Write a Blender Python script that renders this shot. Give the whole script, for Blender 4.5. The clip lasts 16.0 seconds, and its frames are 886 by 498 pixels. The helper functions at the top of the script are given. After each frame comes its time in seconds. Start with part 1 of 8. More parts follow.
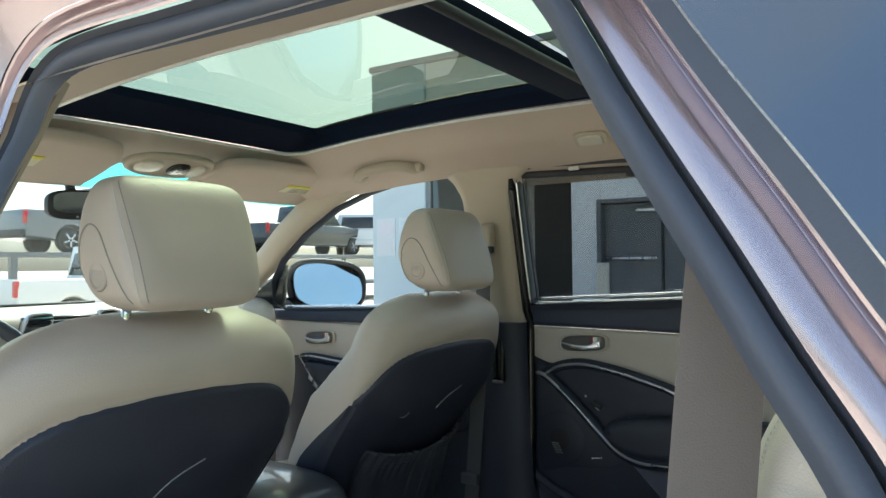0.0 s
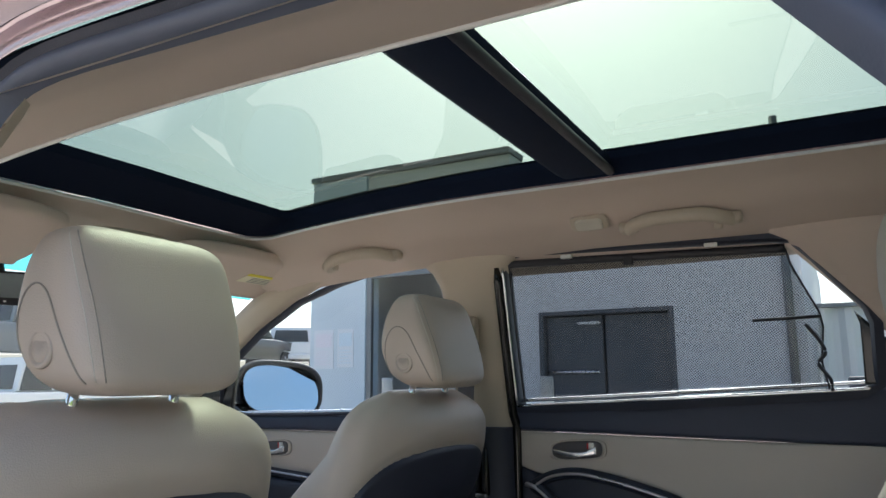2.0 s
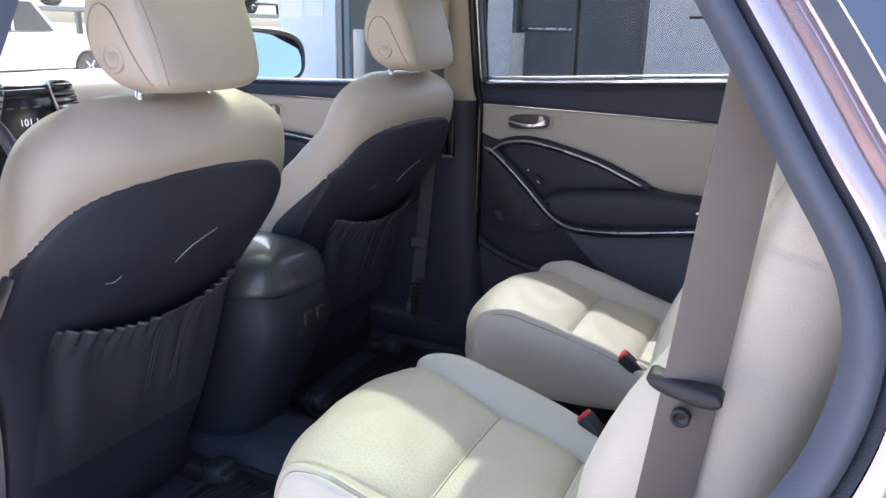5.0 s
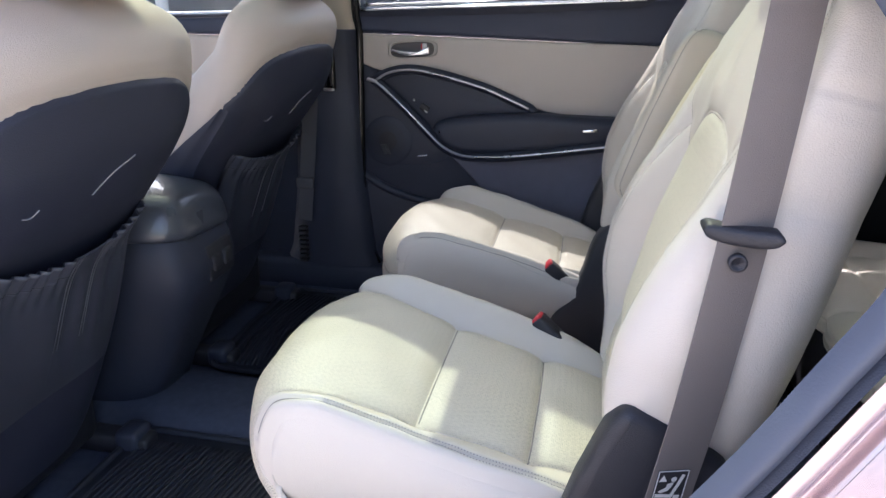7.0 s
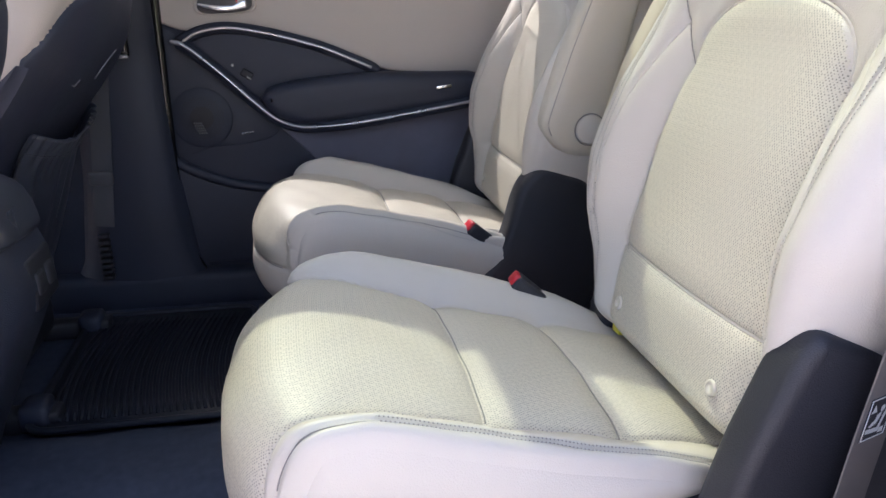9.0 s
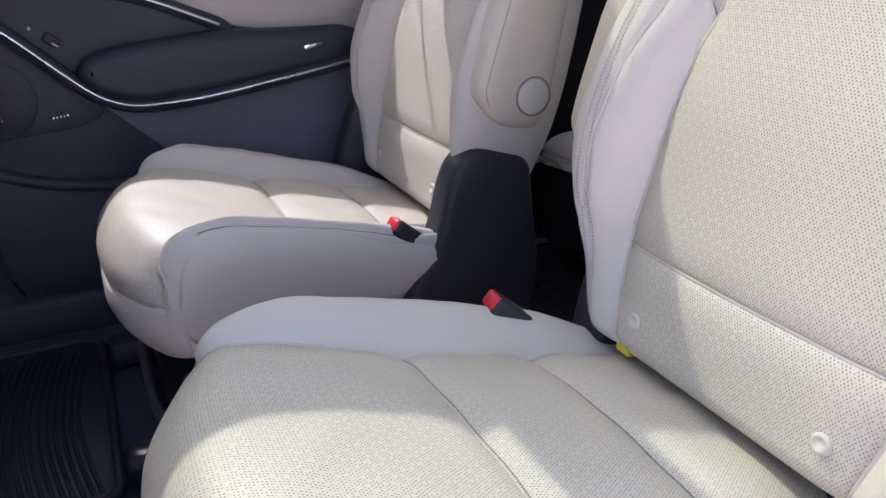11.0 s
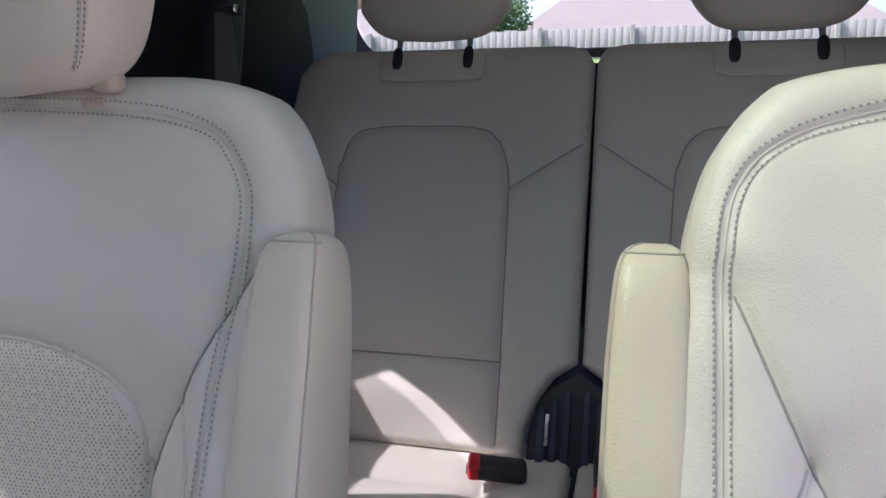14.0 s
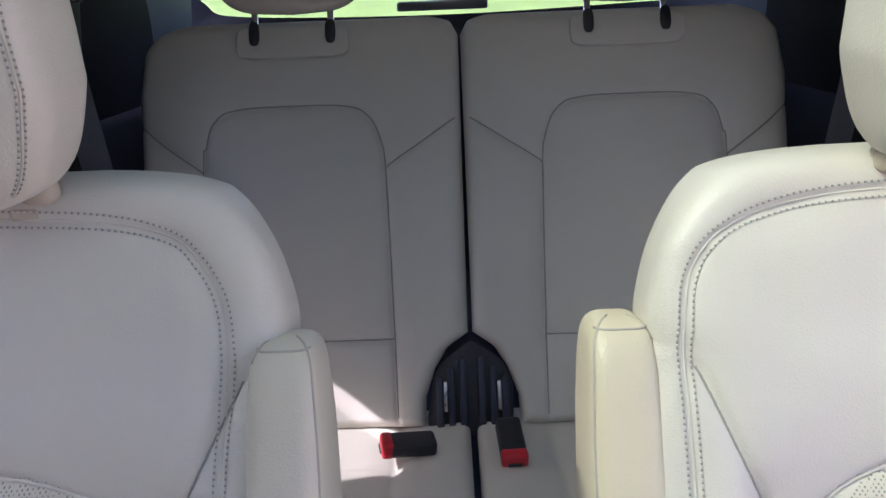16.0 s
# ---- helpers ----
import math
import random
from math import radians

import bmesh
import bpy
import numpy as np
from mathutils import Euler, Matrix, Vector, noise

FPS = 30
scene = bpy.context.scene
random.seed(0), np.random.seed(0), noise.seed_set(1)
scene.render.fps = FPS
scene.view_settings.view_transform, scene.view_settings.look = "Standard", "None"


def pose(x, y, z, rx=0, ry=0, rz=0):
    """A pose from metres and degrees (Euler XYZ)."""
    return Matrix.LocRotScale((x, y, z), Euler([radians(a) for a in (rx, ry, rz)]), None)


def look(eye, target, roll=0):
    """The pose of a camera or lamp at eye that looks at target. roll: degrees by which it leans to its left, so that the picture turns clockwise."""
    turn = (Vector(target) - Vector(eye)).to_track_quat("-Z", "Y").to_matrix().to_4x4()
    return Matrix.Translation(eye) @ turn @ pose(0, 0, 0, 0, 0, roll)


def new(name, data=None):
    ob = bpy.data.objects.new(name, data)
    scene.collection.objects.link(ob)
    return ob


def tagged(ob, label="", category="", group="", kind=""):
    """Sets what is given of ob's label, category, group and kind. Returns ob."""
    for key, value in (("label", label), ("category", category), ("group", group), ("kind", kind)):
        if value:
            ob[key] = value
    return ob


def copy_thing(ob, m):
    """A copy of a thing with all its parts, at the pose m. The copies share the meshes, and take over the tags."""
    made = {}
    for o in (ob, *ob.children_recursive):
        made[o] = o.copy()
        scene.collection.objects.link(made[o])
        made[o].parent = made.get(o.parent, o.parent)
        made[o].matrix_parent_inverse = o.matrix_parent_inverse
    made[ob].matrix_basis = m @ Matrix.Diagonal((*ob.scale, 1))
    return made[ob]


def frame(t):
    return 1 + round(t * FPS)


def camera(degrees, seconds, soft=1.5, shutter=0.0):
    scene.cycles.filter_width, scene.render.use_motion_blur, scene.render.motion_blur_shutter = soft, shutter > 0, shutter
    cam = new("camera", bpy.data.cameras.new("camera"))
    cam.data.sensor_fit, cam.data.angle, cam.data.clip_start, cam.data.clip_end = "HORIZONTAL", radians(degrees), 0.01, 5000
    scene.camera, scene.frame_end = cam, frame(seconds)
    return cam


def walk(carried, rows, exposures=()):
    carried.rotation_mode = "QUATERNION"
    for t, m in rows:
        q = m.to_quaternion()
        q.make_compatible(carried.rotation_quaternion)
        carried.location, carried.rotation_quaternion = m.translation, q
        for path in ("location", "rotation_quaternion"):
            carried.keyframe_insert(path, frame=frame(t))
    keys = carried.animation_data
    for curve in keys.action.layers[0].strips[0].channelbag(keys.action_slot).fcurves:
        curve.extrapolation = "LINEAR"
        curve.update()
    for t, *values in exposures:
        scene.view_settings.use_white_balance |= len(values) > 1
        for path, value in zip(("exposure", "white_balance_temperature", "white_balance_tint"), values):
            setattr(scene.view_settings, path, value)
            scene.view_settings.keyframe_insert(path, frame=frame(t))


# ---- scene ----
cam = camera(62.4, 16.0)
PATH = [
    (0, (-1.007, 0.267, 1.342), (0.66, 1.37, 1.384), -0.6),
    (0.5, (-0.976, 0.341, 1.319), (0.706, 1.413, 1.474), -0.1),
    (1, (-0.948, 0.399, 1.3), (0.751, 1.421, 1.56), 0.0),
    (1.5, (-0.939, 0.436, 1.291), (0.777, 1.409, 1.623), -0.1),
    (2, (-0.929, 0.448, 1.297), (0.805, 1.38, 1.651), -0.4),
    (2.5, (-0.924, 0.463, 1.298), (0.833, 1.368, 1.603), -0.6),
    (3, (-0.951, 0.457, 1.312), (0.827, 1.354, 1.49), -0.6),
    (3.5, (-1.003, 0.413, 1.335), (0.785, 1.309, 1.325), -0.4),
    (4, (-1.061, 0.371, 1.358), (0.717, 1.257, 1.132), 0.1),
    (4.5, (-1.125, 0.34, 1.371), (0.624, 1.212, 0.944), 0.6),
    (5, (-1.17, 0.328, 1.377), (0.553, 1.162, 0.8), 1.2),
    (5.2, (-1.182, 0.323, 1.381), (0.539, 1.131, 0.759), 1.4),
    (7.3, (-1.229, 0.57, 1.273), (0.644, 0.837, 0.624), 0.6),
    (7.5, (-1.215, 0.604, 1.261), (0.671, 0.802, 0.626), 0.4),
    (8, (-1.168, 0.694, 1.221), (0.737, 0.701, 0.609), 0.5),
    (8.5, (-1.101, 0.776, 1.184), (0.791, 0.587, 0.563), 0.2),
    (8.7, (-1.072, 0.813, 1.167), (0.808, 0.542, 0.539), 0.3),
    (10.8, (-0.766, 0.946, 1.133), (0.901, 0.181, 0.337), -0.5),
    (11, (-0.731, 0.937, 1.148), (0.917, 0.122, 0.361), -0.2),
    (11.5, (-0.602, 0.916, 1.178), (0.996, -0.038, 0.447), 0.7),
    (12, (-0.476, 0.879, 1.232), (1.032, -0.26, 0.58), -0.3),
    (12.5, (-0.362, 0.841, 1.253), (0.974, -0.565, 0.763), 0.2),
    (13, (-0.237, 0.818, 1.246), (0.805, -0.839, 0.839), 0.8),
    (13.5, (-0.139, 0.781, 1.287), (0.6, -1.033, 0.881), -0.2),
    (14, (-0.074, 0.77, 1.329), (0.424, -1.116, 0.887), -1.0),
    (14.5, (-0.037, 0.77, 1.382), (0.276, -1.145, 0.895), -1.7),
    (15, (-0.012, 0.774, 1.42), (0.165, -1.14, 0.866), -2.0),
    (15.5, (0.02, 0.775, 1.438), (0.106, -1.122, 0.813), -2.4),
    (16, (0.023, 0.771, 1.451), (0.053, -1.107, 0.763), -2.4),
]
EXPOSURES = [(0, 1.54, 6050, -4), (1, 1.40, 5900, -5), (2, 1.16, 5850, 8), (3.5, 1.50, 5760, 14), (4.2, 1.92, 6050, 15), (5, 2.18, 5850, 15), (7.5, 2.26, 5950, 19), (8.5, 2.20, 6000, 20), (11, 2.26, 5800, 28), (12.5, 2.04, 5740, 25), (14, 1.95, 5580, 25), (16, 2.12, 5530, 26)]
walk(cam, [(t, look(eye, target, roll)) for t, eye, target, roll in PATH], EXPOSURES)

# ---- daylight: sky and one sun, high to the front right of the car ----
SUN = Vector((0.75, 0.26, 1.0)).normalized()
world = bpy.data.worlds.new("sky")
scene.world = world
world.use_nodes = True
wt = world.node_tree
sky = wt.nodes.new("ShaderNodeTexSky")
sky.sky_type = "NISHITA"
sky.sun_disc = False
sky.sun_elevation = math.asin(SUN.z)
sky.sun_rotation = math.atan2(SUN.x, SUN.y)
sky.air_density, sky.dust_density, sky.ozone_density = 1.0, 4.0, 1.0
# thin broken cloud over the blue
sky_dir = wt.nodes.new("ShaderNodeTexCoord")
cloud = wt.nodes.new("ShaderNodeTexNoise")
cloud.inputs["Scale"].default_value, cloud.inputs["Detail"].default_value = 2.6, 7
wt.links.new(sky_dir.outputs["Generated"], cloud.inputs["Vector"])
cover_range = wt.nodes.new("ShaderNodeMapRange")
cover_range.inputs["From Min"].default_value, cover_range.inputs["From Max"].default_value = 0.40, 0.66
cover_range.inputs["To Max"].default_value = 0.6
wt.links.new(cloud.outputs["Fac"], cover_range.inputs["Value"])
grey = wt.nodes.new("ShaderNodeRGBToBW")
wt.links.new(sky.outputs[0], grey.inputs[0])
lift = wt.nodes.new("ShaderNodeMath")
lift.operation = "MULTIPLY"
lift.inputs[1].default_value = 1.02
wt.links.new(grey.outputs[0], lift.inputs[0])
sky_mix = wt.nodes.new("ShaderNodeMix")
sky_mix.data_type = "RGBA"
wt.links.new(cover_range.outputs[0], sky_mix.inputs["Factor"])
wt.links.new(sky.outputs[0], sky_mix.inputs["A"])
wt.links.new(lift.outputs[0], sky_mix.inputs["B"])
wt.links.new(sky_mix.outputs["Result"], wt.nodes["Background"].inputs[0])
wt.nodes["Background"].inputs[1].default_value = 0.15
sun_data = bpy.data.lights.new("sun", "SUN")
sun_data.energy, sun_data.angle, sun_data.color = 2.05, radians(0.6), (1.0, 0.915, 0.79)
sun = new("sun", sun_data)
sun.matrix_world = look((6, 3, 12), Vector((6, 3, 12)) - SUN)
scene.view_settings.exposure = 0.0

# ---- materials ----
def material(name, color, rough=0.5, metal=0.0, vary=0.08, vary_scale=6.0, grain=None, coat=0.0, spec=0.5, sheen=0.0):
    """A surface with broad tonal variation and fine relief. grain: (scale, strength, kind)."""
    m = bpy.data.materials.new(name)
    m.use_nodes = True
    nt = m.node_tree
    b = nt.nodes["Principled BSDF"]
    b.inputs["Roughness"].default_value = rough
    b.inputs["Metallic"].default_value = metal
    b.inputs["Specular IOR Level"].default_value = spec
    b.inputs["Coat Weight"].default_value = coat
    b.inputs["Sheen Weight"].default_value = sheen
    co = nt.nodes.new("ShaderNodeTexCoord")
    n1 = nt.nodes.new("ShaderNodeTexNoise")
    n1.inputs["Scale"].default_value = vary_scale
    n1.inputs["Detail"].default_value = 6
    nt.links.new(co.outputs["Object"], n1.inputs["Vector"])
    ramp = nt.nodes.new("ShaderNodeMapRange")
    ramp.inputs["To Min"].default_value = 1 - vary
    ramp.inputs["To Max"].default_value = 1 + vary
    nt.links.new(n1.outputs["Fac"], ramp.inputs["Value"])
    mul = nt.nodes.new("ShaderNodeMix")
    mul.data_type, mul.blend_type = "RGBA", "MULTIPLY"
    mul.inputs["Factor"].default_value = 1.0
    mul.inputs["A"].default_value = (*color, 1)
    nt.links.new(ramp.outputs[0], mul.inputs["B"])
    nt.links.new(mul.outputs["Result"], b.inputs["Base Color"])
    rr = nt.nodes.new("ShaderNodeMapRange")
    rr.inputs["To Min"].default_value = max(0.02, rough - 0.07)
    rr.inputs["To Max"].default_value = min(1, rough + 0.07)
    nt.links.new(n1.outputs["Fac"], rr.inputs["Value"])
    nt.links.new(rr.outputs[0], b.inputs["Roughness"])
    if grain:
        scale, strength, kind = grain
        if kind == "cell":
            g = nt.nodes.new("ShaderNodeTexVoronoi")
            out = g.outputs["Distance"]
        else:
            g = nt.nodes.new("ShaderNodeTexNoise")
            g.inputs["Detail"].default_value = 3
            out = g.outputs["Fac"]
        g.inputs["Scale"].default_value = scale
        nt.links.new(co.outputs["Object"], g.inputs["Vector"])
        bump = nt.nodes.new("ShaderNodeBump")
        bump.inputs["Strength"].default_value = strength
        bump.inputs["Distance"].default_value = 0.001
        nt.links.new(out, bump.inputs["Height"])
        nt.links.new(bump.outputs[0], b.inputs["Normal"])
    return m


def perforate(m, pitch=0.0032, radius=0.21, dark=0.36):
    """Rows of small punched holes, staggered, laid out by the UV map in metres."""
    nt = m.node_tree
    b = nt.nodes["Principled BSDF"]
    uv = nt.nodes.new("ShaderNodeUVMap")
    uv.uv_map = "UVMap"
    sep = nt.nodes.new("ShaderNodeSeparateXYZ")
    nt.links.new(uv.outputs[0], sep.inputs[0])

    def op(kind, a, c=None, d=None):
        n = nt.nodes.new("ShaderNodeMath")
        n.operation = kind
        for i, v in enumerate((a, c, d)):
            if v is None:
                continue
            if isinstance(v, (int, float)):
                n.inputs[i].default_value = v
            else:
                nt.links.new(v, n.inputs[i])
        return n.outputs[0]

    v = op("DIVIDE", sep.outputs["Y"], pitch * 0.75)
    row = op("FLOOR", v)
    odd = op("MULTIPLY", op("PINGPONG", row, 1.0), 0.5)
    u = op("ADD", op("DIVIDE", sep.outputs["X"], pitch), odd)
    fu = op("MULTIPLY", op("SUBTRACT", op("FRACT", u), 0.5), 1.35)
    fv = op("MULTIPLY", op("SUBTRACT", op("FRACT", v), 0.5), 0.75)
    dist = op("SQRT", op("ADD", op("MULTIPLY", fu, fu), op("MULTIPLY", fv, fv)))
    hole = op("SMOOTH_MIN", op("DIVIDE", dist, radius * 1.6), 1.0, 0.2)
    # the holes come in small clusters with bare leather between them
    big = 0.0112
    cv = op("DIVIDE", sep.outputs["Y"], big * 0.8)
    cu = op("ADD", op("DIVIDE", sep.outputs["X"], big), op("MULTIPLY", op("PINGPONG", op("FLOOR", cv), 1.0), 0.5))
    ku = op("SUBTRACT", op("FRACT", cu), 0.5)
    kv = op("MULTIPLY", op("SUBTRACT", op("FRACT", cv), 0.5), 0.8)
    bare = op("GREATER_THAN", op("SQRT", op("ADD", op("MULTIPLY", ku, ku), op("MULTIPLY", kv, kv))), 0.45)
    hole = op("MAXIMUM", hole, bare)
    col = nt.nodes.new("ShaderNodeMix")
    col.data_type, col.blend_type = "RGBA", "MULTIPLY"
    col.inputs["Factor"].default_value = 1.0
    rng = nt.nodes.new("ShaderNodeMapRange")
    rng.inputs["From Min"].default_value = 0.45
    rng.inputs["To Min"].default_value = dark
    nt.links.new(hole, rng.inputs["Value"])
    old = b.inputs["Base Color"].links[0].from_socket
    nt.links.new(old, col.inputs["A"])
    nt.links.new(rng.outputs[0], col.inputs["B"])
    nt.links.new(col.outputs["Result"], b.inputs["Base Color"])
    return m


def glass(name, tint, gloss=0.06, rough=0.0, haze=0.0):
    """A thin pane: light passes tinted, a part is mirrored, more at a glancing angle."""
    m = bpy.data.materials.new(name)
    m.use_nodes = True
    nt = m.node_tree
    out = nt.nodes["Material Output"]
    nt.nodes.remove(nt.nodes["Principled BSDF"])
    tr = nt.nodes.new("ShaderNodeBsdfTransparent")
    tr.inputs[0].default_value = (*tint, 1)
    gl = nt.nodes.new("ShaderNodeBsdfGlossy")
    gl.inputs["Roughness"].default_value = rough
    lw = nt.nodes.new("ShaderNodeLayerWeight")
    lw.inputs[0].default_value = 0.5
    pw = nt.nodes.new("ShaderNodeMath")
    pw.operation = "POWER"
    pw.inputs[1].default_value = 4.0
    nt.links.new(lw.outputs["Facing"], pw.inputs[0])
    sc = nt.nodes.new("ShaderNodeMath")
    sc.operation = "MULTIPLY_ADD"
    sc.inputs[1].default_value, sc.inputs[2].default_value = 0.5, gloss
    nt.links.new(pw.outputs[0], sc.inputs[0])
    mx = nt.nodes.new("ShaderNodeMixShader")
    nt.links.new(sc.outputs[0], mx.inputs[0])
    nt.links.new(tr.outputs[0], mx.inputs[1])
    nt.links.new(gl.outputs[0], mx.inputs[2])
    last = mx
    if haze:
        df = nt.nodes.new("ShaderNodeBsdfDiffuse")
        df.inputs[0].default_value = (0.7, 0.75, 0.72, 1)
        mh = nt.nodes.new("ShaderNodeMixShader")
        mh.inputs[0].default_value = haze
        nt.links.new(mx.outputs[0], mh.inputs[1])
        nt.links.new(df.outputs[0], mh.inputs[2])
        last = mh
    nt.links.new(last.outputs[0], out.inputs[0])
    return m


def mesh_cloth(name, color, pitch):
    """Black net: fine square holes in a woven cloth, laid out by the UV map in metres."""
    m = bpy.data.materials.new(name)
    m.use_nodes = True
    nt = m.node_tree
    b = nt.nodes["Principled BSDF"]
    b.inputs["Base Color"].default_value = (*color, 1)
    b.inputs["Roughness"].default_value = 0.8
    uv = nt.nodes.new("ShaderNodeUVMap")
    uv.uv_map = "UVMap"
    mp = nt.nodes.new("ShaderNodeMapping")
    mp.inputs["Rotation"].default_value = (0, 0, 0.6)
    nt.links.new(uv.outputs[0], mp.inputs[0])
    vor = nt.nodes.new("ShaderNodeTexVoronoi")
    vor.inputs["Scale"].default_value = 1 / pitch
    vor.inputs["Randomness"].default_value = 0.0
    nt.links.new(mp.outputs[0], vor.inputs["Vector"])
    lt = nt.nodes.new("ShaderNodeMapRange")
    lt.inputs["From Min"].default_value, lt.inputs["From Max"].default_value = 0.40, 0.50
    lt.inputs["To Min"].default_value, lt.inputs["To Max"].default_value = 0.62, 0.16
    nt.links.new(vor.outputs["Distance"], lt.inputs["Value"])
    tr = nt.nodes.new("ShaderNodeBsdfTransparent")
    mx = nt.nodes.new("ShaderNodeMixShader")
    nt.links.new(lt.outputs[0], mx.inputs[0])
    nt.links.new(b.outputs[0], mx.inputs[1])
    nt.links.new(tr.outputs[0], mx.inputs[2])
    nt.links.new(mx.outputs[0], nt.nodes["Material Output"].inputs[0])
    return m


LEATHER = material("beige_leather", (0.62, 0.57, 0.495), 0.42, 0, 0.06, 9, (640, 0.24, "cell"))
# front copy of the leather, the shade on those seats put into its colour
LEATHER_FRONT = material("shaded_beige_leather", (0.57, 0.49, 0.43), 0.42, 0, 0.06, 9, (640, 0.28, "cell"))
PERF = perforate(material("perforated_beige_leather", (0.62, 0.57, 0.465), 0.5, 0, 0.05, 9, (620, 0.20, "cell")), dark=0.40)
LEATHER_WARM = material("aged_beige_leather", (0.62, 0.54, 0.39), 0.42, 0, 0.06, 12, (620, 0.20, "cell"))
LEATHER_WORN = material("worn_beige_leather", (0.61, 0.55, 0.44), 0.42, 0, 0.06, 12, (620, 0.20, "cell"))
LEATHER_BACK = material("grey_beige_leather", (0.64, 0.595, 0.53), 0.5, 0, 0.04, 7, (620, 0.18, "cell"))
STITCH = material("stitch_thread", (0.62, 0.585, 0.53), 0.8, 0, 0.1, 80)
# SEAM, NEEDLE and SEAM_SOFT paint the shade in seam creases and stitch gaps
SEAM = material("seam_crease_shade", (0.26, 0.24, 0.22), 0.8, 0, 0.1, 60)
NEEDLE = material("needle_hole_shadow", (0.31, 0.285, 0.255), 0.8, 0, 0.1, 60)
POCKET_SEAM = material("dark_pocket_thread", (0.11, 0.11, 0.125), 0.7, 0, 0.1, 60)
ARM_SEAM = material("armrest_seam_thread", (0.44, 0.40, 0.34), 0.8, 0, 0.1, 60)
SEAM_SOFT = material("soft_seam_shade", (0.34, 0.31, 0.28), 0.8, 0, 0.1, 60)
SHELL = material("charcoal_seat_back", (0.032, 0.035, 0.058), 0.46, 0, 0.15, 14, (600, 0.35, "cell"))
POCKET = material("black_leather_pocket", (0.055, 0.058, 0.078), 0.34, 0, 0.12, 20, (700, 0.15, "cell"), coat=0.2)
BLACK = material("black_plastic", (0.022, 0.022, 0.028), 0.5, 0, 0.15, 12, (700, 0.3, "cell"))
SOFT_BLACK = material("soft_black_trim", (0.028, 0.033, 0.053), 0.52, 0, 0.12, 10, (600, 0.3, "cell"))
DEEP_BLACK = material("deep_black_trim", (0.010, 0.011, 0.015), 0.6, 0, 0.12, 10, (600, 0.3, "cell"), spec=0.25)
GLOSS_BLACK = material("gloss_black_plastic", (0.008, 0.008, 0.009), 0.14, 0, 0.1, 12, None)
ROOF_BLACK = material("sunroof_black_frame", (0.008, 0.012, 0.026), 0.8, 0, 0.1, 10, (700, 0.2, "cell"), spec=0.05)
ROOF_BAR = material("navy_black_bar_trim", (0.012, 0.018, 0.038), 0.7, 0, 0.1, 10, (700, 0.2, "cell"), spec=0.08)
BAND = material("dark_slate_trim", (0.034, 0.043, 0.076), 0.55, 0, 0.08, 8, (500, 0.25, "cell"))
SLATE = material("slate_blue_post_trim", (0.10, 0.12, 0.17), 0.6, 0, 0.06, 8, (500, 0.2, "cell"))
DOOR_BEIGE = material("beige_door_vinyl", (0.54, 0.49, 0.44), 0.6, 0, 0.04, 6, (450, 0.25, "cell"))
DOOR_CLOTH = material("slate_door_cloth", (0.185, 0.182, 0.230), 0.9, 0, 0.1, 30, (900, 0.4, "noise"), sheen=0.2)
HEADLINER = material("beige_headliner_fabric", (0.575, 0.475, 0.405), 0.95, 0, 0.05, 5, (1200, 0.35, "noise"))
BEIGE_PLASTIC = material("beige_plastic", (0.50, 0.425, 0.335), 0.55, 0, 0.04, 8, (600, 0.2, "cell"))
CHROME = material("chrome", (0.80, 0.80, 0.82), 0.12, 1.0, 0.03, 8)
HANDLE = material("brushed_silver_handle", (0.80, 0.81, 0.83), 0.22, 0.85, 0.04, 10)
BOWL = material("dark_handle_bowl", (0.13, 0.12, 0.12), 0.5, 0, 0.08, 20, (600, 0.2, "cell"))
SCUFF = material("worn_scuff", (0.30, 0.30, 0.33), 0.6, 0, 0.3, 120)
LID = material("smooth_black_lid_leather", (0.062, 0.066, 0.084), 0.30, 0, 0.12, 14, (620, 0.12, "cell"), coat=0.5)
STEEL_DARK = material("dull_grey_steel", (0.22, 0.22, 0.24), 0.4, 0.7, 0.12, 20)
SATIN = material("satin_silver", (0.62, 0.62, 0.64), 0.28, 1.0, 0.04, 10)
CARPET = material("black_carpet", (0.068, 0.078, 0.112), 0.95, 0, 0.3, 60, (900, 0.8, "noise"), spec=0.1)
RUBBER = material("black_rubber_mat", (0.022, 0.025, 0.036), 0.48, 0, 0.2, 18, (300, 0.3, "noise"), spec=0.4)
SEAL = material("grey_rubber_seal", (0.082, 0.094, 0.130), 0.55, 0, 0.12, 20, (400, 0.2, "noise"))
WEBBING = material("taupe_webbing", (0.185, 0.16, 0.147), 0.7, 0, 0.06, 30, (900, 0.5, "noise"))
WEBBING_DARK = material("dark_webbing", (0.085, 0.085, 0.095), 0.75, 0, 0.06, 30, (900, 0.5, "noise"))
PAINT = material("mauve_brown_metallic_paint", (0.54, 0.44, 0.465), 0.22, 0.74, 0.03, 4, None, coat=1.0)
RED = material("red_plastic", (0.62, 0.02, 0.035), 0.4, 0, 0.05, 20)
YELLOW = material("yellow_tag", (0.75, 0.65, 0.05), 0.6, 0, 0.05, 20)
WHITE = material("white_plastic", (0.78, 0.78, 0.76), 0.5, 0, 0.04, 20)
LABEL = material("cream_label_paper", (0.72, 0.68, 0.50), 0.7, 0, 0.05, 40)
PRINT_GREY = material("grey_print", (0.20, 0.20, 0.20), 0.7, 0, 0.05, 40)
BUTTON = material("cream_button", (0.60, 0.55, 0.46), 0.45, 0, 0.04, 20)
LENS = material("lamp_lens", (0.62, 0.58, 0.50), 0.25, 0, 0.04, 30)
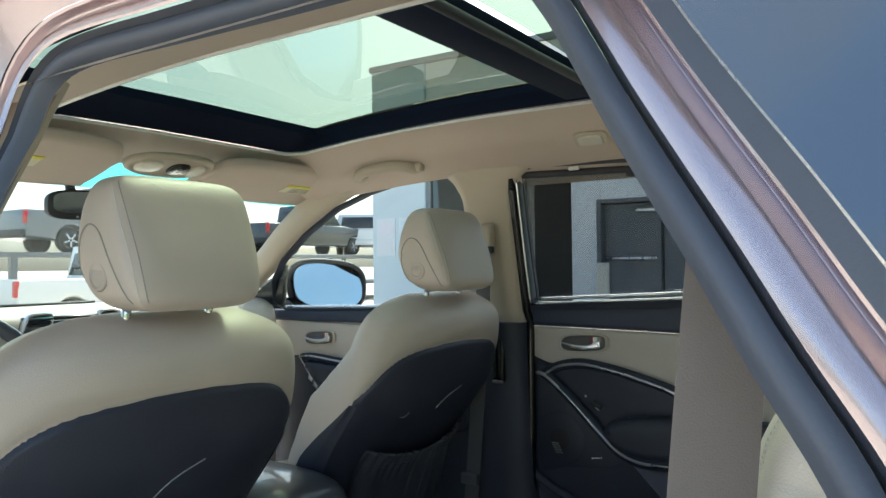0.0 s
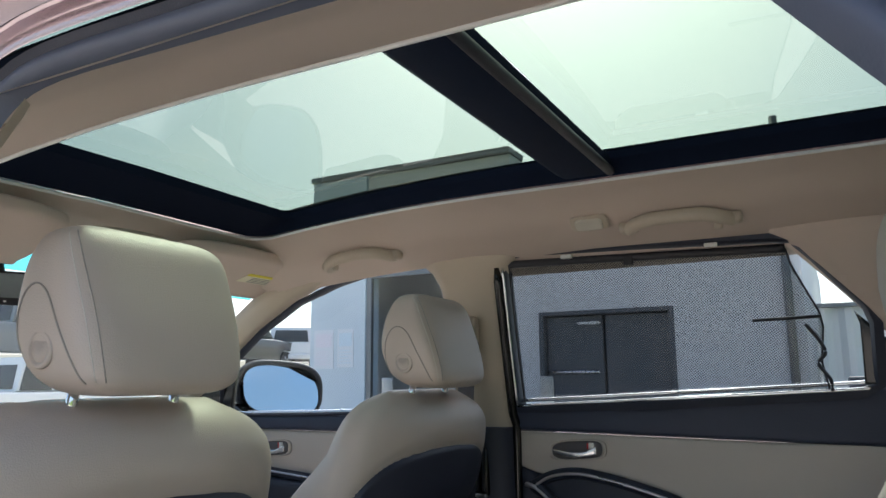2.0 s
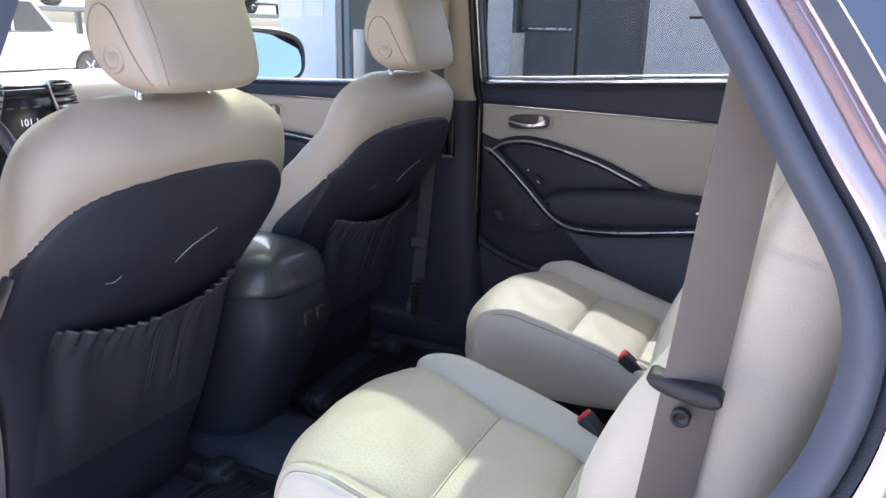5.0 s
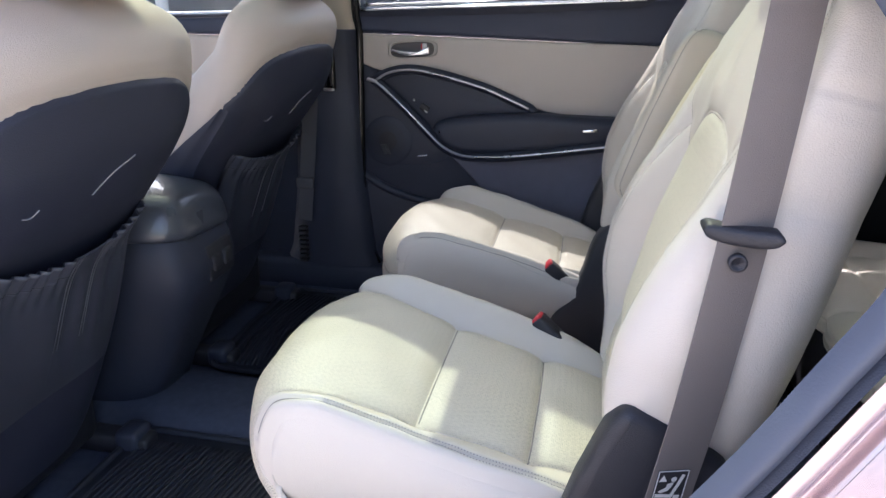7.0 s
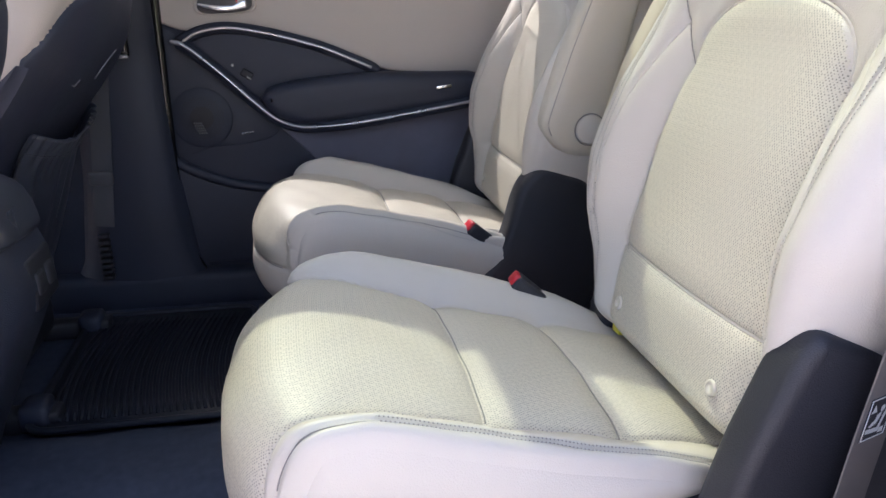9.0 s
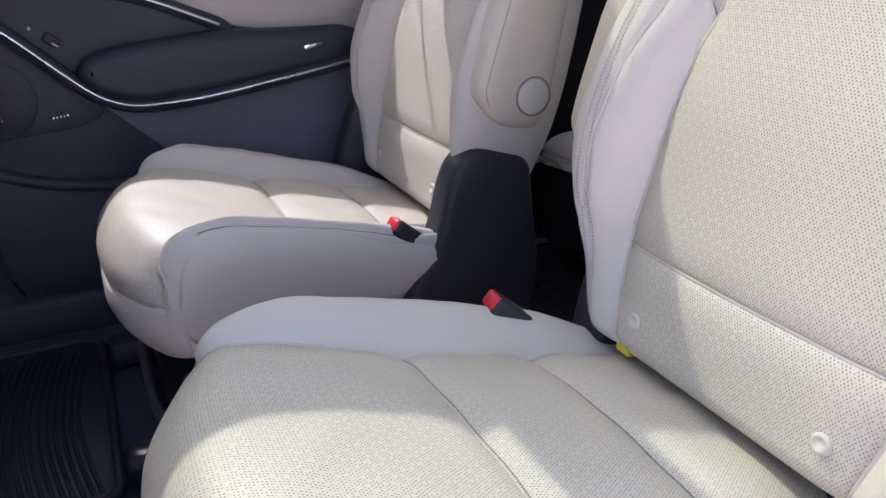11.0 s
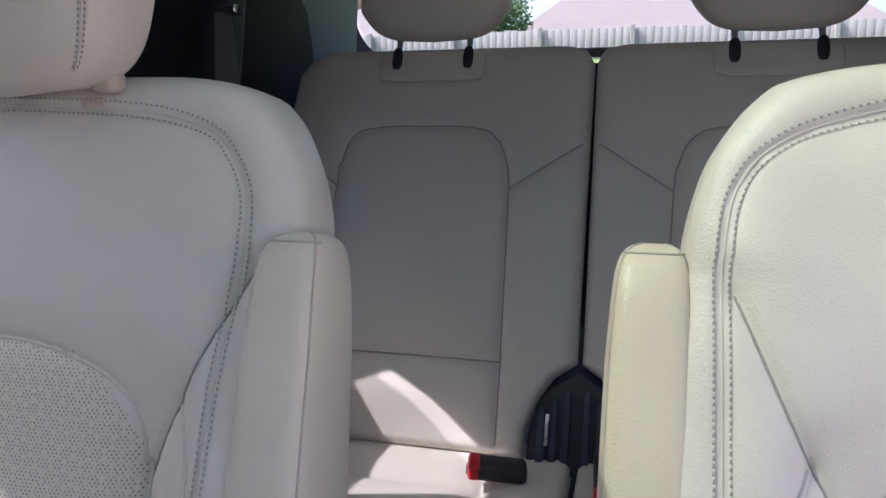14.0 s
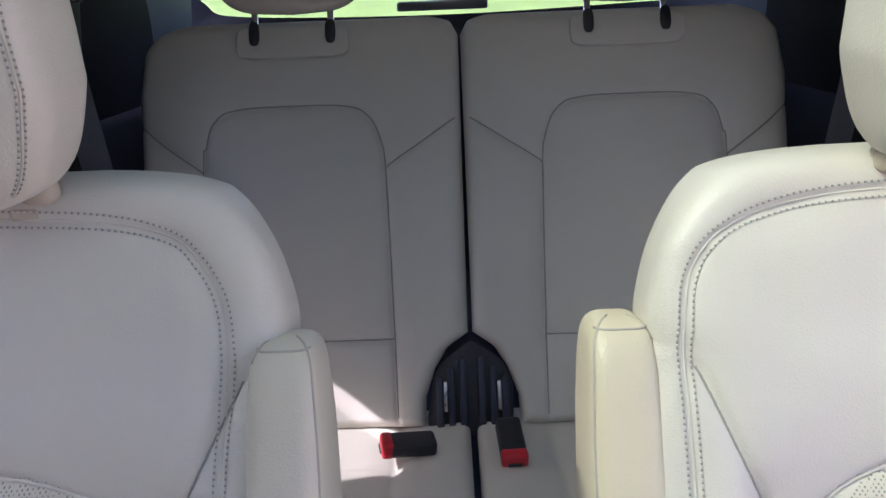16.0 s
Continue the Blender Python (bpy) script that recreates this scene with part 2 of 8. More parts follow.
GLASS_ROOF = glass("green_tinted_roof_glass", (0.256, 0.305, 0.231), 0.04, haze=0.035)
GLASS_SIDE = glass("clear_side_glass", (0.80, 0.86, 0.86), 0.04)
GLASS_SCREEN = glass("clear_windscreen", (0.82, 0.88, 0.87), 0.03, haze=0.03)
GLASS_BAND = glass("blue_shade_band", (0.16, 0.62, 0.66), 0.03)
GLASS_QUARTER = glass("tinted_quarter_glass", (0.52, 0.54, 0.52), 0.04)
GLASS_REAR = glass("rear_glass", (0.80, 0.85, 0.81), 0.04)
PRIVACY = material("dark_privacy_glass", (0.012, 0.014, 0.02), 0.04, 0, 0.05, 10, None, coat=1.0, spec=1.0)
PRIVACY.node_tree.nodes["Principled BSDF"].inputs["Coat IOR"].default_value = 2.4
MIRROR = material("mirror_glass", (0.50, 0.66, 0.78), 0.02, 1.0, 0.01, 10)
NET = mesh_cloth("black_net", (0.02, 0.02, 0.022), 0.0042)

# ---- building helpers ----
def empty(name, place=(0, 0, 0)):
    ob = new(name)
    ob.location = place
    ob.empty_display_size = 0.05
    return ob


def thing(name, label, category, group="", kind="", place=(0, 0, 0)):
    return tagged(empty(name, place), label, category, group, kind)


def put(name, verts, faces, mat, parent=None, label="", smooth=True, uvs=None):
    """One mesh object from world-space points, linked under its parent."""
    me = bpy.data.meshes.new(name)
    me.from_pydata([tuple(map(float, v)) for v in verts], [], [tuple(int(i) for i in f) for f in faces])
    me.materials.append(mat)
    if smooth:
        me.shade_smooth()
    if uvs is not None:
        layer = me.uv_layers.new(name="UVMap")
        idx = np.empty(len(me.loops), dtype=np.int32)
        me.loops.foreach_get("vertex_index", idx)
        layer.data.foreach_set("uv", np.asarray(uvs, dtype=np.float32)[idx].ravel())
    ob = new(name, me)
    if parent is not None:
        ob.parent = parent
        base = Vector((0, 0, 0))
        p = parent
        while p is not None:
            base += p.location
            p = p.parent
        ob.matrix_parent_inverse = Matrix.Identity(4)
        if base.length > 0:
            me.transform(Matrix.Translation(-base))
    if label:
        ob["label"] = label
    return ob


def part(name, bm, mat, parent=None, label="", smooth=True):
    """One mesh object from a bmesh in world space."""
    bm.normal_update()
    verts = [v.co[:] for v in bm.verts]
    bm.verts.index_update()
    faces = [[v.index for v in f.verts] for f in bm.faces]
    bm.free()
    return put(name, verts, faces, mat, parent, label, smooth)


def auto(ob, angle=35):
    """Sharp where faces meet at more than this angle, smooth elsewhere."""
    bm = bmesh.new()
    bm.from_mesh(ob.data)
    for e in bm.edges:
        if len(e.link_faces) == 2 and e.calc_face_angle(0) > radians(angle):
            e.smooth = False
    bm.to_mesh(ob.data)
    bm.free()
    return ob


def rbox(size, at, bevel=0.004, segs=2, turn=None):
    """A box with rounded edges."""
    bm = bmesh.new()
    bmesh.ops.create_cube(bm, size=1)
    bmesh.ops.scale(bm, vec=size, verts=bm.verts)
    if bevel:
        bmesh.ops.bevel(bm, geom=bm.edges[:], offset=bevel, segments=segs, profile=0.5, affect="EDGES")
    m = Matrix.Translation(at)
    if turn is not None:
        m = m @ Euler([radians(a) for a in turn]).to_matrix().to_4x4()
    bm.transform(m)
    return bm


def prism(outline, depth, bevel, segs, place):
    """A plate: outline of (a, b), from 0 to depth, rounded edges; place maps (a, b, c) into the world."""
    bm = bmesh.new()
    low = [bm.verts.new((a, b, 0)) for a, b in outline]
    f = bm.faces.new(low)
    top = bmesh.ops.extrude_face_region(bm, geom=[f])
    bmesh.ops.translate(bm, vec=(0, 0, depth), verts=[v for v in top["geom"] if isinstance(v, bmesh.types.BMVert)])
    bmesh.ops.recalc_face_normals(bm, faces=bm.faces[:])
    if bevel:
        flat = [e for e in bm.edges if abs(e.verts[0].co.z - e.verts[1].co.z) < 1e-6]
        bmesh.ops.bevel(bm, geom=flat, offset=bevel, segments=segs, profile=0.5, affect="EDGES")
    for v in bm.verts:
        v.co = Vector(place(*v.co))
    bmesh.ops.recalc_face_normals(bm, faces=bm.faces[:])
    return bm


def spline(points, n):
    """n points along a smooth curve through the given ones."""
    p = np.asarray(points, float)
    if len(p) < 3:
        s = np.linspace(0, 1, n)[:, None]
        return p[0] * (1 - s) + p[-1] * s
    ext = np.vstack([2 * p[0] - p[1], p, 2 * p[-1] - p[-2]])
    out = []
    for s in np.linspace(0, len(p) - 1, n):
        i = min(int(s), len(p) - 2)
        t = s - i
        a, b, c, d = ext[i:i + 4]
        out.append(0.5 * ((2 * b) + (c - a) * t + (2 * a - 5 * b + 4 * c - d) * t ** 2 + (3 * b - a - 3 * c + d) * t ** 3))
    return np.array(out)


def frames_along(p):
    t = np.gradient(p, axis=0)
    return t / np.linalg.norm(t, axis=1)[:, None]


def tube(name, points, radius, mat, parent=None, label="", n=10, closed=False, flat=1.0, ref=(0, 0, 1), steps=None):
    """A round or flattened rod along a path."""
    p = np.asarray(points, float) if steps is None else spline(points, steps)
    if closed:
        p = np.vstack([p, p[:1]])
    t = frames_along(p)
    ref = np.array(ref, float)
    side = np.cross(t, ref)
    bad = np.linalg.norm(side, axis=1) < 1e-4
    side[bad] = np.cross(t[bad], [1, 0.01, 0])
    side /= np.linalg.norm(side, axis=1)[:, None]
    up = np.cross(side, t)
    r = np.broadcast_to(np.asarray(radius, float), (len(p),))
    ang = np.linspace(0, 2 * math.pi, n, endpoint=False)
    ring = p[:, None] + r[:, None, None] * (np.cos(ang)[None, :, None] * side[:, None] + flat * np.sin(ang)[None, :, None] * up[:, None])
    verts = ring.reshape(-1, 3)
    faces = []
    for i in range(len(p) - 1):
        for j in range(n):
            k = (j + 1) % n
            faces.append((i * n + j, i * n + k, (i + 1) * n + k, (i + 1) * n + j))
    if not closed:
        faces.append(tuple(range(n))[::-1])
        faces.append(tuple((len(p) - 1) * n + j for j in range(n)))
    return put(name, verts, faces, mat, parent, label)


def ribbon(name, points, width, thick, mat, parent=None, label="", across=(0, 1, 0), steps=40):
    """A strap with thickness along a path; across: the way its width points."""
    p = spline(points, steps)
    t = frames_along(p)
    a = np.broadcast_to(np.array(across, float), p.shape).copy()
    a -= t * (a * t).sum(1)[:, None]
    a /= np.linalg.norm(a, axis=1)[:, None]
    nn = np.cross(t, a)
    w = np.broadcast_to(np.asarray(width, float), (len(p),))[:, None]
    cs = [(-0.5, -0.5), (-0.5, 0.5), (-0.3, 0.62), (0.3, 0.62), (0.5, 0.5), (0.5, -0.5)]
    ring = np.stack([p + a * w * u + nn * thick * v for u, v in cs], 1)
    k = len(cs)
    faces = [(i * k + j, i * k + (j + 1) % k, (i + 1) * k + (j + 1) % k, (i + 1) * k + j) for i in range(len(p) - 1) for j in range(k)]
    faces += [tuple(range(k))[::-1], tuple((len(p) - 1) * k + j for j in range(k))]
    return auto(put(name, ring.reshape(-1, 3), faces, mat, parent, label), 50)


def loft(name, rings, mat, parent=None, label=""):
    """A closed body through rings of points (all of one length), capped at both ends."""
    r = np.asarray(rings, float)
    m, n = r.shape[:2]
    faces = [(i * n + j, i * n + (j + 1) % n, (i + 1) * n + (j + 1) % n, (i + 1) * n + j) for i in range(m - 1) for j in range(n)]
    faces += [tuple(range(n))[::-1], tuple((m - 1) * n + j for j in range(n))]
    return put(name, r.reshape(-1, 3), faces, mat, parent, label)


def squircle(n, power):
    a = np.linspace(0, 2 * math.pi, n, endpoint=False)
    c, s = np.cos(a), np.sin(a)
    return np.stack([np.sign(c) * np.abs(c) ** (2 / power), np.sign(s) * np.abs(s) ** (2 / power)], 1)


def grid_faces(nv, nu, wrap=False):
    i, j = np.meshgrid(np.arange(nv - 1), np.arange(nu if wrap else nu - 1), indexing="ij")
    k = (j + 1) % nu
    return np.stack([i * nu + j, i * nu + k, (i + 1) * nu + k, (i + 1) * nu + j], -1)


def cover(P, labels, kinds, parent, uv=None, wrap=False):
    """Split one grid of points into a mesh for each label: kinds[label] = (name, material, text)."""
    nv, nu = P.shape[:2]
    F = grid_faces(nv, nu, wrap).reshape(-1, 4)
    L = labels.reshape(-1)
    pts = P.reshape(-1, 3)
    tex = None if uv is None else uv.reshape(-1, 2)
    made = []
    for key, (name, mat, text) in kinds.items():
        f = F[L == key]
        if not len(f):
            continue
        used, inv = np.unique(f, return_inverse=True)
        made.append(put(name, pts[used], inv.reshape(-1, 4), mat, parent, text, True, None if tex is None else tex[used]))
    return made


def away(x, y, line):
    """Distance of each (x, y) from a polyline."""
    best = np.full(np.broadcast(x, y).shape, 1e9)
    q = np.asarray(line, float)
    for a, b in zip(q[:-1], q[1:]):
        d = b - a
        s = np.clip(((x - a[0]) * d[0] + (y - a[1]) * d[1]) / (d @ d), 0, 1)
        best = np.minimum(best, np.hypot(x - a[0] - s * d[0], y - a[1] - s * d[1]))
    return best


def lerp(x, xs, ys):
    return np.interp(x, xs, ys)


def smooth01(x):
    x = np.clip(x, 0, 1)
    return x * x * (3 - 2 * x)


def stitches(name, pts, normals, length, gap, mat, parent, width=0.0011, label=""):
    """A row of short raised threads along a path that lies on a surface."""
    p = np.asarray(pts, float)
    nn = np.asarray(normals, float)
    seg = np.linalg.norm(np.diff(p, axis=0), axis=1)
    s = np.concatenate([[0], np.cumsum(seg)])
    verts, faces, holes, hole_faces = [], [], [], []
    at = 0.0
    while at + length < s[-1]:
        a = np.array([np.interp(at, s, p[:, k]) for k in range(3)])
        b = np.array([np.interp(at + length, s, p[:, k]) for k in range(3)])
        n = np.array([np.interp(at, s, nn[:, k]) for k in range(3)])
        n /= np.linalg.norm(n)
        d = (b - a) / np.linalg.norm(b - a)
        c = np.cross(d, n)
        base = len(verts)
        for q, lift in ((a, -0.0004), (a * 0.75 + b * 0.25, 0.0009), (a * 0.25 + b * 0.75, 0.0009), (b, -0.0004)):
            for side in (-1, 0, 1):
                verts.append(q + n * (lift + (0.0005 if side == 0 else 0)) + c * side * width)
        for i in range(3):
            for j in range(2):
                k = base + i * 3 + j
                faces.append((k, k + 1, k + 4, k + 3))
        # a dark quad between two stitches paints the shade in the gap
        h0 = at + length + gap * 0.5
        if h0 < s[-1]:
            q = np.array([np.interp(h0, s, p[:, k]) for k in range(3)]) + n * 0.0005
            i0 = len(holes)
            holes += [q + d * gap * 0.55 * a_ + c * width * 1.5 * b_ for a_, b_ in ((-1, -1), (1, -1), (1, 1), (-1, 1))]
            hole_faces.append((i0, i0 + 1, i0 + 2, i0 + 3))
        at += length + gap
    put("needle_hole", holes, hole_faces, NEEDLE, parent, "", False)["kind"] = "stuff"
    return put(name, verts, faces, mat, parent, label)


def smooth_outline(points, n):
    return [tuple(q) for q in spline(list(points) + [points[0]], n)[:-1]]


def on_grid(P, rows, cols, r, c):
    """Points of a grid surface at row values r and column values c, between its corners."""
    i = np.clip(np.searchsorted(rows, r) - 1, 0, len(rows) - 2)
    j = np.clip(np.searchsorted(cols, c) - 1, 0, len(cols) - 2)
    fi = np.clip((r - rows[i]) / (rows[i + 1] - rows[i]), 0, 1)[:, None]
    fj = np.clip((c - cols[j]) / (cols[j + 1] - cols[j]), 0, 1)[:, None]
    return (P[i, j] * (1 - fi) + P[i + 1, j] * fi) * (1 - fj) + (P[i, j + 1] * (1 - fi) + P[i + 1, j + 1] * fi) * fj

# ---- the car's shell: floor, headliner, roof, pillars ----
FLOOR_Z = 0.44


def roof_z(x, y):
    """Underside of the roof: nearly flat, falling to the sides, the windscreen and the tailgate."""
    x = np.abs(x)
    z = 1.684 - 0.05 * np.clip((y - 1.05) / 0.75, 0, 2) ** 2 - 0.035 * np.clip((0.1 - y) / 1.0, 0, 2) ** 2
    z = z - lerp(x, [0, 0.42, 0.47, 0.53, 0.60, 0.66, 0.70], [0, 0.004, 0.022, 0.062, 0.087, 0.108, 0.14])
    return z


floor = tagged(new("floor"), "black carpeted car floor", "floor", kind="structure")
xs, ys = np.linspace(-0.74, 0.74, 60), np.linspace(-1.5, 2.4, 120)
XX, YY = np.meshgrid(xs, ys)
ZZ = FLOOR_Z + 0.05 * np.exp(-(XX / 0.12) ** 4) * (YY > -0.2) + 0.12 * smooth01((-0.05 - YY) / 0.15) + 0.10 * smooth01((-0.75 - YY) / 0.1) + 0.003 * np.sin(XX * 40) * np.sin(YY * 37)
put("carpet", np.stack([XX, YY, ZZ], -1).reshape(-1, 3), grid_faces(120, 60).reshape(-1, 4), CARPET, floor)

sill = tagged(new("door_sill"), "black plastic sill below the far doors", "sill", kind="structure")
part("sill_panel", rbox((0.10, 3.5, 0.16), (0.755, 0.70, 0.44), 0.02, 3), SOFT_BLACK, sill)
part("corner_backing", rbox((0.02, 0.46, 0.20), (0.800, 0.21, 1.20), 0.004, 1), SOFT_BLACK, sill)
part("post_backing", rbox((0.02, 0.34, 0.80), (0.795, 1.24, 0.80), 0.004, 1), SOFT_BLACK, sill)

HOLE_X, HOLE_L, HOLE_Y0, HOLE_Y1 = 0.425, 0.300, -0.12, 1.70
ceiling = tagged(new("ceiling"), "beige fabric headliner round a panoramic sunroof", "headliner", kind="structure")
xs = np.unique(np.concatenate([np.linspace(-0.56, -HOLE_L, 20), np.linspace(-HOLE_L, HOLE_X, 18), np.linspace(HOLE_X, 0.70, 16)]))
ys = np.unique(np.concatenate([np.linspace(-1.15, HOLE_Y0, 22), np.linspace(HOLE_Y0, HOLE_Y1, 50), np.linspace(HOLE_Y1, 2.02, 14)]))
XX, YY = np.meshgrid(xs, ys)


def liner_z(x, y):
    """Underside of the headliner: on the near side it slopes from the door opening up to a padded lip."""
    near = lerp(-x, [0.0, 0.24, 0.30, 0.36, 0.42, 0.47, 0.50, 0.53, 0.56], [0, 0, 0.024, 0.038, 0.048, 0.048, 0.044, 0.042, 0.050])
    far = lerp(-x, [0.43, 0.47, 0.50, 0.53, 0.56], [0, 0.004, 0.02, 0.035, 0.05])
    k = smooth01((1.74 - y) / 0.12)
    return roof_z(x, y) - np.where(x < 0, near * k + far * (1 - k), 0)


P = np.stack([XX, YY, liner_z(XX, YY)], -1)
cx, cy = (XX[:-1, :-1] + XX[1:, 1:]) / 2, (YY[:-1, :-1] + YY[1:, 1:]) / 2
inside = (cx < HOLE_X) & (cx > -HOLE_L) & (cy > HOLE_Y0) & (cy < HOLE_Y1)
over_window = (cx > 0.648) & (cy > 1.27) & (cy < 1.78)
past_screen = cy > 1.985 - 0.23 * (cx / 0.7) ** 2
keep = np.where(inside | over_window | past_screen, 1, 0)
cover(P, keep, {0: ("headliner", HEADLINER, "")}, ceiling)
lip = []
r = 0.05
for cxn, cyn, a0 in ((HOLE_X - r, HOLE_Y1 - r, 0), (-HOLE_L + r, HOLE_Y1 - r, 90), (-HOLE_L + r, HOLE_Y0 + r, 180), (HOLE_X - r, HOLE_Y0 + r, 270)):
    for a in np.linspace(a0, a0 + 90, 7):
        lip.append((cxn + r * math.cos(radians(a)), cyn + r * math.sin(radians(a))))
dense = []
for (ax, ay), (bx, by) in zip(lip, lip[1:] + lip[:1]):
    k = max(1, int(math.hypot(bx - ax, by - ay) / 0.06))
    for i in range(k):
        f = i / k
        dense.append((ax * (1 - f) + bx * f, ay * (1 - f) + by * f))
lip3 = [(x, y, float(liner_z(np.array(x), np.array(y))) - 0.002) for x, y in dense]
tube("edge_trim", lip3, 0.0034, WHITE, ceiling, "pale bead round the roof opening", n=8, closed=True)

# sunroof: black frame, cross bar, two panes
sunroof = thing("sunroof", "two-pane panoramic glass sunroof in a black frame", "sunroof")
GLASS_UP = 0.052


def frame_ring(name, outer, inner, mat, parent, z_out, z_in):
    """A sloping frame between two closed outlines of equal count."""
    n = len(outer)
    verts = [(x, y, float(roof_z(np.array(x), np.array(y))) + z_out) for x, y in outer]
    verts += [(x, y, float(roof_z(np.array(min(abs(x), 0.40)), np.array(y))) + z_in) for x, y in inner]
    verts += [(x, y, float(roof_z(np.array(min(abs(x), 0.40)), np.array(y))) + z_in + 0.02) for x, y in inner]
    faces = []
    for i in range(n):
        j = (i + 1) % n
        faces += [(i, j, n + j, n + i), (n + i, n + j, 2 * n + j, 2 * n + i)]
    return put(name, verts, faces, mat, parent, smooth=False)


def rounded(x0, x1, y0, y1, r, n=6, m=14):
    out = []
    for cx_, cy_, a0 in ((x1 - r, y1 - r, 0), (x0 + r, y1 - r, 90), (x0 + r, y0 + r, 180), (x1 - r, y0 + r, 270)):
        for a in np.linspace(a0, a0 + 90, n):
            out.append((cx_ + r * math.cos(radians(a)), cy_ + r * math.sin(radians(a))))
    full = []
    for (ax, ay), (bx, by) in zip(out, out[1:] + out[:1]):
        k = m if math.hypot(bx - ax, by - ay) > 0.2 else 1
        for i in range(k):
            f = i / k
            full.append((ax * (1 - f) + bx * f, ay * (1 - f) + by * f))
    return full


GX, BAR0, BAR1, GF, GR = 0.398, 0.80, 0.915, 1.60, -0.05
outer = rounded(-HOLE_X + 0.001, HOLE_X - 0.001, HOLE_Y0 + 0.001, HOLE_Y1 - 0.001, 0.05)
inner = [(x * (1 + 0.045 * float(smooth01((y - 0.9) / 0.7))), y) for x, y in rounded(-GX, GX, GR, GF, 0.03)]
frame_ring("frame", outer, inner, ROOF_BLACK, sunroof, 0.004, 0.029)
n = 24
bar = []
for y, dz in ((BAR0 - 0.0, 0.022), (BAR0 + 0.002, 0.006), (BAR0 + 0.02, -0.004), (BAR1 - 0.02, -0.004), (BAR1 - 0.002, 0.006), (BAR1, 0.022)):
    bar.append([(x, y, float(roof_z(np.array(0.0), np.array(y))) + dz + 0.006) for x in np.linspace(-GX - 0.02, GX + 0.02, n)])
bar = np.array(bar)
put("cross_bar", bar.reshape(-1, 3), grid_faces(6, n).reshape(-1, 4), ROOF_BAR, sunroof)
tube("bar_seal", [(x, BAR0 + 0.004, float(roof_z(np.array(0.0), np.array(BAR0))) + 0.004) for x in np.linspace(-GX - 0.01, GX + 0.01, 12)], 0.009, BLACK, sunroof)


def pane(name, y0, y1):
    xs, ys = np.linspace(-GX - 0.030, GX + 0.030, 20), np.linspace(y0, y1, 20)
    XX, YY = np.meshgrid(xs, ys)
    ZZ = roof_z(np.zeros_like(XX), YY) + GLASS_UP - 0.012 * (XX / 0.4) ** 2
    return put(name, np.stack([XX, YY, ZZ], -1).reshape(-1, 3), grid_faces(20, 20).reshape(-1, 4), GLASS_ROOF, sunroof, "green-tinted glass pane")


pane("front_pane", BAR1 - 0.02, GF + 0.04)
pane("rear_pane", GR - 0.03, BAR0 + 0.02)

# outer roof skin
roof = tagged(new("roof"), "painted car roof skin round the sunroof", "roof", kind="structure")
xs = np.unique(np.concatenate([np.linspace(-0.69, -0.44, 8), np.linspace(-0.44, 0.44, 10), np.linspace(0.44, 0.69, 8)]))
ys = np.unique(np.concatenate([np.linspace(-1.25, -0.09, 12), np.linspace(-0.09, 1.66, 20), np.linspace(1.66, 2.05, 6)]))
XX, YY = np.meshgrid(xs, ys)
cx, cy = (XX[:-1, :-1] + XX[1:, 1:]) / 2, (YY[:-1, :-1] + YY[1:, 1:]) / 2
hole = (np.abs(cx) < 0.44) & (cy > -0.09) & (cy < 1.66)
cover(np.stack([XX, YY, roof_z(XX * 0.9, YY) + 0.062], -1), np.where(hole, 1, 0), {0: ("roof_skin", PAINT, "")}, roof)


# unseen bar added outside the far roof edge to keep stray sunlight out
part("hidden_light_block", rbox((0.03, 1.62, 0.13), (0.705, -0.44, 1.60), 0.012, 2), PAINT, roof)

# ---- near-side door opening: rubber seal, painted jamb, quarter panel ----
OPEN = [(1.165, 0.50), (1.16, 0.75), (1.15, 1.0), (1.15, 1.20), (1.145, 1.40), (1.140, 1.50), (1.118, 1.552), (1.06, 1.572),
        (0.90, 1.570), (0.75, 1.567), (0.65, 1.566), (0.58, 1.565), (0.536, 1.560), (0.512, 1.546), (0.490, 1.520), (0.460, 1.475), (0.425, 1.421), (0.396, 1.379),
        (0.367, 1.338), (0.334, 1.289), (0.306, 1.249), (0.292, 1.220), (0.287, 1.185), (0.294, 1.14), (0.311, 1.095), (0.345, 1.035), (0.385, 0.965), (0.43, 0.895), (0.475, 0.83), (0.52, 0.75), (0.56, 0.65), (0.59, 0.55)]


def side_x(z):
    """Inner face of the body side at a height: leans in above the belt line."""
    return lerp(np.asarray(z, float), [0.3, 0.6, 0.9, 1.1, 1.2, 1.3, 1.4, 1.5, 1.55, 1.60], [0.74, 0.735, 0.72, 0.71, 0.69, 0.65, 0.60, 0.556, 0.545, 0.53])


op = spline(OPEN, 120)
tan = frames_along(op)
nor = np.stack([-tan[:, 1], tan[:, 0]], 1)
if (nor[60] @ (op[60] - np.array([0.75, 1.0]))) < 0:
    nor = -nor


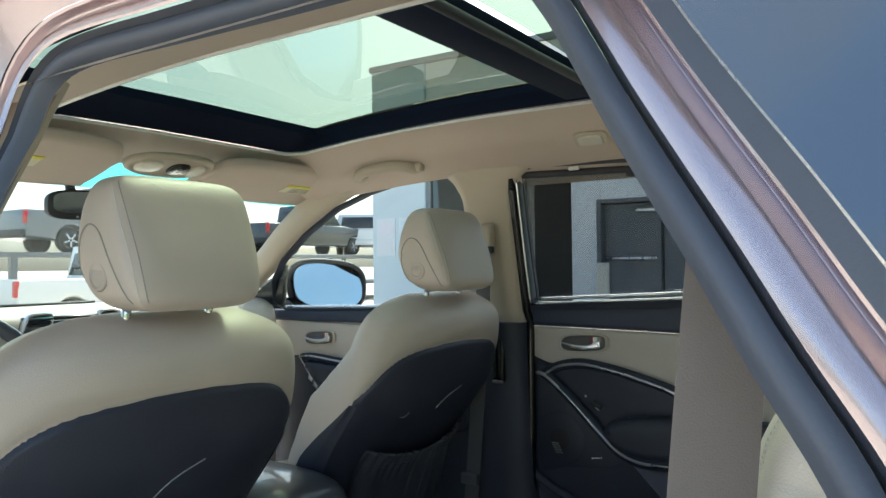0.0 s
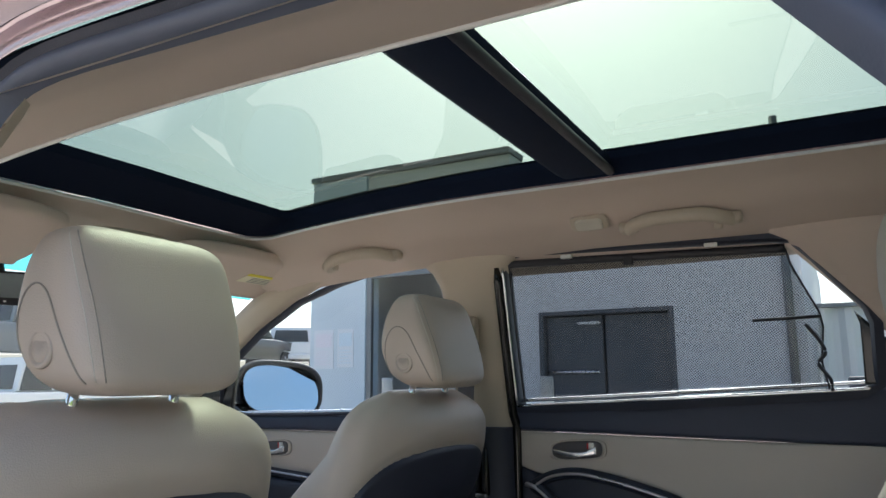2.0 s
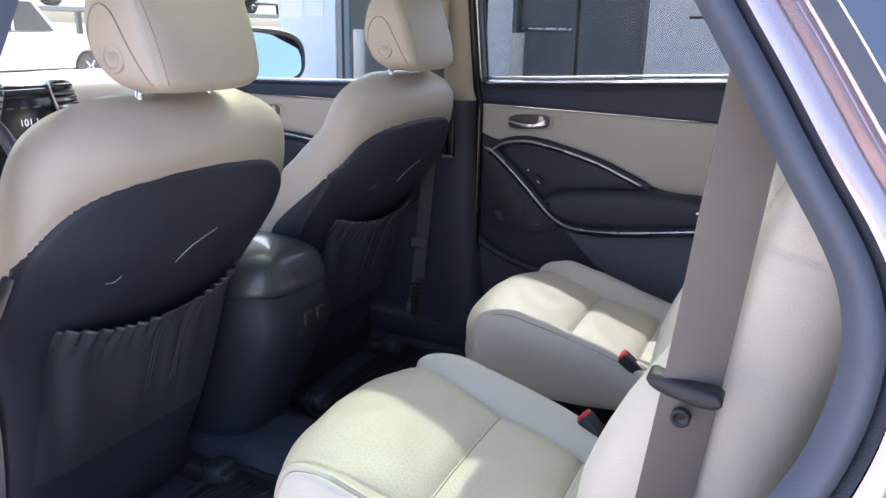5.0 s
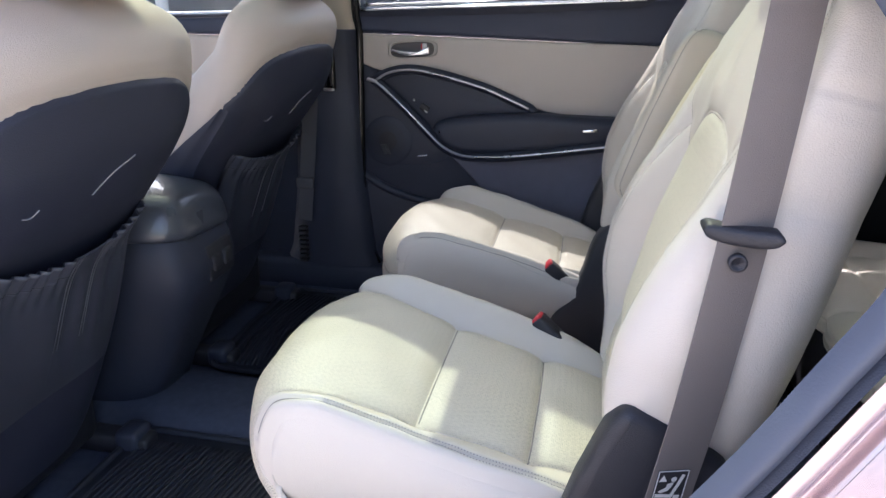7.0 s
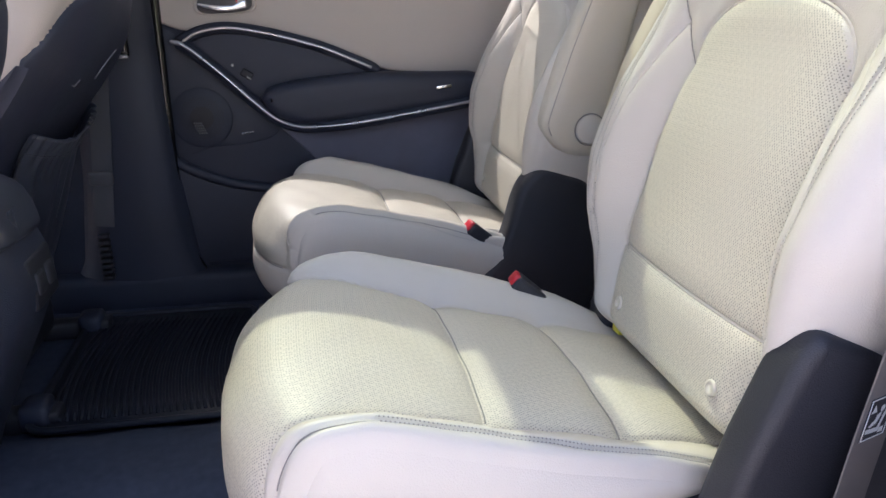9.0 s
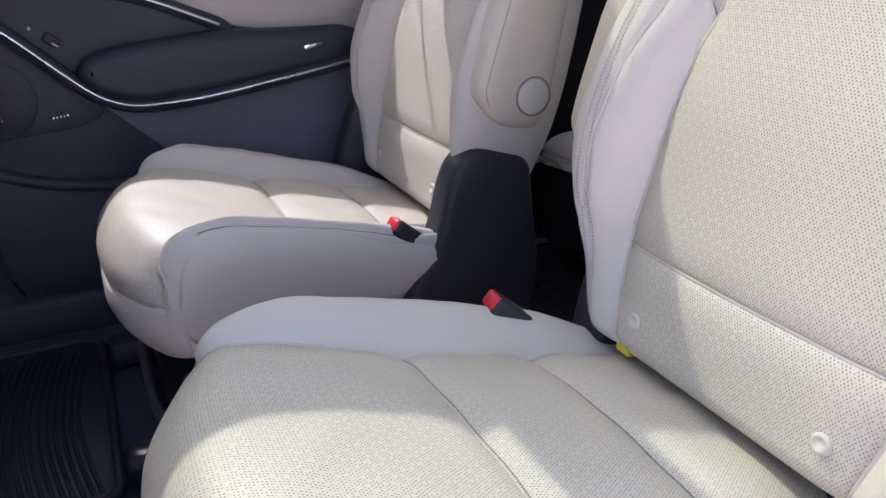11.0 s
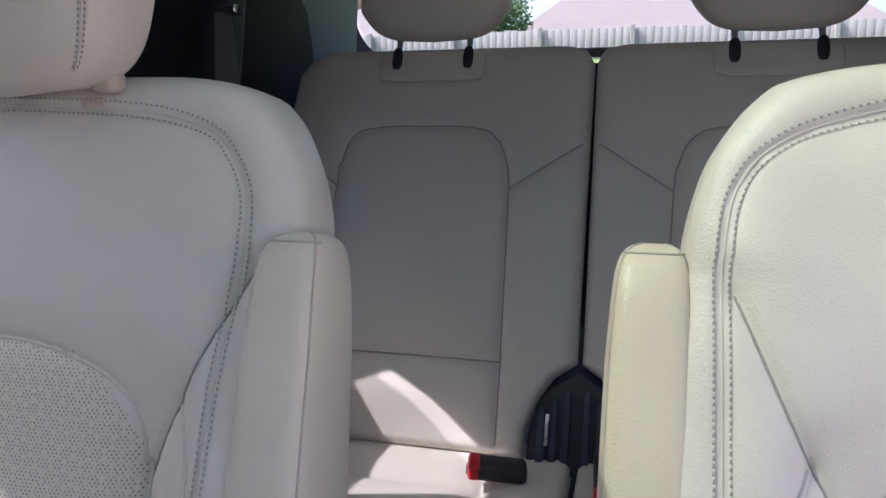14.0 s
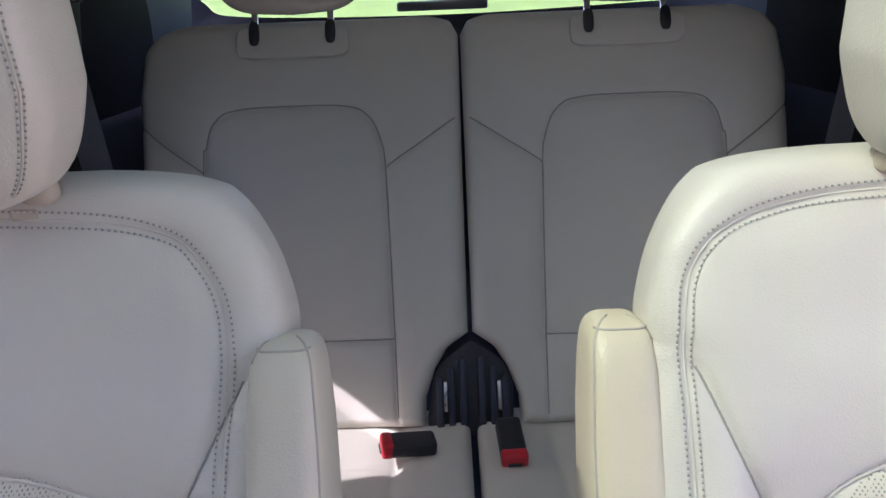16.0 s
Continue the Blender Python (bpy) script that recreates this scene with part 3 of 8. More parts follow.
def jamb(name, o0, o1, x0, x1, mat, parent, label="", bow=0.0, lo=0, hi=120, rows=5, lean=0.0):
    """A band that follows the opening, from offset o0 to o1 outward, standing x0 to x1 outside the inner face."""
    rings = []
    for f in np.linspace(0, 1, rows):
        off = o0 + (o1 - o0) * f
        q = op[lo:hi] + nor[lo:hi] * off
        x = -(side_x(op[lo:hi, 1]) + x0 + (x1 - x0) * f + bow * math.sin(math.pi * f) - lean * np.maximum(nor[lo:hi, 1], 0) * (off - o0))
        rings.append(np.stack([x, q[:, 0], q[:, 1]], 1))
    g = np.array(rings)
    return put(name, g.reshape(-1, 3), grid_faces(rows, hi - lo).reshape(-1, 4), mat, parent, label)


TURN = next(i for i in range(60, 120) if op[i, 1] < 1.262)
body = thing("car_flank", "mauve-brown painted body side with an open rear door", "car")
jamb("door_seal", 0.0, 0.023, -0.004, 0.010, SEAL, body, "grey rubber door seal", bow=0.010, rows=9)
jamb("door_jamb", 0.022, 0.031, 0.004, 0.014, SOFT_BLACK, body, "dark gap behind the seal")
jamb("jamb_panel", 0.030, 0.054, 0.022, 0.010, PAINT, body, "mauve-brown painted jamb", bow=0.007, rows=7)
jamb("jamb_groove", 0.053, 0.059, 0.010, 0.022, PAINT, body, bow=-0.004, rows=7)
jamb("outer_panel", 0.058, 0.061, 0.022, 0.024, PAINT, body, "painted quarter panel edge", rows=3)
jamb("glass_trim", 0.060, 0.073, 0.025, 0.030, SEAL, body, "grey moulding of the quarter glass", lo=50, hi=TURN + 2)
# thin satin strip drawn in for the reflection on the glass edge
jamb("glass_edge_glint", 0.0725, 0.0738, 0.031, 0.032, SATIN, body, "pale reflection line along the quarter glass edge", lo=51, hi=TURN + 1, rows=3)
jamb("quarter_glass", 0.0738, 0.42, 0.032, 0.075, PRIVACY, body, "dark privacy quarter glass", lo=52, hi=TURN, rows=8, lean=0.38)
jamb("quarter_panel", 0.060, 0.50, 0.026, 0.13, PAINT, body, "mauve-brown quarter panel", bow=0.05, lo=TURN - 1, hi=120, rows=12)
jamb("roof_rail", 0.060, 0.17, 0.026, -0.02, PAINT, body, "painted roof edge", lo=28, hi=56, bow=0.015, rows=6)
jamb("front_post", 0.060, 0.16, 0.026, 0.06, PAINT, body, "painted centre post", lo=0, hi=30)
# beige centre post cover on the near side
q = spline([(1.16, 0.95), (1.155, 1.15), (1.15, 1.35), (1.135, 1.49), (1.10, 1.56)], 30)
rows_ = []
for dy, dx in ((0.0, 0.0), (0.01, -0.012), (0.05, -0.03), (0.12, -0.032), (0.17, -0.02), (0.18, 0.01)):
    rows_.append(np.stack([-(side_x(q[:, 1]) + dx), q[:, 0] + dy, q[:, 1]], 1))
put("post_cover", np.array(rows_).reshape(-1, 3), grid_faces(6, 30).reshape(-1, 4), BEIGE_PLASTIC, body, "beige centre post cover")

# ---- upholstery ----
def row2_back(c, s, parent):
    """Backrest of a second-row captain's chair; c: its middle, s: the way of its inner side (+1 or -1)."""
    L = 0.625
    nv = 190
    rim_ = np.array([0.016, 0.011, 0.007, 0.004, 0.002, 0.0008, 0.0002, 0.0])
    v = np.concatenate([[0], np.cumsum(0.25 + np.sin(np.linspace(0, math.pi, nv - 1)) ** 0.5)])
    v = v / v[-1] * L
    w = lerp(v, [0, 0.05, 0.11, 0.17, 0.22, 0.32, 0.42, 0.54, 0.585, 0.612, 0.625], [0.185, 0.20, 0.212, 0.245, 0.260, 0.260, 0.250, 0.238, 0.222, 0.195, 0.17])
    w = np.convolve(np.pad(w, 8, mode="edge"), np.ones(17) / 17, "valid")
    p_top, v_top = (4.4, 0.12505) if s > 0 else (4.2, 0.1262)
    w = np.where(v > 0.5, np.minimum(w, 0.240 * np.clip(1 - (np.clip(v - 0.5, 0, 1) / v_top) ** p_top, 0.0006, 1) ** (1 / p_top)), w)
    w = w - (0.009 if s > 0 else 0.010) * smooth01((v - 0.38) / 0.12)
    tf = np.concatenate([-(1 - rim_[::-1]), np.linspace(-0.978, 0.978, 144), 1 - rim_])
    nf = len(tf)
    rim_b = np.array([0.001, 0.004, 0.010, 0.02, 0.04])
    tb = np.concatenate([1 - rim_b, np.linspace(0.93, -0.93, 20), -(1 - rim_b[::-1])])
    nb = len(tb)
    V, T = np.meshgrid(v, tf, indexing="ij")
    W = w[:, None]
    U = T * W
    a = lerp(V, [0, 0.11, 0.25, 0.36, 0.42, 0.46], [0.135, 0.157, 0.147, 0.135, 0.12, 0.09])
    arch = V < 0.437 - 0.10 * np.clip((np.abs(U) - 0.05) / 0.1, 0, 1) ** 2.2
    insert = (np.abs(U) < a) & arch
    rise = lerp(V, [0, 0.06, 0.14, 0.22, 0.32, 0.42, 0.50, 0.6], [0.025, 0.035, 0.055, 0.058, 0.045, 0.022, 0.008, 0.0])
    d = rise * smooth01((np.abs(U) - a * 0.97) / (0.205 - a * 0.97))
    d += 0.010 * np.clip(1 - (U / 0.15) ** 2, 0, 1) * smooth01(V / 0.1)
    d -= 0.018 * smooth01((V - 0.46) / 0.15) + 0.012 * smooth01((V - 0.25) / 0.15)
    # arch outline and seams as lines of (across, up)
    left = [(-lerp(q, [0, 0.11, 0.25, 0.36, 0.40], [0.135, 0.157, 0.147, 0.135, 0.128]), q) for q in np.linspace(0, 0.36, 14)]
    top = [(0.135 * math.cos(t_) * 0.98, 0.36 + 0.077 * math.sin(t_) ** 0.8) for t_ in np.linspace(math.pi, 0, 24)]
    right = [(-x_, y_) for x_, y_ in reversed(left)]
    seams = [left + top + right, [(-0.157, 0.118), (0.157, 0.118)],
             [(0.205, 0.492), (0.175, 0.425), (0.137, 0.352)], [(-0.205, 0.492), (-0.175, 0.425), (-0.137, 0.352)]]
    wing = [(0.165, 0.402), (0.180, 0.36), (0.193, 0.30), (0.199, 0.22), (0.196, 0.14)]
    seams += [wing, [(-x_, y_) for x_, y_ in wing]]
    edge = [(0.178, 0.0), (0.188, 0.12), (0.200, 0.20), (0.202, 0.47), (0.201, 0.515), (0.195, 0.546), (0.181, 0.569), (0.158, 0.586), (0.108, 0.597), (0, 0.602)]
    if s > 0:
        edge = edge[:4] + [(0.201, 0.518), (0.196, 0.549), (0.183, 0.572), (0.159, 0.588), (0.108, 0.598), (0, 0.602)]
    out_edge = [(-x_, y_) for x_, y_ in edge]
    shift = 0.009 if s > 0 else -0.007
    edge = [(x_ + shift * float(smooth01((y_ - 0.15) / 0.1) * smooth01((0.60 - y_) / 0.04)), y_) for x_, y_ in edge]
    seams += [edge, out_edge]
    for line in seams:
        far = away(U, V, line)
        d -= (0.0022 if line is edge or line is out_edge else 0.0040) * np.exp(-(far / 0.0030) ** 2)
        d -= 0.004 * np.exp(-(far / 0.016) ** 2)
    # slight creases of use
    for du, dv, deep, wide in ((0.02, 0.505, 0.0030, 0.016), (-0.045, 0.475, 0.0024, 0.020), (0.075, 0.525, 0.0020, 0.014), (0.05, 0.455, -0.0022, 0.022), (-0.09, 0.53, -0.0018, 0.018)):
        d -= deep * np.exp(-((U - du * s) / wide) ** 2 - ((V - dv) / (wide * 1.5)) ** 2)
    d += 0.0012 * np.sin(U * 55 + 2 * np.sin(V * 31)) * np.sin(V * 48 + U * 22) * smooth01((V - 0.38) / 0.1)
    ru = (1 - np.abs(T) ** 9) ** (1 / 3.0)
    end = np.ones_like(v)
    top_t = np.clip((v - 0.592) / 0.033, 0, 1)
    bot_t = np.clip((0.03 - v) / 0.03, 0, 1)
    end = np.minimum((1 - top_t ** 2.4) ** (1 / 2.4), (1 - bot_t ** 2.4) ** (1 / 2.4))
    # the padded top runs back to a ridge behind the edge seam
    k_top = 0.52 if s > 0 else 0.55
    dm = (-0.055 - 0.045 * k_top * smooth01((v - 0.565) / 0.055))[:, None]
    lift = 0.010 * k_top * smooth01((v - 0.585) / 0.04)[:, None]
    front = dm + (d - dm) * ru * end[:, None]
    Vb, Tb = np.meshgrid(v, tb, indexing="ij")
    back = dm - (0.135 + dm) * ((1 - np.abs(Tb) ** 6) ** (1 / 3)) * end[:, None]
    Uall = np.concatenate([U, Tb * W], 1)
    Vall = np.concatenate([V + lift, Vb + lift], 1)
    Dall = np.concatenate([front, back], 1)
    sr, cr = 0.2136, 0.977
    if s < 0:
        # the inner side steps in to make room for the armrest
        Uall = np.where(Uall > 0, Uall * (1 - 0.05 * smooth01((Vall - 0.10) / 0.12) * smooth01((0.54 - Vall) / 0.14)), Uall)
    else:
        Uall = np.where(Uall < 0, Uall * (1 - 0.07 * np.clip((Vall - 0.12) / 0.08, 0, 1) * np.clip((0.48 - Vall) / 0.08, 0, 1)), Uall)
    P = np.stack([c + s * Uall, 0.476 - sr * Vall + cr * Dall, 0.735 + cr * Vall + sr * Dall], -1)
    lab = np.zeros((nv - 1, nf + nb), int)
    mid = insert[:-1, :-1] & insert[1:, 1:] & insert[:-1, 1:] & insert[1:, :-1]
    low = (V[:-1, :-1] < 0.118)
    lab[:, :nf - 1][mid & ~low] = 1
    lab[:, :nf - 1][mid & low] = 2
    lab[:, nf:] = 3
    uv = np.stack([Uall, Vall], -1)
    cover(P, lab, {0: ("bolster", LEATHER, "smooth beige leather bolsters"), 1: ("back_insert", PERF, "perforated beige leather panel"),
                   2: ("lumbar_insert", PERF, "perforated beige lumbar panel"), 3: ("back_cover", LEATHER, "beige leather rear cover")}, parent, uv, wrap=True)

    def on(line, off):
        q = spline(line, 160)
        t_ = frames_along(q)
        q = q + np.stack([-t_[:, 1], t_[:, 0]], 1) * off
        ii = np.clip(np.searchsorted(v, q[:, 1]), 0, nv - 1)
        jj = np.array([np.abs(U[i] - x).argmin() for i, x in zip(ii, q[:, 0])])
        pts = on_grid(P[:, :nf], v, tf, q[:, 1], q[:, 0] / np.interp(q[:, 1], v, w))
        e1 = P[np.minimum(ii + 2, nv - 1), jj] - P[np.maximum(ii - 2, 0), jj]
        e2 = P[ii, np.minimum(jj + 2, nf - 1)] - P[ii, np.maximum(jj - 2, 0)]
        nn = np.cross(e1, e2) * s
        nn /= np.linalg.norm(nn, axis=1)[:, None] + 1e-9
        return pts + nn * 0.0006, nn

    for sign in (1, -1):
        ln = edge if sign > 0 else out_edge
        for off in (0.0042, -0.0042):
            pts, nn = on(ln, off)
            stitches("stitching", pts - nn * 0.0004, nn, 0.0026, 0.0014, STITCH, parent, 0.0005, label="pale double seam thread")
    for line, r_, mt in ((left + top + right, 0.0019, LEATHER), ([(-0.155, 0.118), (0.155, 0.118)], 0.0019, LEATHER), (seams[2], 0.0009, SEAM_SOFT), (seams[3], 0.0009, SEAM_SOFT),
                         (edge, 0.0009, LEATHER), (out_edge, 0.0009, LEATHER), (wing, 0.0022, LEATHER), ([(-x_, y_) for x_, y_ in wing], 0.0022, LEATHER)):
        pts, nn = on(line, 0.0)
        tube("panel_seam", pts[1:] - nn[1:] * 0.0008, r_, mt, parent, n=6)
    for sx, sy in ((0.11, 0.05), (-0.11, 0.05)):
        i, j = np.abs(v - sy).argmin(), np.abs(U[np.abs(v - sy).argmin()] - sx).argmin()
        p0 = P[i, j]
        ring = []
        for rr, up in ((0.0, 0.0022), (0.005, 0.0022), (0.0056, 0.0030), (0.0078, 0.0028), (0.009, 0.0010), (0.0095, -0.002)):
            ring.append([p0 + np.array([rr * math.cos(t_), sr * -rr * math.sin(t_) + cr * up, cr * rr * math.sin(t_) + sr * up]) for t_ in np.linspace(0, 2 * math.pi, 16, endpoint=False)])
        loft("anchor_button", ring, BUTTON, parent, "round cream child seat anchor button")


def row2_cushion(c, s, parent):
    nv, nf = 170, 130
    c = c + s * 0.027
    prof = spline([(0.425, 0.708), (0.50, 0.728), (0.58, 0.748), (0.70, 0.774), (0.79, 0.796), (0.86, 0.806), (0.908, 0.798), (0.938, 0.762), (0.946, 0.72), (0.942, 0.675), (0.922, 0.640)], nv)
    if s > 0:
        prof[:, 1] += 0.010 * smooth01((prof[:, 0] - 0.55) / 0.3)
    t = frames_along(prof)
    nn = np.stack([-t[:, 1], t[:, 0]], 1)
    arc = np.concatenate([[0], np.cumsum(np.linalg.norm(np.diff(prof, axis=0), axis=1))])
    tf = np.linspace(-1, 1, nf)
    tf = np.sign(tf) * (1 - (1 - np.abs(tf)) ** 1.1)
    S, T = np.meshgrid(arc, tf, indexing="ij")
    y0 = prof[:, 0][:, None]
    W = lerp(arc, [0, 0.08, 0.30, 0.48, 0.60, 0.80], [0.205, 0.225, 0.238, 0.236, 0.230, 0.222])[:, None]
    U = T * W
    inner_side = U > 0
    a = np.where(inner_side, lerp(S, [0, 0.15, 0.28, 0.37, 0.44, 0.50, 0.55], [0.150, 0.158, 0.168, 0.177, 0.189, 0.205, 0.230]), lerp(S, [0, 0.2, 0.40, 0.50, 0.56, 0.60, 0.64], [0.150, 0.166, 0.182, 0.194, 0.206, 0.216, 0.229]))
    insert = (np.abs(U) < a) & (S < (0.66 if s > 0 else 0.585))
    rise = np.where(inner_side, lerp(S, [0, 0.1, 0.25, 0.42, 0.52, 0.6], [0.014, 0.036, 0.044, 0.034, 0.018, 0.004]), lerp(S, [0, 0.1, 0.3, 0.5, 0.6], [0.006, 0.015, 0.019, 0.012, 0.002] if s > 0 else [0.010, 0.028, 0.040, 0.026, 0.004]))
    d = rise * smooth01((np.abs(U) - a * 0.95) / np.maximum(0.222 - a * 0.95, 0.012))
    d += 0.010 * np.clip(1 - (U / 0.17) ** 2, 0, 1)
    lines = [[(-0.165, 0.137), (0.155, 0.137)], [(-0.165, 0.283), (0.168, 0.283)],
             [(0.150, 0.0), (0.158, 0.15), (0.168, 0.28), (0.177, 0.37), (0.189, 0.44), (0.205, 0.50), (0.227, 0.543)],
             [(-0.150, 0.0), (-0.166, 0.2), (-0.182, 0.40), (-0.194, 0.50), (-0.206, 0.56), (-0.216, 0.60), (-0.226, 0.635)],
             [(0.212, 0.04), (0.226, 0.15), (0.229, 0.36), (0.227, 0.47)],
             [(-0.206, 0.02), (-0.215, 0.2), (-0.219, 0.42), (-0.221, 0.56)]]
    if s < 0:
        lines.append([(-0.205, 0.585), (0.215, 0.585)])
    for n_, line in enumerate(lines):
        far = away(U, S, line)
        d -= 0.005 * np.exp(-(far / 0.0036) ** 2) + (0.006 if n_ < 2 else 0.003) * np.exp(-(far / 0.02) ** 2)
    d += 0.0012 * np.sin(U * 47 + 1.7 * np.sin(S * 29)) * np.sin(S * 41 + U * 17)
    ru = (1 - np.abs(T) ** np.where(T > 0, 10.0, 20.0)) ** (1 / 2.6)
    d = d - 0.026 * (1 - ru)
    back_shift = np.where(T > 0, 0.055, 0.048 if s > 0 else 0.085) * np.abs(T) ** 3.6 * smooth01((S - 0.30) / 0.22)
    Y = y0 + nn[:, 0][:, None] * d - back_shift
    Z = prof[:, 1][:, None] + nn[:, 1][:, None] * d
    X = c + s * U * 0.87
    top = np.stack([X, Y, Z], -1)
    zb = lerp(top[:, -1, 1], [0.42, 0.50, 0.56, 0.65, 0.75, 0.83, 0.91, 0.95], [0.72, 0.70, 0.68, 0.655, 0.648, 0.652, 0.66, 0.64] if s > 0 else [0.70, 0.668, 0.652, 0.642, 0.640, 0.646, 0.655, 0.64])

    def wall(edge, sign):
        out = []
        for f, inset in ((0.10, -0.004), (0.25, -0.006), (0.5, -0.002), (0.75, 0.006), (0.93, 0.016), (1.0, 0.035)):
            q = edge.copy()
            q[:, 2] = edge[:, 2] * (1 - f) + np.minimum(zb, edge[:, 2]) * f
            q[:, 0] = edge[:, 0] - sign * s * inset * np.clip((edge[:, 2] - zb) / 0.06, 0, 1)
            out.append(q)
        return out
    wi = wall(top[:, -1], 1)
    wo = wall(top[:, 0], -1)
    P = np.stack([*reversed(wo), *[top[:, i] for i in range(nf)], *wi], 1)
    m = P.shape[1]
    lab = np.zeros((nv - 1, m - 1), int)
    ins = insert[:-1, :-1] & insert[1:, 1:]
    sub = lab[:, 6:6 + nf - 1]
    sc_ = (S[:-1, :-1] + S[1:, 1:]) / 2
    sub[ins & (sc_ >= 0.283)] = 1
    sub[ins & (sc_ < 0.283) & (sc_ >= 0.137)] = 2
    sub[ins & (sc_ < 0.137)] = 3
    lab[:, :6] = 4
    lab[:, -6:] = 5
    uv = np.zeros((nv, m, 2))
    uv[:, 6:6 + nf, 0], uv[:, 6:6 + nf, 1] = U, S
    cover(P, lab, {0: ("cushion_bolster", LEATHER, "smooth beige leather bolsters"), 1: ("front_insert", PERF, "perforated beige thigh panel"),
                   2: ("middle_insert", PERF, "perforated beige middle panel"), 3: ("rear_insert", PERF, "perforated beige rear panel"),
                   4: ("outer_side_panel", LEATHER, "smooth leather side panel"), 5: ("inner_side_panel", LEATHER, "smooth leather side panel")}, parent, uv)
    for line in lines:
        q = spline(line, 110)
        ii = np.clip(np.searchsorted(arc, q[:, 1]), 1, nv - 2)
        jj = np.array([np.abs(U[i] - x).argmin() for i, x in zip(ii, q[:, 0])])
        pts = on_grid(top, arc, tf, q[:, 1], q[:, 0] / np.interp(q[:, 1], arc, W[:, 0]))
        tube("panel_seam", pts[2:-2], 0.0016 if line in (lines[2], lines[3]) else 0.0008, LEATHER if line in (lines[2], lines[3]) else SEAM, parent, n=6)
    # pale thread along the outer and inner edge seams
    for line, off in ((lines[5], 0.0042), (lines[5], -0.0042), (lines[4], -0.0042)):
        q = spline(line[:-1], 120)
        t_ = frames_along(q)
        q = q + np.stack([-t_[:, 1], t_[:, 0]], 1) * off
        ii = np.clip(np.searchsorted(arc, q[:, 1]), 1, nv - 2)
        jj = np.array([np.abs(U[i] - x).argmin() for i, x in zip(ii, q[:, 0])])
        pts = on_grid(top, arc, tf, q[:, 1], q[:, 0] / np.interp(q[:, 1], arc, W[:, 0]))
        norm = np.stack([np.full(len(q), 0.45 * s * np.sign(q[:, 0].mean())), nn[ii, 0], nn[ii, 1]], 1)
        norm /= np.linalg.norm(norm, axis=1)[:, None]
        stitches("stitching", pts + norm * 0.0004, norm, 0.0026, 0.0014, STITCH, parent, 0.0005, label="pale double seam thread")


def headrest(c, y, z, hw, hh, hd, lean, mat, parent, power=3.6, back=1.0, name="headrest", label="", taper=0.82, seams=False):
    """A padded headrest: rounded block, narrower at its foot, leaning forward."""
    n, m = 64, 40
    sq = squircle(n, power)
    rings = []
    for f in np.linspace(0, 1, m):
        t_ = 2 * f - 1
        e = max(1 - abs(t_) ** 5.0, 0.0) ** (1 / 2.4)
        width = hw * lerp(f, [0, 0.35, 0.8, 1.0], [taper, 1.0, 1.0, 0.93])
        ex = max(1 - abs(t_) ** 7.0, 0.0) ** (1 / 3.0)
        yy = y + lean * (f - 0.5) * hh * 2
        depth = hd * lerp(f, [0, 0.5, 1], [0.85, 1.0, 0.8])
        rings.append([(c + width * ex * a, yy + depth * e * b * (1.0 if b > 0 else back), z + hh * t_) for a, b in sq])
    h = loft(name, rings, mat, parent, label)
    if seams:
        R = np.array(rings)
        for k in (6, 26):
            tube("side_seam", R[3:-3, k], 0.0008, mat, h, n=6)
            for d_ in (-1, 1):
                q = R[3:-3, k] * 0.6 + R[3:-3, k + d_] * 0.4
                nn_ = np.stack([np.full(len(q), 0.45 * (1 if k < 16 else -1)), np.full(len(q), 0.89), np.zeros(len(q))], 1)
                stitches("stitching", q, nn_, 0.0026, 0.0014, STITCH, h, 0.0005)
    return h


def seat_post(x, y, z0, z1, parent, guide=BLACK):
    tube("post", [(x, y, z0), (x, y, z1)], 0.0065, CHROME, parent, "chrome headrest post", n=14)
    if guide is not None:
        part("post_guide", rbox((0.022, 0.022, 0.010), (x, y, z0 + 0.004), 0.004, 3), guide, parent)


def hinge_cover(x0, x1, outline, parent):
    s_ = 1 if x1 > x0 else -1
    bm = prism(outline, abs(x1 - x0), 0.014, 4, lambda a, b, c_: (x0 + s_ * c_, a, b))
    auto(part("hinge_cover", bm, BLACK, parent, "black plastic hinge cover"), 40)


def buckle(parent, at, turn, red=True):
    bm = rbox((0.030, 0.070, 0.024), (0, 0, 0), 0.006, 3)
    m = Matrix.Translation(at) @ Euler([radians(a) for a in turn]).to_matrix().to_4x4()
    bm.transform(m)
    b = part("buckle", bm, BLACK, parent, "black seat belt buckle")
    bm = rbox((0.024, 0.014, 0.018), (0, 0.031, 0.002), 0.003, 2)
    bm.transform(m)
    part("release_button", bm, RED, b, "red release button")


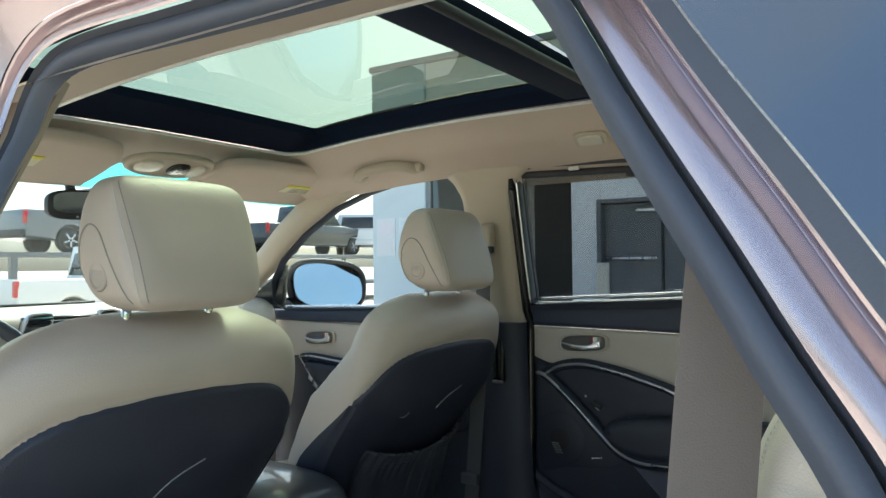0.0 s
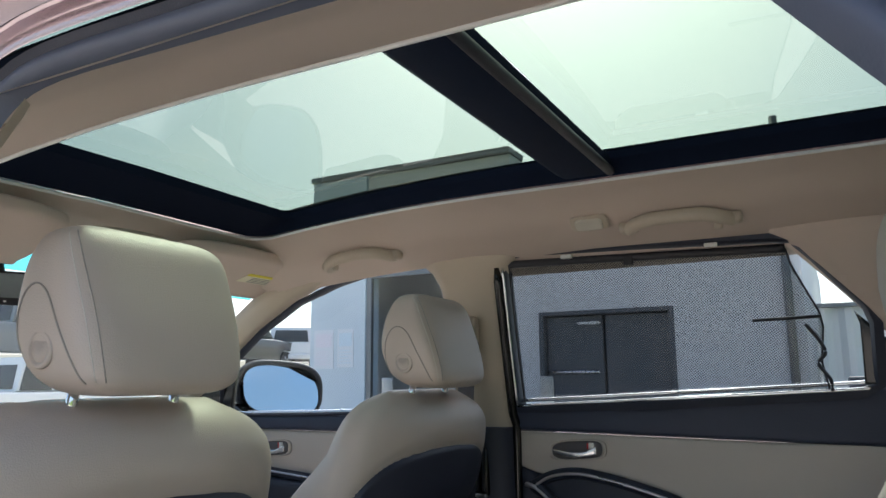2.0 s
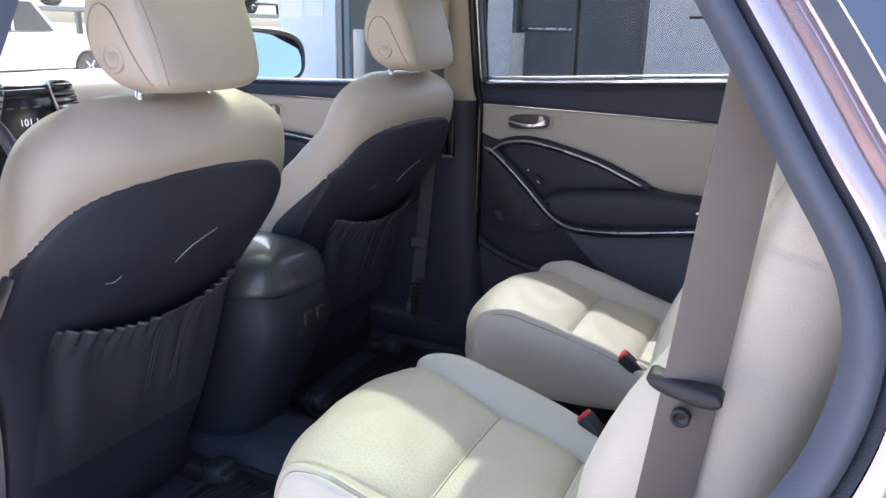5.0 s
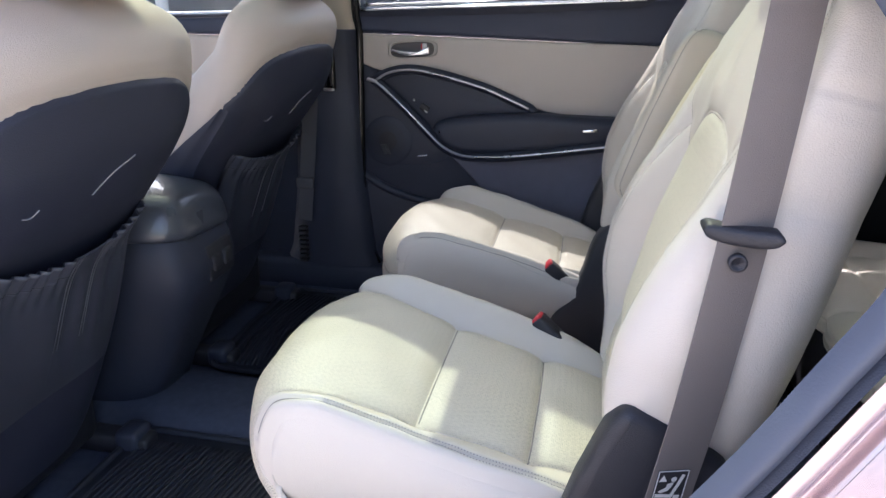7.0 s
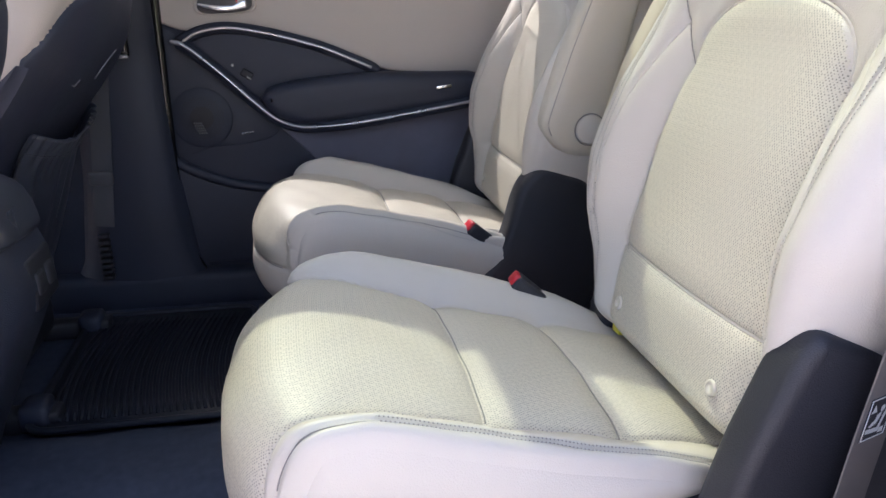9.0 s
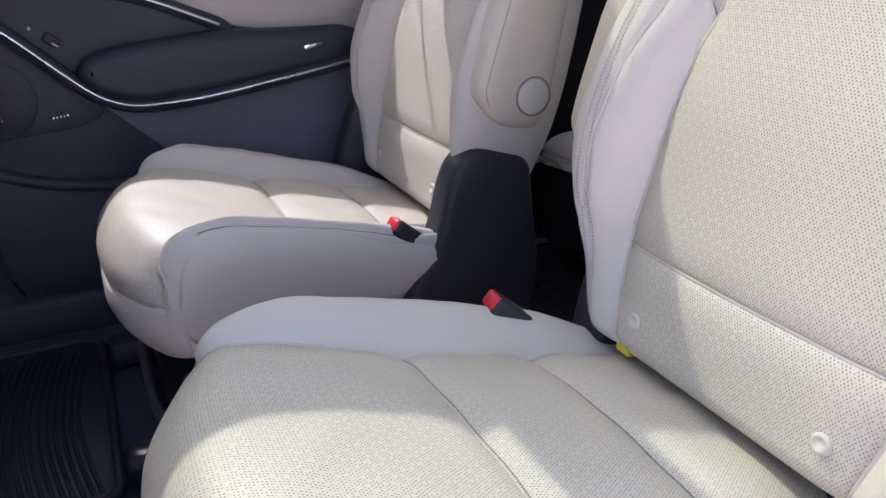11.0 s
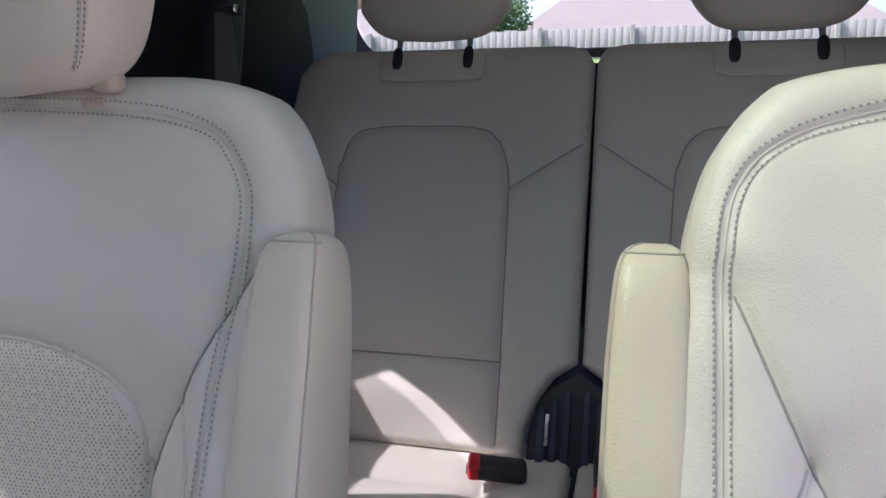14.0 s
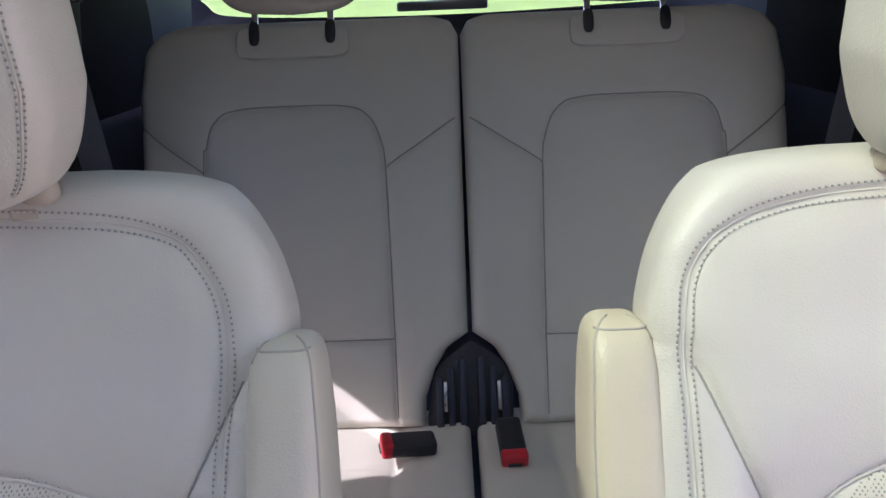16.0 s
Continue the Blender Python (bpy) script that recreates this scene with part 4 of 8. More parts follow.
def captain_chair(c, s, side):
    ch = thing("captain_chair", "beige perforated leather captain's chair with folded armrest", "car seat", "second-row captain's chairs", place=(c, 0.70, FLOOR_Z))
    row2_back(c, s, ch)
    row2_cushion(c, s, ch)
    # padded headrest on two posts
    h = headrest(c, 0.335, 1.436, 0.121, 0.112, 0.052, 0.06, LEATHER, ch, label="beige leather headrest", seams=True)
    for dx in (-0.065, 0.065):
        seat_post(c + dx, 0.310, 1.315, 1.38, ch, BEIGE_PLASTIC)
    bm = rbox((0.022, 0.018, 0.016), (c + s * 0.078, 0.318, 1.334), 0.006, 3)
    part("post_sleeve", bm, BEIGE_PLASTIC, ch)
    # folded armrest on the inner side
    xin = c + s * (0.211 if s < 0 else 0.230)
    n = 44
    sq = squircle(n, 4.2)
    rings, caps = [], []
    for f in np.concatenate([np.linspace(0, 0.88, 28), 0.88 + 0.12 * np.sin(np.linspace(0.08, 1, 12) * math.pi / 2)]):
        t_ = 2 * f - 1
        e = max(1 - abs(t_) ** (6 if t_ < 0 else 13), 0) ** (1 / 2.6)
        v = 0.165 + (0.341 if s > 0 else 0.345) * f
        half_d = lerp(f, [0, 0.12, 0.3, 0.7, 1.0], [0.052, 0.060, 0.056, 0.046, 0.036]) * e
        half_x = lerp(f, [0, 0.3, 0.8, 1], [0.026, 0.028, 0.026, 0.022]) * max(1 - abs(t_) ** (9 if t_ < 0 else 22), 0) ** (1 / 3.0)
        cy = 0.476 - 0.2136 * v - lerp(f, [0, 0.15, 0.5, 1], [0.052, 0.034, 0.036, 0.062] if s > 0 else [0.040, 0.020, 0.024, 0.038])
        cz = 0.735 + 0.977 * v
        rings.append([(xin + s * 0.018 + half_x * a, cy + half_d * b, cz + 0.2 * half_d * b) for a, b in sq])
    loft("armrest", rings, LEATHER_WARM if s > 0 else LEATHER_WORN, ch, "worn beige leather folding armrest")
    ax = xin + s * 0.018
    R = np.array(rings)
    for k, lo_ in ((5, 3), (17, 33)):
        line = R[:, k if s > 0 else (n // 2 - k)]
        tube("armrest_seam", np.array(line[lo_:-1]), 0.0009, ARM_SEAM, ch, n=6)

    head = R[35]
    mid_ = head.mean(0)
    tube("armrest_seam", [q + (q - mid_) * 0.01 for q in head[3:n // 2 - 2]], 0.0009, ARM_SEAM, ch, n=6)
    ring = []
    for rr, up in ((0.0, 0.004), (0.022, 0.0035), (0.0245, 0.002), (0.026, -0.004)):
        ring.append([(ax + s * (0.0282 + up), 0.385 + rr * math.cos(t_), 0.947 + rr * math.sin(t_)) for t_ in np.linspace(0, 2 * math.pi, 28, endpoint=False)])
    loft("pivot_cap", ring, LEATHER, ch, "round leather-covered pivot cap")
    tube("cap_seam", [(ax + s * 0.0300, 0.385 + 0.0262 * math.cos(t_), 0.947 + 0.0262 * math.sin(t_)) for t_ in np.linspace(0, 2 * math.pi, 30, endpoint=False)], 0.0012, SEAM, ch, n=6, closed=True)
    hinge_cover(c + s * 0.230, c + s * 0.175, [(a, b) if s < 0 else (0.36 + (a - 0.36) * 0.68, b - 0.06) for a, b in smooth_outline([(0.590, 0.57), (0.562, 0.67), (0.530, 0.72), (0.511, 0.77), (0.497, 0.825), (0.480, 0.858), (0.45, 0.875), (0.404, 0.865), (0.370, 0.848), (0.357, 0.80), (0.355, 0.60)], 44)], ch)
    hinge_cover(c - s * 0.240, c - s * 0.190, smooth_outline([(0.545, 0.57), (0.530, 0.70), (0.510, 0.785), (0.498, 0.82), (0.484, 0.858), (0.472, 0.885), (0.459, 0.899), (0.438, 0.894), (0.395, 0.874), (0.358, 0.848), (0.342, 0.79), (0.335, 0.60)], 44), ch)
    # base frame on the floor
    bm = rbox((0.38, 0.40, 0.06), (c, 0.70, 0.505), 0.015, 2)
    part("seat_pan", bm, BLACK, ch)
    for dx in (-0.17, 0.17):
        bm = rbox((0.05, 0.62, 0.05), (c + dx, 0.66, FLOOR_Z + 0.03), 0.01, 2)
        part("slide_rail", bm, BLACK, ch, "black steel floor rail")
    tube("adjuster_bar", [(c - 0.17, 0.80, 0.53), (c - 0.16, 0.885, 0.515), (c - 0.12, 0.915, 0.510), (c + 0.12, 0.915, 0.510), (c + 0.16, 0.885, 0.515), (c + 0.17, 0.80, 0.53)], 0.008, STEEL_DARK, ch, "grey steel slide lever", n=8, steps=40)
    for dx in (-0.17, 0.17):
        part("bracket", rbox((0.010, 0.11, 0.11), (c + dx, 0.84, 0.525), 0.004, 2, (18, 0, 0)), STEEL_DARK, ch, "grey steel bracket")
        tube("bracket_bolt", [(c + dx - 0.012, 0.86, 0.53), (c + dx + 0.012, 0.86, 0.53)], 0.012, SATIN, ch, n=12)
    cup = []
    for k, up in () if s > 0 else ((1.0, -0.03), (1.0, 0.006), (0.95, 0.012), (0.86, 0.012), (0.80, 0.004), (0.76, -0.03)):
        cup.append([(c + s * 0.198 + 0.027 * k * a, 0.548 + 0.056 * k * b, 0.748 + up + 0.10 * 0.062 * k * b) for a, b in squircle(40, 3.4)])
    if cup:
        loft("buckle_cup", cup, LEATHER, ch, "moulded beige buckle cup")
    buckle(ch, (c + s * 0.210, 0.552, 0.756 if s < 0 else 0.762), (40, 0, -8 * s))
    bm = rbox((0.022, 0.012, 0.014), (c + s * 0.135, 0.452, 0.735), 0.003, 2)
    part("pull_tab", bm, YELLOW, ch, "small yellow pull tab")
    return ch


captain_chair(-0.335, 1, "near")
captain_chair(0.365, -1, "far")


def front_seat(c, s, dy=0.0):
    """A front seat, seen from behind: leather shoulders, charcoal back panel, gathered pocket."""
    st = thing("front_chair", "beige leather front seat with a charcoal back panel", "car seat", "front seats", place=(c, 1.45, FLOOR_Z))
    L = 0.785
    nv, nb, nf = 150, 120, 40
    v = np.concatenate([[0], np.cumsum(0.3 + np.sin(np.linspace(0, math.pi, nv - 1)) ** 0.5)])
    v = v / v[-1] * L
    w = lerp(v, [0, 0.10, 0.30, 0.48, 0.62, 0.68, 0.72, 0.75, 0.772, 0.785], [0.20, 0.215, 0.235, 0.262, 0.266, 0.259, 0.246, 0.222, 0.178, 0.12])
    w = np.convolve(np.pad(w, 4, mode="edge"), np.ones(9) / 9, "valid")
    rim_ = np.array([0.0, 0.0003, 0.0015, 0.004, 0.008, 0.014])
    tb = np.concatenate([1 - rim_, np.linspace(0.978, -0.978, nb - 12), -(1 - rim_[::-1])])
    tf = np.linspace(-1, 1, nf + 2)[1:-1]
    V, T = np.meshgrid(v, tb, indexing="ij")
    U = T * w[:, None]

    def arch(t_):
        return 0.692 - 0.40 * (np.abs(t_) * 0.262) ** 2 - 0.098 * np.abs(t_) ** 7
    edge_z = arch(T)
    dark = (V < edge_z) & (np.abs(T) < 0.985)
    d = 0.020 * smooth01(1 - np.abs(T) ** 2) - 0.018 * np.sin(np.clip(V / 0.5, 0, 1) * math.pi) * (np.abs(T) < 0.8) * (1 - (T / 0.8) ** 2)
    gap = np.abs(V - edge_z) / np.sqrt(1 + (3.1 * U) ** 2)
    d -= 0.004 * np.exp(-(gap / 0.004) ** 2)
    d += np.where(dark, 0.0, 0.006 * smooth01(gap / 0.03))
    side_seam = away(np.abs(U), V, [(0.262, 0.595), (0.23, 0.56), (0.19, 0.60)])
    d -= 0.003 * np.exp(-(away(U, V, [(-0.27, 0.60), (-0.20, 0.545)]) / 0.003) ** 2)
    d -= 0.003 * np.exp(-(away(U, V, [(0.27, 0.60), (0.20, 0.545)]) / 0.003) ** 2)
    top_t = np.clip((v - 0.715) / 0.07, 0, 1)
    end = (1 - top_t ** 2.3) ** (1 / 2.3)
    ru = (1 - np.abs(T) ** 7) ** (1 / 2.6)
    dm = 0.056
    back = -dm - (0.0 + d) * ru * end[:, None] + dm * (1 - ru * end[:, None])
    Vf, Tf = np.meshgrid(v, tf, indexing="ij")
    bolster = smooth01((np.abs(Tf) - 0.55) / 0.25) * lerp(Vf, [0, 0.3, 0.44, 0.50, 0.54, 0.60, 0.67, 0.785], [0.05, 0.045, 0.036, 0.046, 0.054, 0.026, -0.022, -0.03])
    front = (dm + bolster) * ((1 - np.abs(Tf) ** 12) ** (1 / 3)) * end[:, None]
    Uall = np.concatenate([U, Tf * w[:, None]], 1)
    Vall = np.concatenate([V, Vf], 1)
    Dall = np.concatenate([back, front], 1)
    sr, cr = 0.235, 0.972

    def bow(q_):
        return 0.08 * smooth01((0.62 - q_) / 0.24) + 0.03 * np.clip((0.3 - q_) / 0.3, 0, 1) ** 2
    y0, z0 = 1.365 + dy, 0.515
    P = np.stack([c + Uall, y0 - sr * Vall + cr * Dall + bow(Vall), z0 + cr * Vall + sr * Dall], -1)
    lab = np.zeros((nv - 1, nb + nf), int)
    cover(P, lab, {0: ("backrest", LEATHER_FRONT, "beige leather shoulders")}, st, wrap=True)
    # moulded panel laid on the back, its upper edge in a low arch
    tp = np.sin(np.linspace(-math.pi / 2, math.pi / 2, 90)) * 0.985
    rows_ = np.concatenate([np.linspace(0.0, 0.94, 50), np.linspace(0.95, 1.0, 8)])
    pan = np.zeros((len(rows_), len(tp), 3))
    back_grid = P[:, :nb]
    for j, tt in enumerate(tp):
        jj = np.interp(tt, tb[::-1], np.arange(nb)[::-1])
        j0 = min(int(jj), nb - 2)
        col = back_grid[:, j0] * (1 - (jj - j0)) + back_grid[:, j0 + 1] * (jj - j0)
        vmax = float(arch(tt))
        for i, f in enumerate(rows_):
            q_ = [np.interp(f * vmax, v, col[:, k]) for k in range(3)]
            lift = -0.003 if f == 1.0 or j in (0, len(tp) - 1) else 0.0050
            pan[i, j] = np.array(q_) + np.array([0, -cr * lift, -sr * lift])
    for sg in (-1, 1):
        strip = []
        for i, vv in enumerate(v):
            tab = ([0, 0.30, 0.425, 0.489, 0.543, 0.570], [0.080, 0.060, 0.035, 0.010, -0.012, -0.022])
            if vv > tab[0][-1]:
                break
            reach = float(lerp(vv, *tab))
            row = [(c + sg * (w[i] * 0.982 + 0.0035), y0 - sr * vv - cr * 0.037 + float(bow(vv)), z0 + cr * vv - sr * 0.037)]
            for f in np.linspace(0, 1, 6):
                dd = -0.022 + (reach + 0.022) * f
                xx = c + sg * (w[i] * (1 - 0.05 * max(0.0, dd) / 0.12) + 0.003 - 0.004 * max(0, 1 - f * 5))
                row.append((xx, y0 - sr * vv + cr * dd + float(bow(vv)), z0 + cr * vv + sr * dd))
            strip.append(row)
        put("side_wrap", np.array(strip).reshape(-1, 3), grid_faces(len(strip), 7).reshape(-1, 4), SHELL, st, "charcoal panel edge")
    put("back_panel", pan.reshape(-1, 3), grid_faces(len(rows_), len(tp)).reshape(-1, 4), SHELL, st, "charcoal moulded back panel")

    def at(u, vv, out=0.0):
        q_ = on_grid(P[:, nb - 1::-1], v, tb[::-1], np.array([vv]), np.array([u / np.interp(vv, v, w)]))[0]
        return q_ + np.array([0, -cr * out, -sr * out])
    # gathered pocket
    pu, pv = np.linspace(-0.190, 0.190, 120), np.linspace(0.16, 0.468, 40)
    grid = []
    for vv in pv:
        row = []
        for u in pu:
            f = (vv - pv[0]) / (pv[-1] - pv[0])
            g = (u + 0.190) / 0.38
            sag = 0.030 * math.sin(math.pi * g) * f
            pleat = 0.0050 * math.sin(g * 2 * math.pi * 16 + 0.9 * math.sin(g * 23)) * smooth01((f - 0.72) / 0.28) ** 1.2 * smooth01((abs(g - 0.58) - 0.08) / 0.04)
            soft = 0.021 * math.sin(g * 31 + 3.0 * f + 2 * math.sin(g * 9)) * f * f * (1 - f) * (1.6 if g < 0.5 else 0.8)
            puff = 0.006 + 0.030 * f ** 0.8 * math.sin(math.pi * min(max(g, 0.02), 0.98)) ** 0.6
            row.append(at(u, vv - sag, puff + float(pleat) + soft))
        grid.append(row)
    g = np.array(grid)
    g2 = g + np.array([0, 0.004, 0])
    both = np.concatenate([g, g2[::-1]], 0)
    lines_ = [[g[i, j] for i in range(14, 40)] for j in (60, 63, 79, 82)] + [[g[35, j] for j in range(2, 58)], [g[35, j] for j in range(85, 118)]]
    for ln in lines_:
        tube("pocket_seam", [q_ + np.array([0, -0.0006, 0]) for q_ in ln], 0.0007, POCKET_SEAM, st, n=5)
    put("map_pocket", both.reshape(-1, 3), grid_faces(80, 120).reshape(-1, 4), POCKET, st, "gathered black leather map pocket")
    # rubbed marks on the panel
    tube("scuff", [at(0.050, 0.582, 0.006), at(0.012, 0.566, 0.006), at(-0.006, 0.552, 0.006), at(-0.018, 0.537, 0.006)], 0.0011, SCUFF, st, "pale scuff line", n=6, steps=16)
    tube("scuff", [at(-0.122, 0.545, 0.006), at(-0.132, 0.536, 0.006), at(-0.145, 0.538, 0.006)], 0.0010, SCUFF, st, "pale scuff line", n=6, steps=10)
    # headrest: upright front, back face leaning forward to a narrow top
    ctl = spline([(1.283, 1.112, 1.155, 0.050), (1.286, 1.099, 1.170, 0.080), (1.296, 1.086, 1.188, 0.100), (1.316, 1.084, 1.209, 0.111), (1.36, 1.094, 1.226, 0.1165), (1.41, 1.112, 1.217, 0.116),
                  (1.44, 1.124, 1.202, 0.112), (1.456, 1.135, 1.190, 0.103), (1.464, 1.145, 1.180, 0.084), (1.467, 1.155, 1.170, 0.05)], 44)
    sq_h = squircle(72, 5.0)
    h = loft("headrest", [[(c + hw_ * a, (yb_ + yf_) / 2 + dy + (yf_ - yb_) / 2 * b, zz) for a, b in sq_h] for zz, yb_, yf_, hw_ in ctl], LEATHER_FRONT, st, "beige leather headrest")

    def on_side(yy, zz, out=0.0):
        yb_, yf_, hw_ = (float(np.interp(zz, ctl[:, 0], ctl[:, k])) for k in (1, 2, 3))
        b = max(-0.999, min(0.999, (yy - (yb_ + yf_) / 2) / ((yf_ - yb_) / 2)))
        return (c - hw_ * (1 - abs(b) ** 5) ** 0.2 - out, yy + dy, zz)
    arch_ = spline([(1.192, 1.300), (1.202, 1.33), (1.200, 1.368), (1.188, 1.392), (1.170, 1.399), (1.150, 1.386), (1.130, 1.350), (1.113, 1.316), (1.106, 1.296)], 40)
    tube("side_seam", [on_side(a, b, 0.0003) for a, b in arch_], 0.0011, SEAM_SOFT, h, n=6)
    for off, mt in ((0.0, SEAM_SOFT), (0.005, STITCH)):
        tube("back_seam", [on_side(float(np.interp(zz, ctl[:, 0], ctl[:, 1])) + 0.006 + 0.02 * (zz < 0) + off, zz, 0.0002) for zz in np.linspace(1.297, 1.455, 30)], 0.0008 if mt is SEAM_SOFT else 0.0006, mt, h, n=6)
    ring = []
    for rr, up in ((0.0, 0.001), (0.0125, 0.001), (0.0135, -0.0008), (0.0148, 0.0018), (0.0185, 0.0018), (0.0205, -0.002)):
        ring.append([(on_side(1.160, 1.331)[0] - up, 1.160 + dy + rr * math.cos(t_), 1.331 + rr * math.sin(t_)) for t_ in np.linspace(0, 2 * math.pi, 28, endpoint=False)])
    loft("tilt_button", ring, LEATHER_FRONT, h, "round headrest button")
    for dx in (-0.068, 0.068):
        tube("post", [(c + dx, 1.178 + dy, 1.245), (c + dx, 1.170 + dy, 1.27), (c + dx, 1.164 + dy, 1.300)], 0.0062, CHROME, st, "chrome headrest post", n=12)
    # seat cushion and its base
    rings = []
    sq = squircle(40, 4.5)
    for f in np.linspace(0, 1, 24):
        t_ = 2 * f - 1
        e = max(1 - abs(t_) ** 7, 0) ** (1 / 3)
        rings.append([(c + 0.25 * a * (0.9 + 0.1 * e), 1.42 + 0.52 * f, 0.66 + 0.03 * f + 0.085 * e * b) for a, b in sq])
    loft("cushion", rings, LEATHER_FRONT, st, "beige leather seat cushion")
    bm = rbox((0.40, 0.44, 0.14), (c, 1.62, 0.53), 0.03, 3)
    part("seat_base", bm, BLACK, st, "black seat base")
    for dx in (-0.19, 0.19):
        bm = rbox((0.045, 0.62, 0.04), (c + dx, 1.60, FLOOR_Z + 0.02), 0.008, 2)
        part("slide_rail", bm, BLACK, st)
        bm = rbox((0.06, 0.05, 0.05), (c + dx, 1.33, FLOOR_Z + 0.03), 0.012, 2)
        part("rail_cover", bm, SOFT_BLACK, st)
    return st


FRONT_X = 0.352
front_seat(-FRONT_X, 1)
front_seat(0.382, -1, 0.018)


def third_seat(s):
    """One half of the third row; s: +1 or -1, its side of the car."""
    st = thing("third_row_chair", "grey-beige leather third-row seat with headrest", "car seat", "third-row seats", place=(s * 0.30, -0.30, FLOOR_Z + 0.12))
    nv, nf, nb = 150, 130, 24
    L = 0.735
    v = np.concatenate([[0], np.cumsum(0.3 + np.sin(np.linspace(0, math.pi, nv - 1)) ** 0.5)])
    v = v / v[-1] * L
    x_in = lerp(v, [0, 0.05, 0.10, 0.135, 0.16, 0.70, 0.72, 0.735], [0.082, 0.080, 0.062, 0.04, 0.004, 0.002, 0.012, 0.05])
    x_out = lerp(v, [0, 0.16, 0.22, 0.30, 0.60, 0.68, 0.71, 0.735], [0.50, 0.53, 0.545, 0.565, 0.580, 0.572, 0.55, 0.50])
    tf = np.linspace(0, 1, nf)
    V, T = np.meshgrid(v, tf, indexing="ij")
    U = x_in[:, None] + (x_out - x_in)[:, None] * T
    d = 0.012 * np.clip(1 - ((U - 0.30) / 0.17) ** 2, 0, 1) * smooth01(V / 0.1) * smooth01((0.62 - V) / 0.1)
    lines = [[(0.128, 0.0), (0.130, 0.15), (0.138, 0.44), (0.145, 0.50), (0.165, 0.545), (0.205, 0.565), (0.30, 0.568), (0.40, 0.565), (0.44, 0.545), (0.455, 0.50), (0.462, 0.44), (0.47, 0.0)],
             [(0.128, 0.152), (0.47, 0.152)], [(0.012, 0.54), (0.07, 0.50), (0.138, 0.455)], [(0.575, 0.545), (0.53, 0.505), (0.462, 0.455)]]
    for line in lines:
        far = away(U, V, line)
        d -= 0.0045 * np.exp(-(far / 0.004) ** 2) + 0.004 * np.exp(-(far / 0.018) ** 2)
    t2 = 2 * T - 1
    ru = (1 - np.abs(t2) ** 26) ** (1 / 2.6)
    top_t, bot_t = np.clip((v - 0.69) / 0.045, 0, 1), np.clip((0.02 - v) / 0.02, 0, 1)
    end = np.minimum((1 - top_t ** 2.3) ** (1 / 2.3), (1 - bot_t ** 2.3) ** (1 / 2.3))
    dm = -0.035
    front = dm + (d - dm) * ru * end[:, None]
    tb = np.linspace(1, 0, nb + 2)[1:-1]
    Vb, Tb = np.meshgrid(v, tb, indexing="ij")
    back = dm - 0.05 * ((1 - np.abs(2 * Tb - 1) ** 8) ** (1 / 3)) * end[:, None]
    Uall = np.concatenate([U, x_in[:, None] + (x_out - x_in)[:, None] * Tb], 1)
    Vall, Dall = np.concatenate([V, Vb], 1), np.concatenate([front, back], 1)
    sr, cr = 0.438, 0.899
    P = np.stack([s * Uall, -0.285 - sr * Vall + cr * Dall, 0.742 + cr * Vall + sr * Dall], -1)
    lab = np.zeros((nv - 1, nf + nb), int)
    lab[:, nf:] = 1
    cover(P, lab, {0: ("backrest", LEATHER_BACK, "grey-beige leather backrest with seams"), 1: ("back_cover", CARPET, "black carpeted rear cover")}, st, wrap=True)
    for line in lines:
        q = spline(line, 90)
        ii = np.clip(np.searchsorted(v, q[:, 1]), 1, nv - 1)
        jj = np.array([np.abs(U[i] - x).argmin() for i, x in zip(ii, q[:, 0])])
        xi, xo = np.interp(q[:, 1], v, x_in), np.interp(q[:, 1], v, x_out)
        pts = on_grid(P[:, :nf], v, tf, q[:, 1], (q[:, 0] - xi) / (xo - xi))
        tube("panel_seam", pts[1:] + np.array([0, 0.0006, 0.0003]), 0.0013, SEAM_SOFT, st, n=6)
    # headrest, its plate and posts
    hx = 0.297
    headrest(s * hx, -0.612, 1.487, 0.142, 0.083, 0.05, -0.1, LEATHER_BACK, st, power=3.2, label="grey-beige leather headrest", taper=0.72)
    pl = [(a * 0.101, b * 0.030) for a, b in squircle(32, 6)]
    bm = prism(pl, 0.006, 0.003, 2, lambda a, b, c_: (s * hx + a, -0.285 - sr * (0.685 + b) + cr * (0.002 + c_), 0.742 + cr * (0.685 + b) + sr * (0.002 + c_)))
    part("guide_plate", bm, LEATHER_BACK, st, "moulded post guide plate")
    for dx in (-0.068, 0.068):
        bm = prism([(a * 0.0095, b * 0.022) for a, b in squircle(20, 3)], 0.004, 0.001, 1, lambda a, b, c_: (s * hx + dx + a, -0.285 - sr * (0.700 + b) + cr * (0.0075 + c_), 0.742 + cr * (0.700 + b) + sr * (0.0075 + c_)))
        part("post_slot", bm, BLACK, st, "black post slot")
        tube("post", [(s * hx + dx, -0.592, 1.355), (s * hx + dx, -0.607, 1.42)], 0.006, CHROME, st, n=12)
    # cushion
    nv, nf = 90, 90
    prof = spline([(-0.36, 0.735), (-0.25, 0.742), (-0.10, 0.752), (0.0, 0.752), (0.045, 0.744), (0.068, 0.726), (0.066, 0.700)], nv)
    t = frames_along(prof)
    nn = np.stack([-t[:, 1], t[:, 0]], 1)
    nn = np.where(nn[:, 1:2] < -0.2, -nn, nn)
    arc = np.concatenate([[0], np.cumsum(np.linalg.norm(np.diff(prof, axis=0), axis=1))])
    S, T = np.meshgrid(arc, np.linspace(0, 1, nf), indexing="ij")
    U = 0.006 + 0.545 * T
    d = np.zeros_like(U)
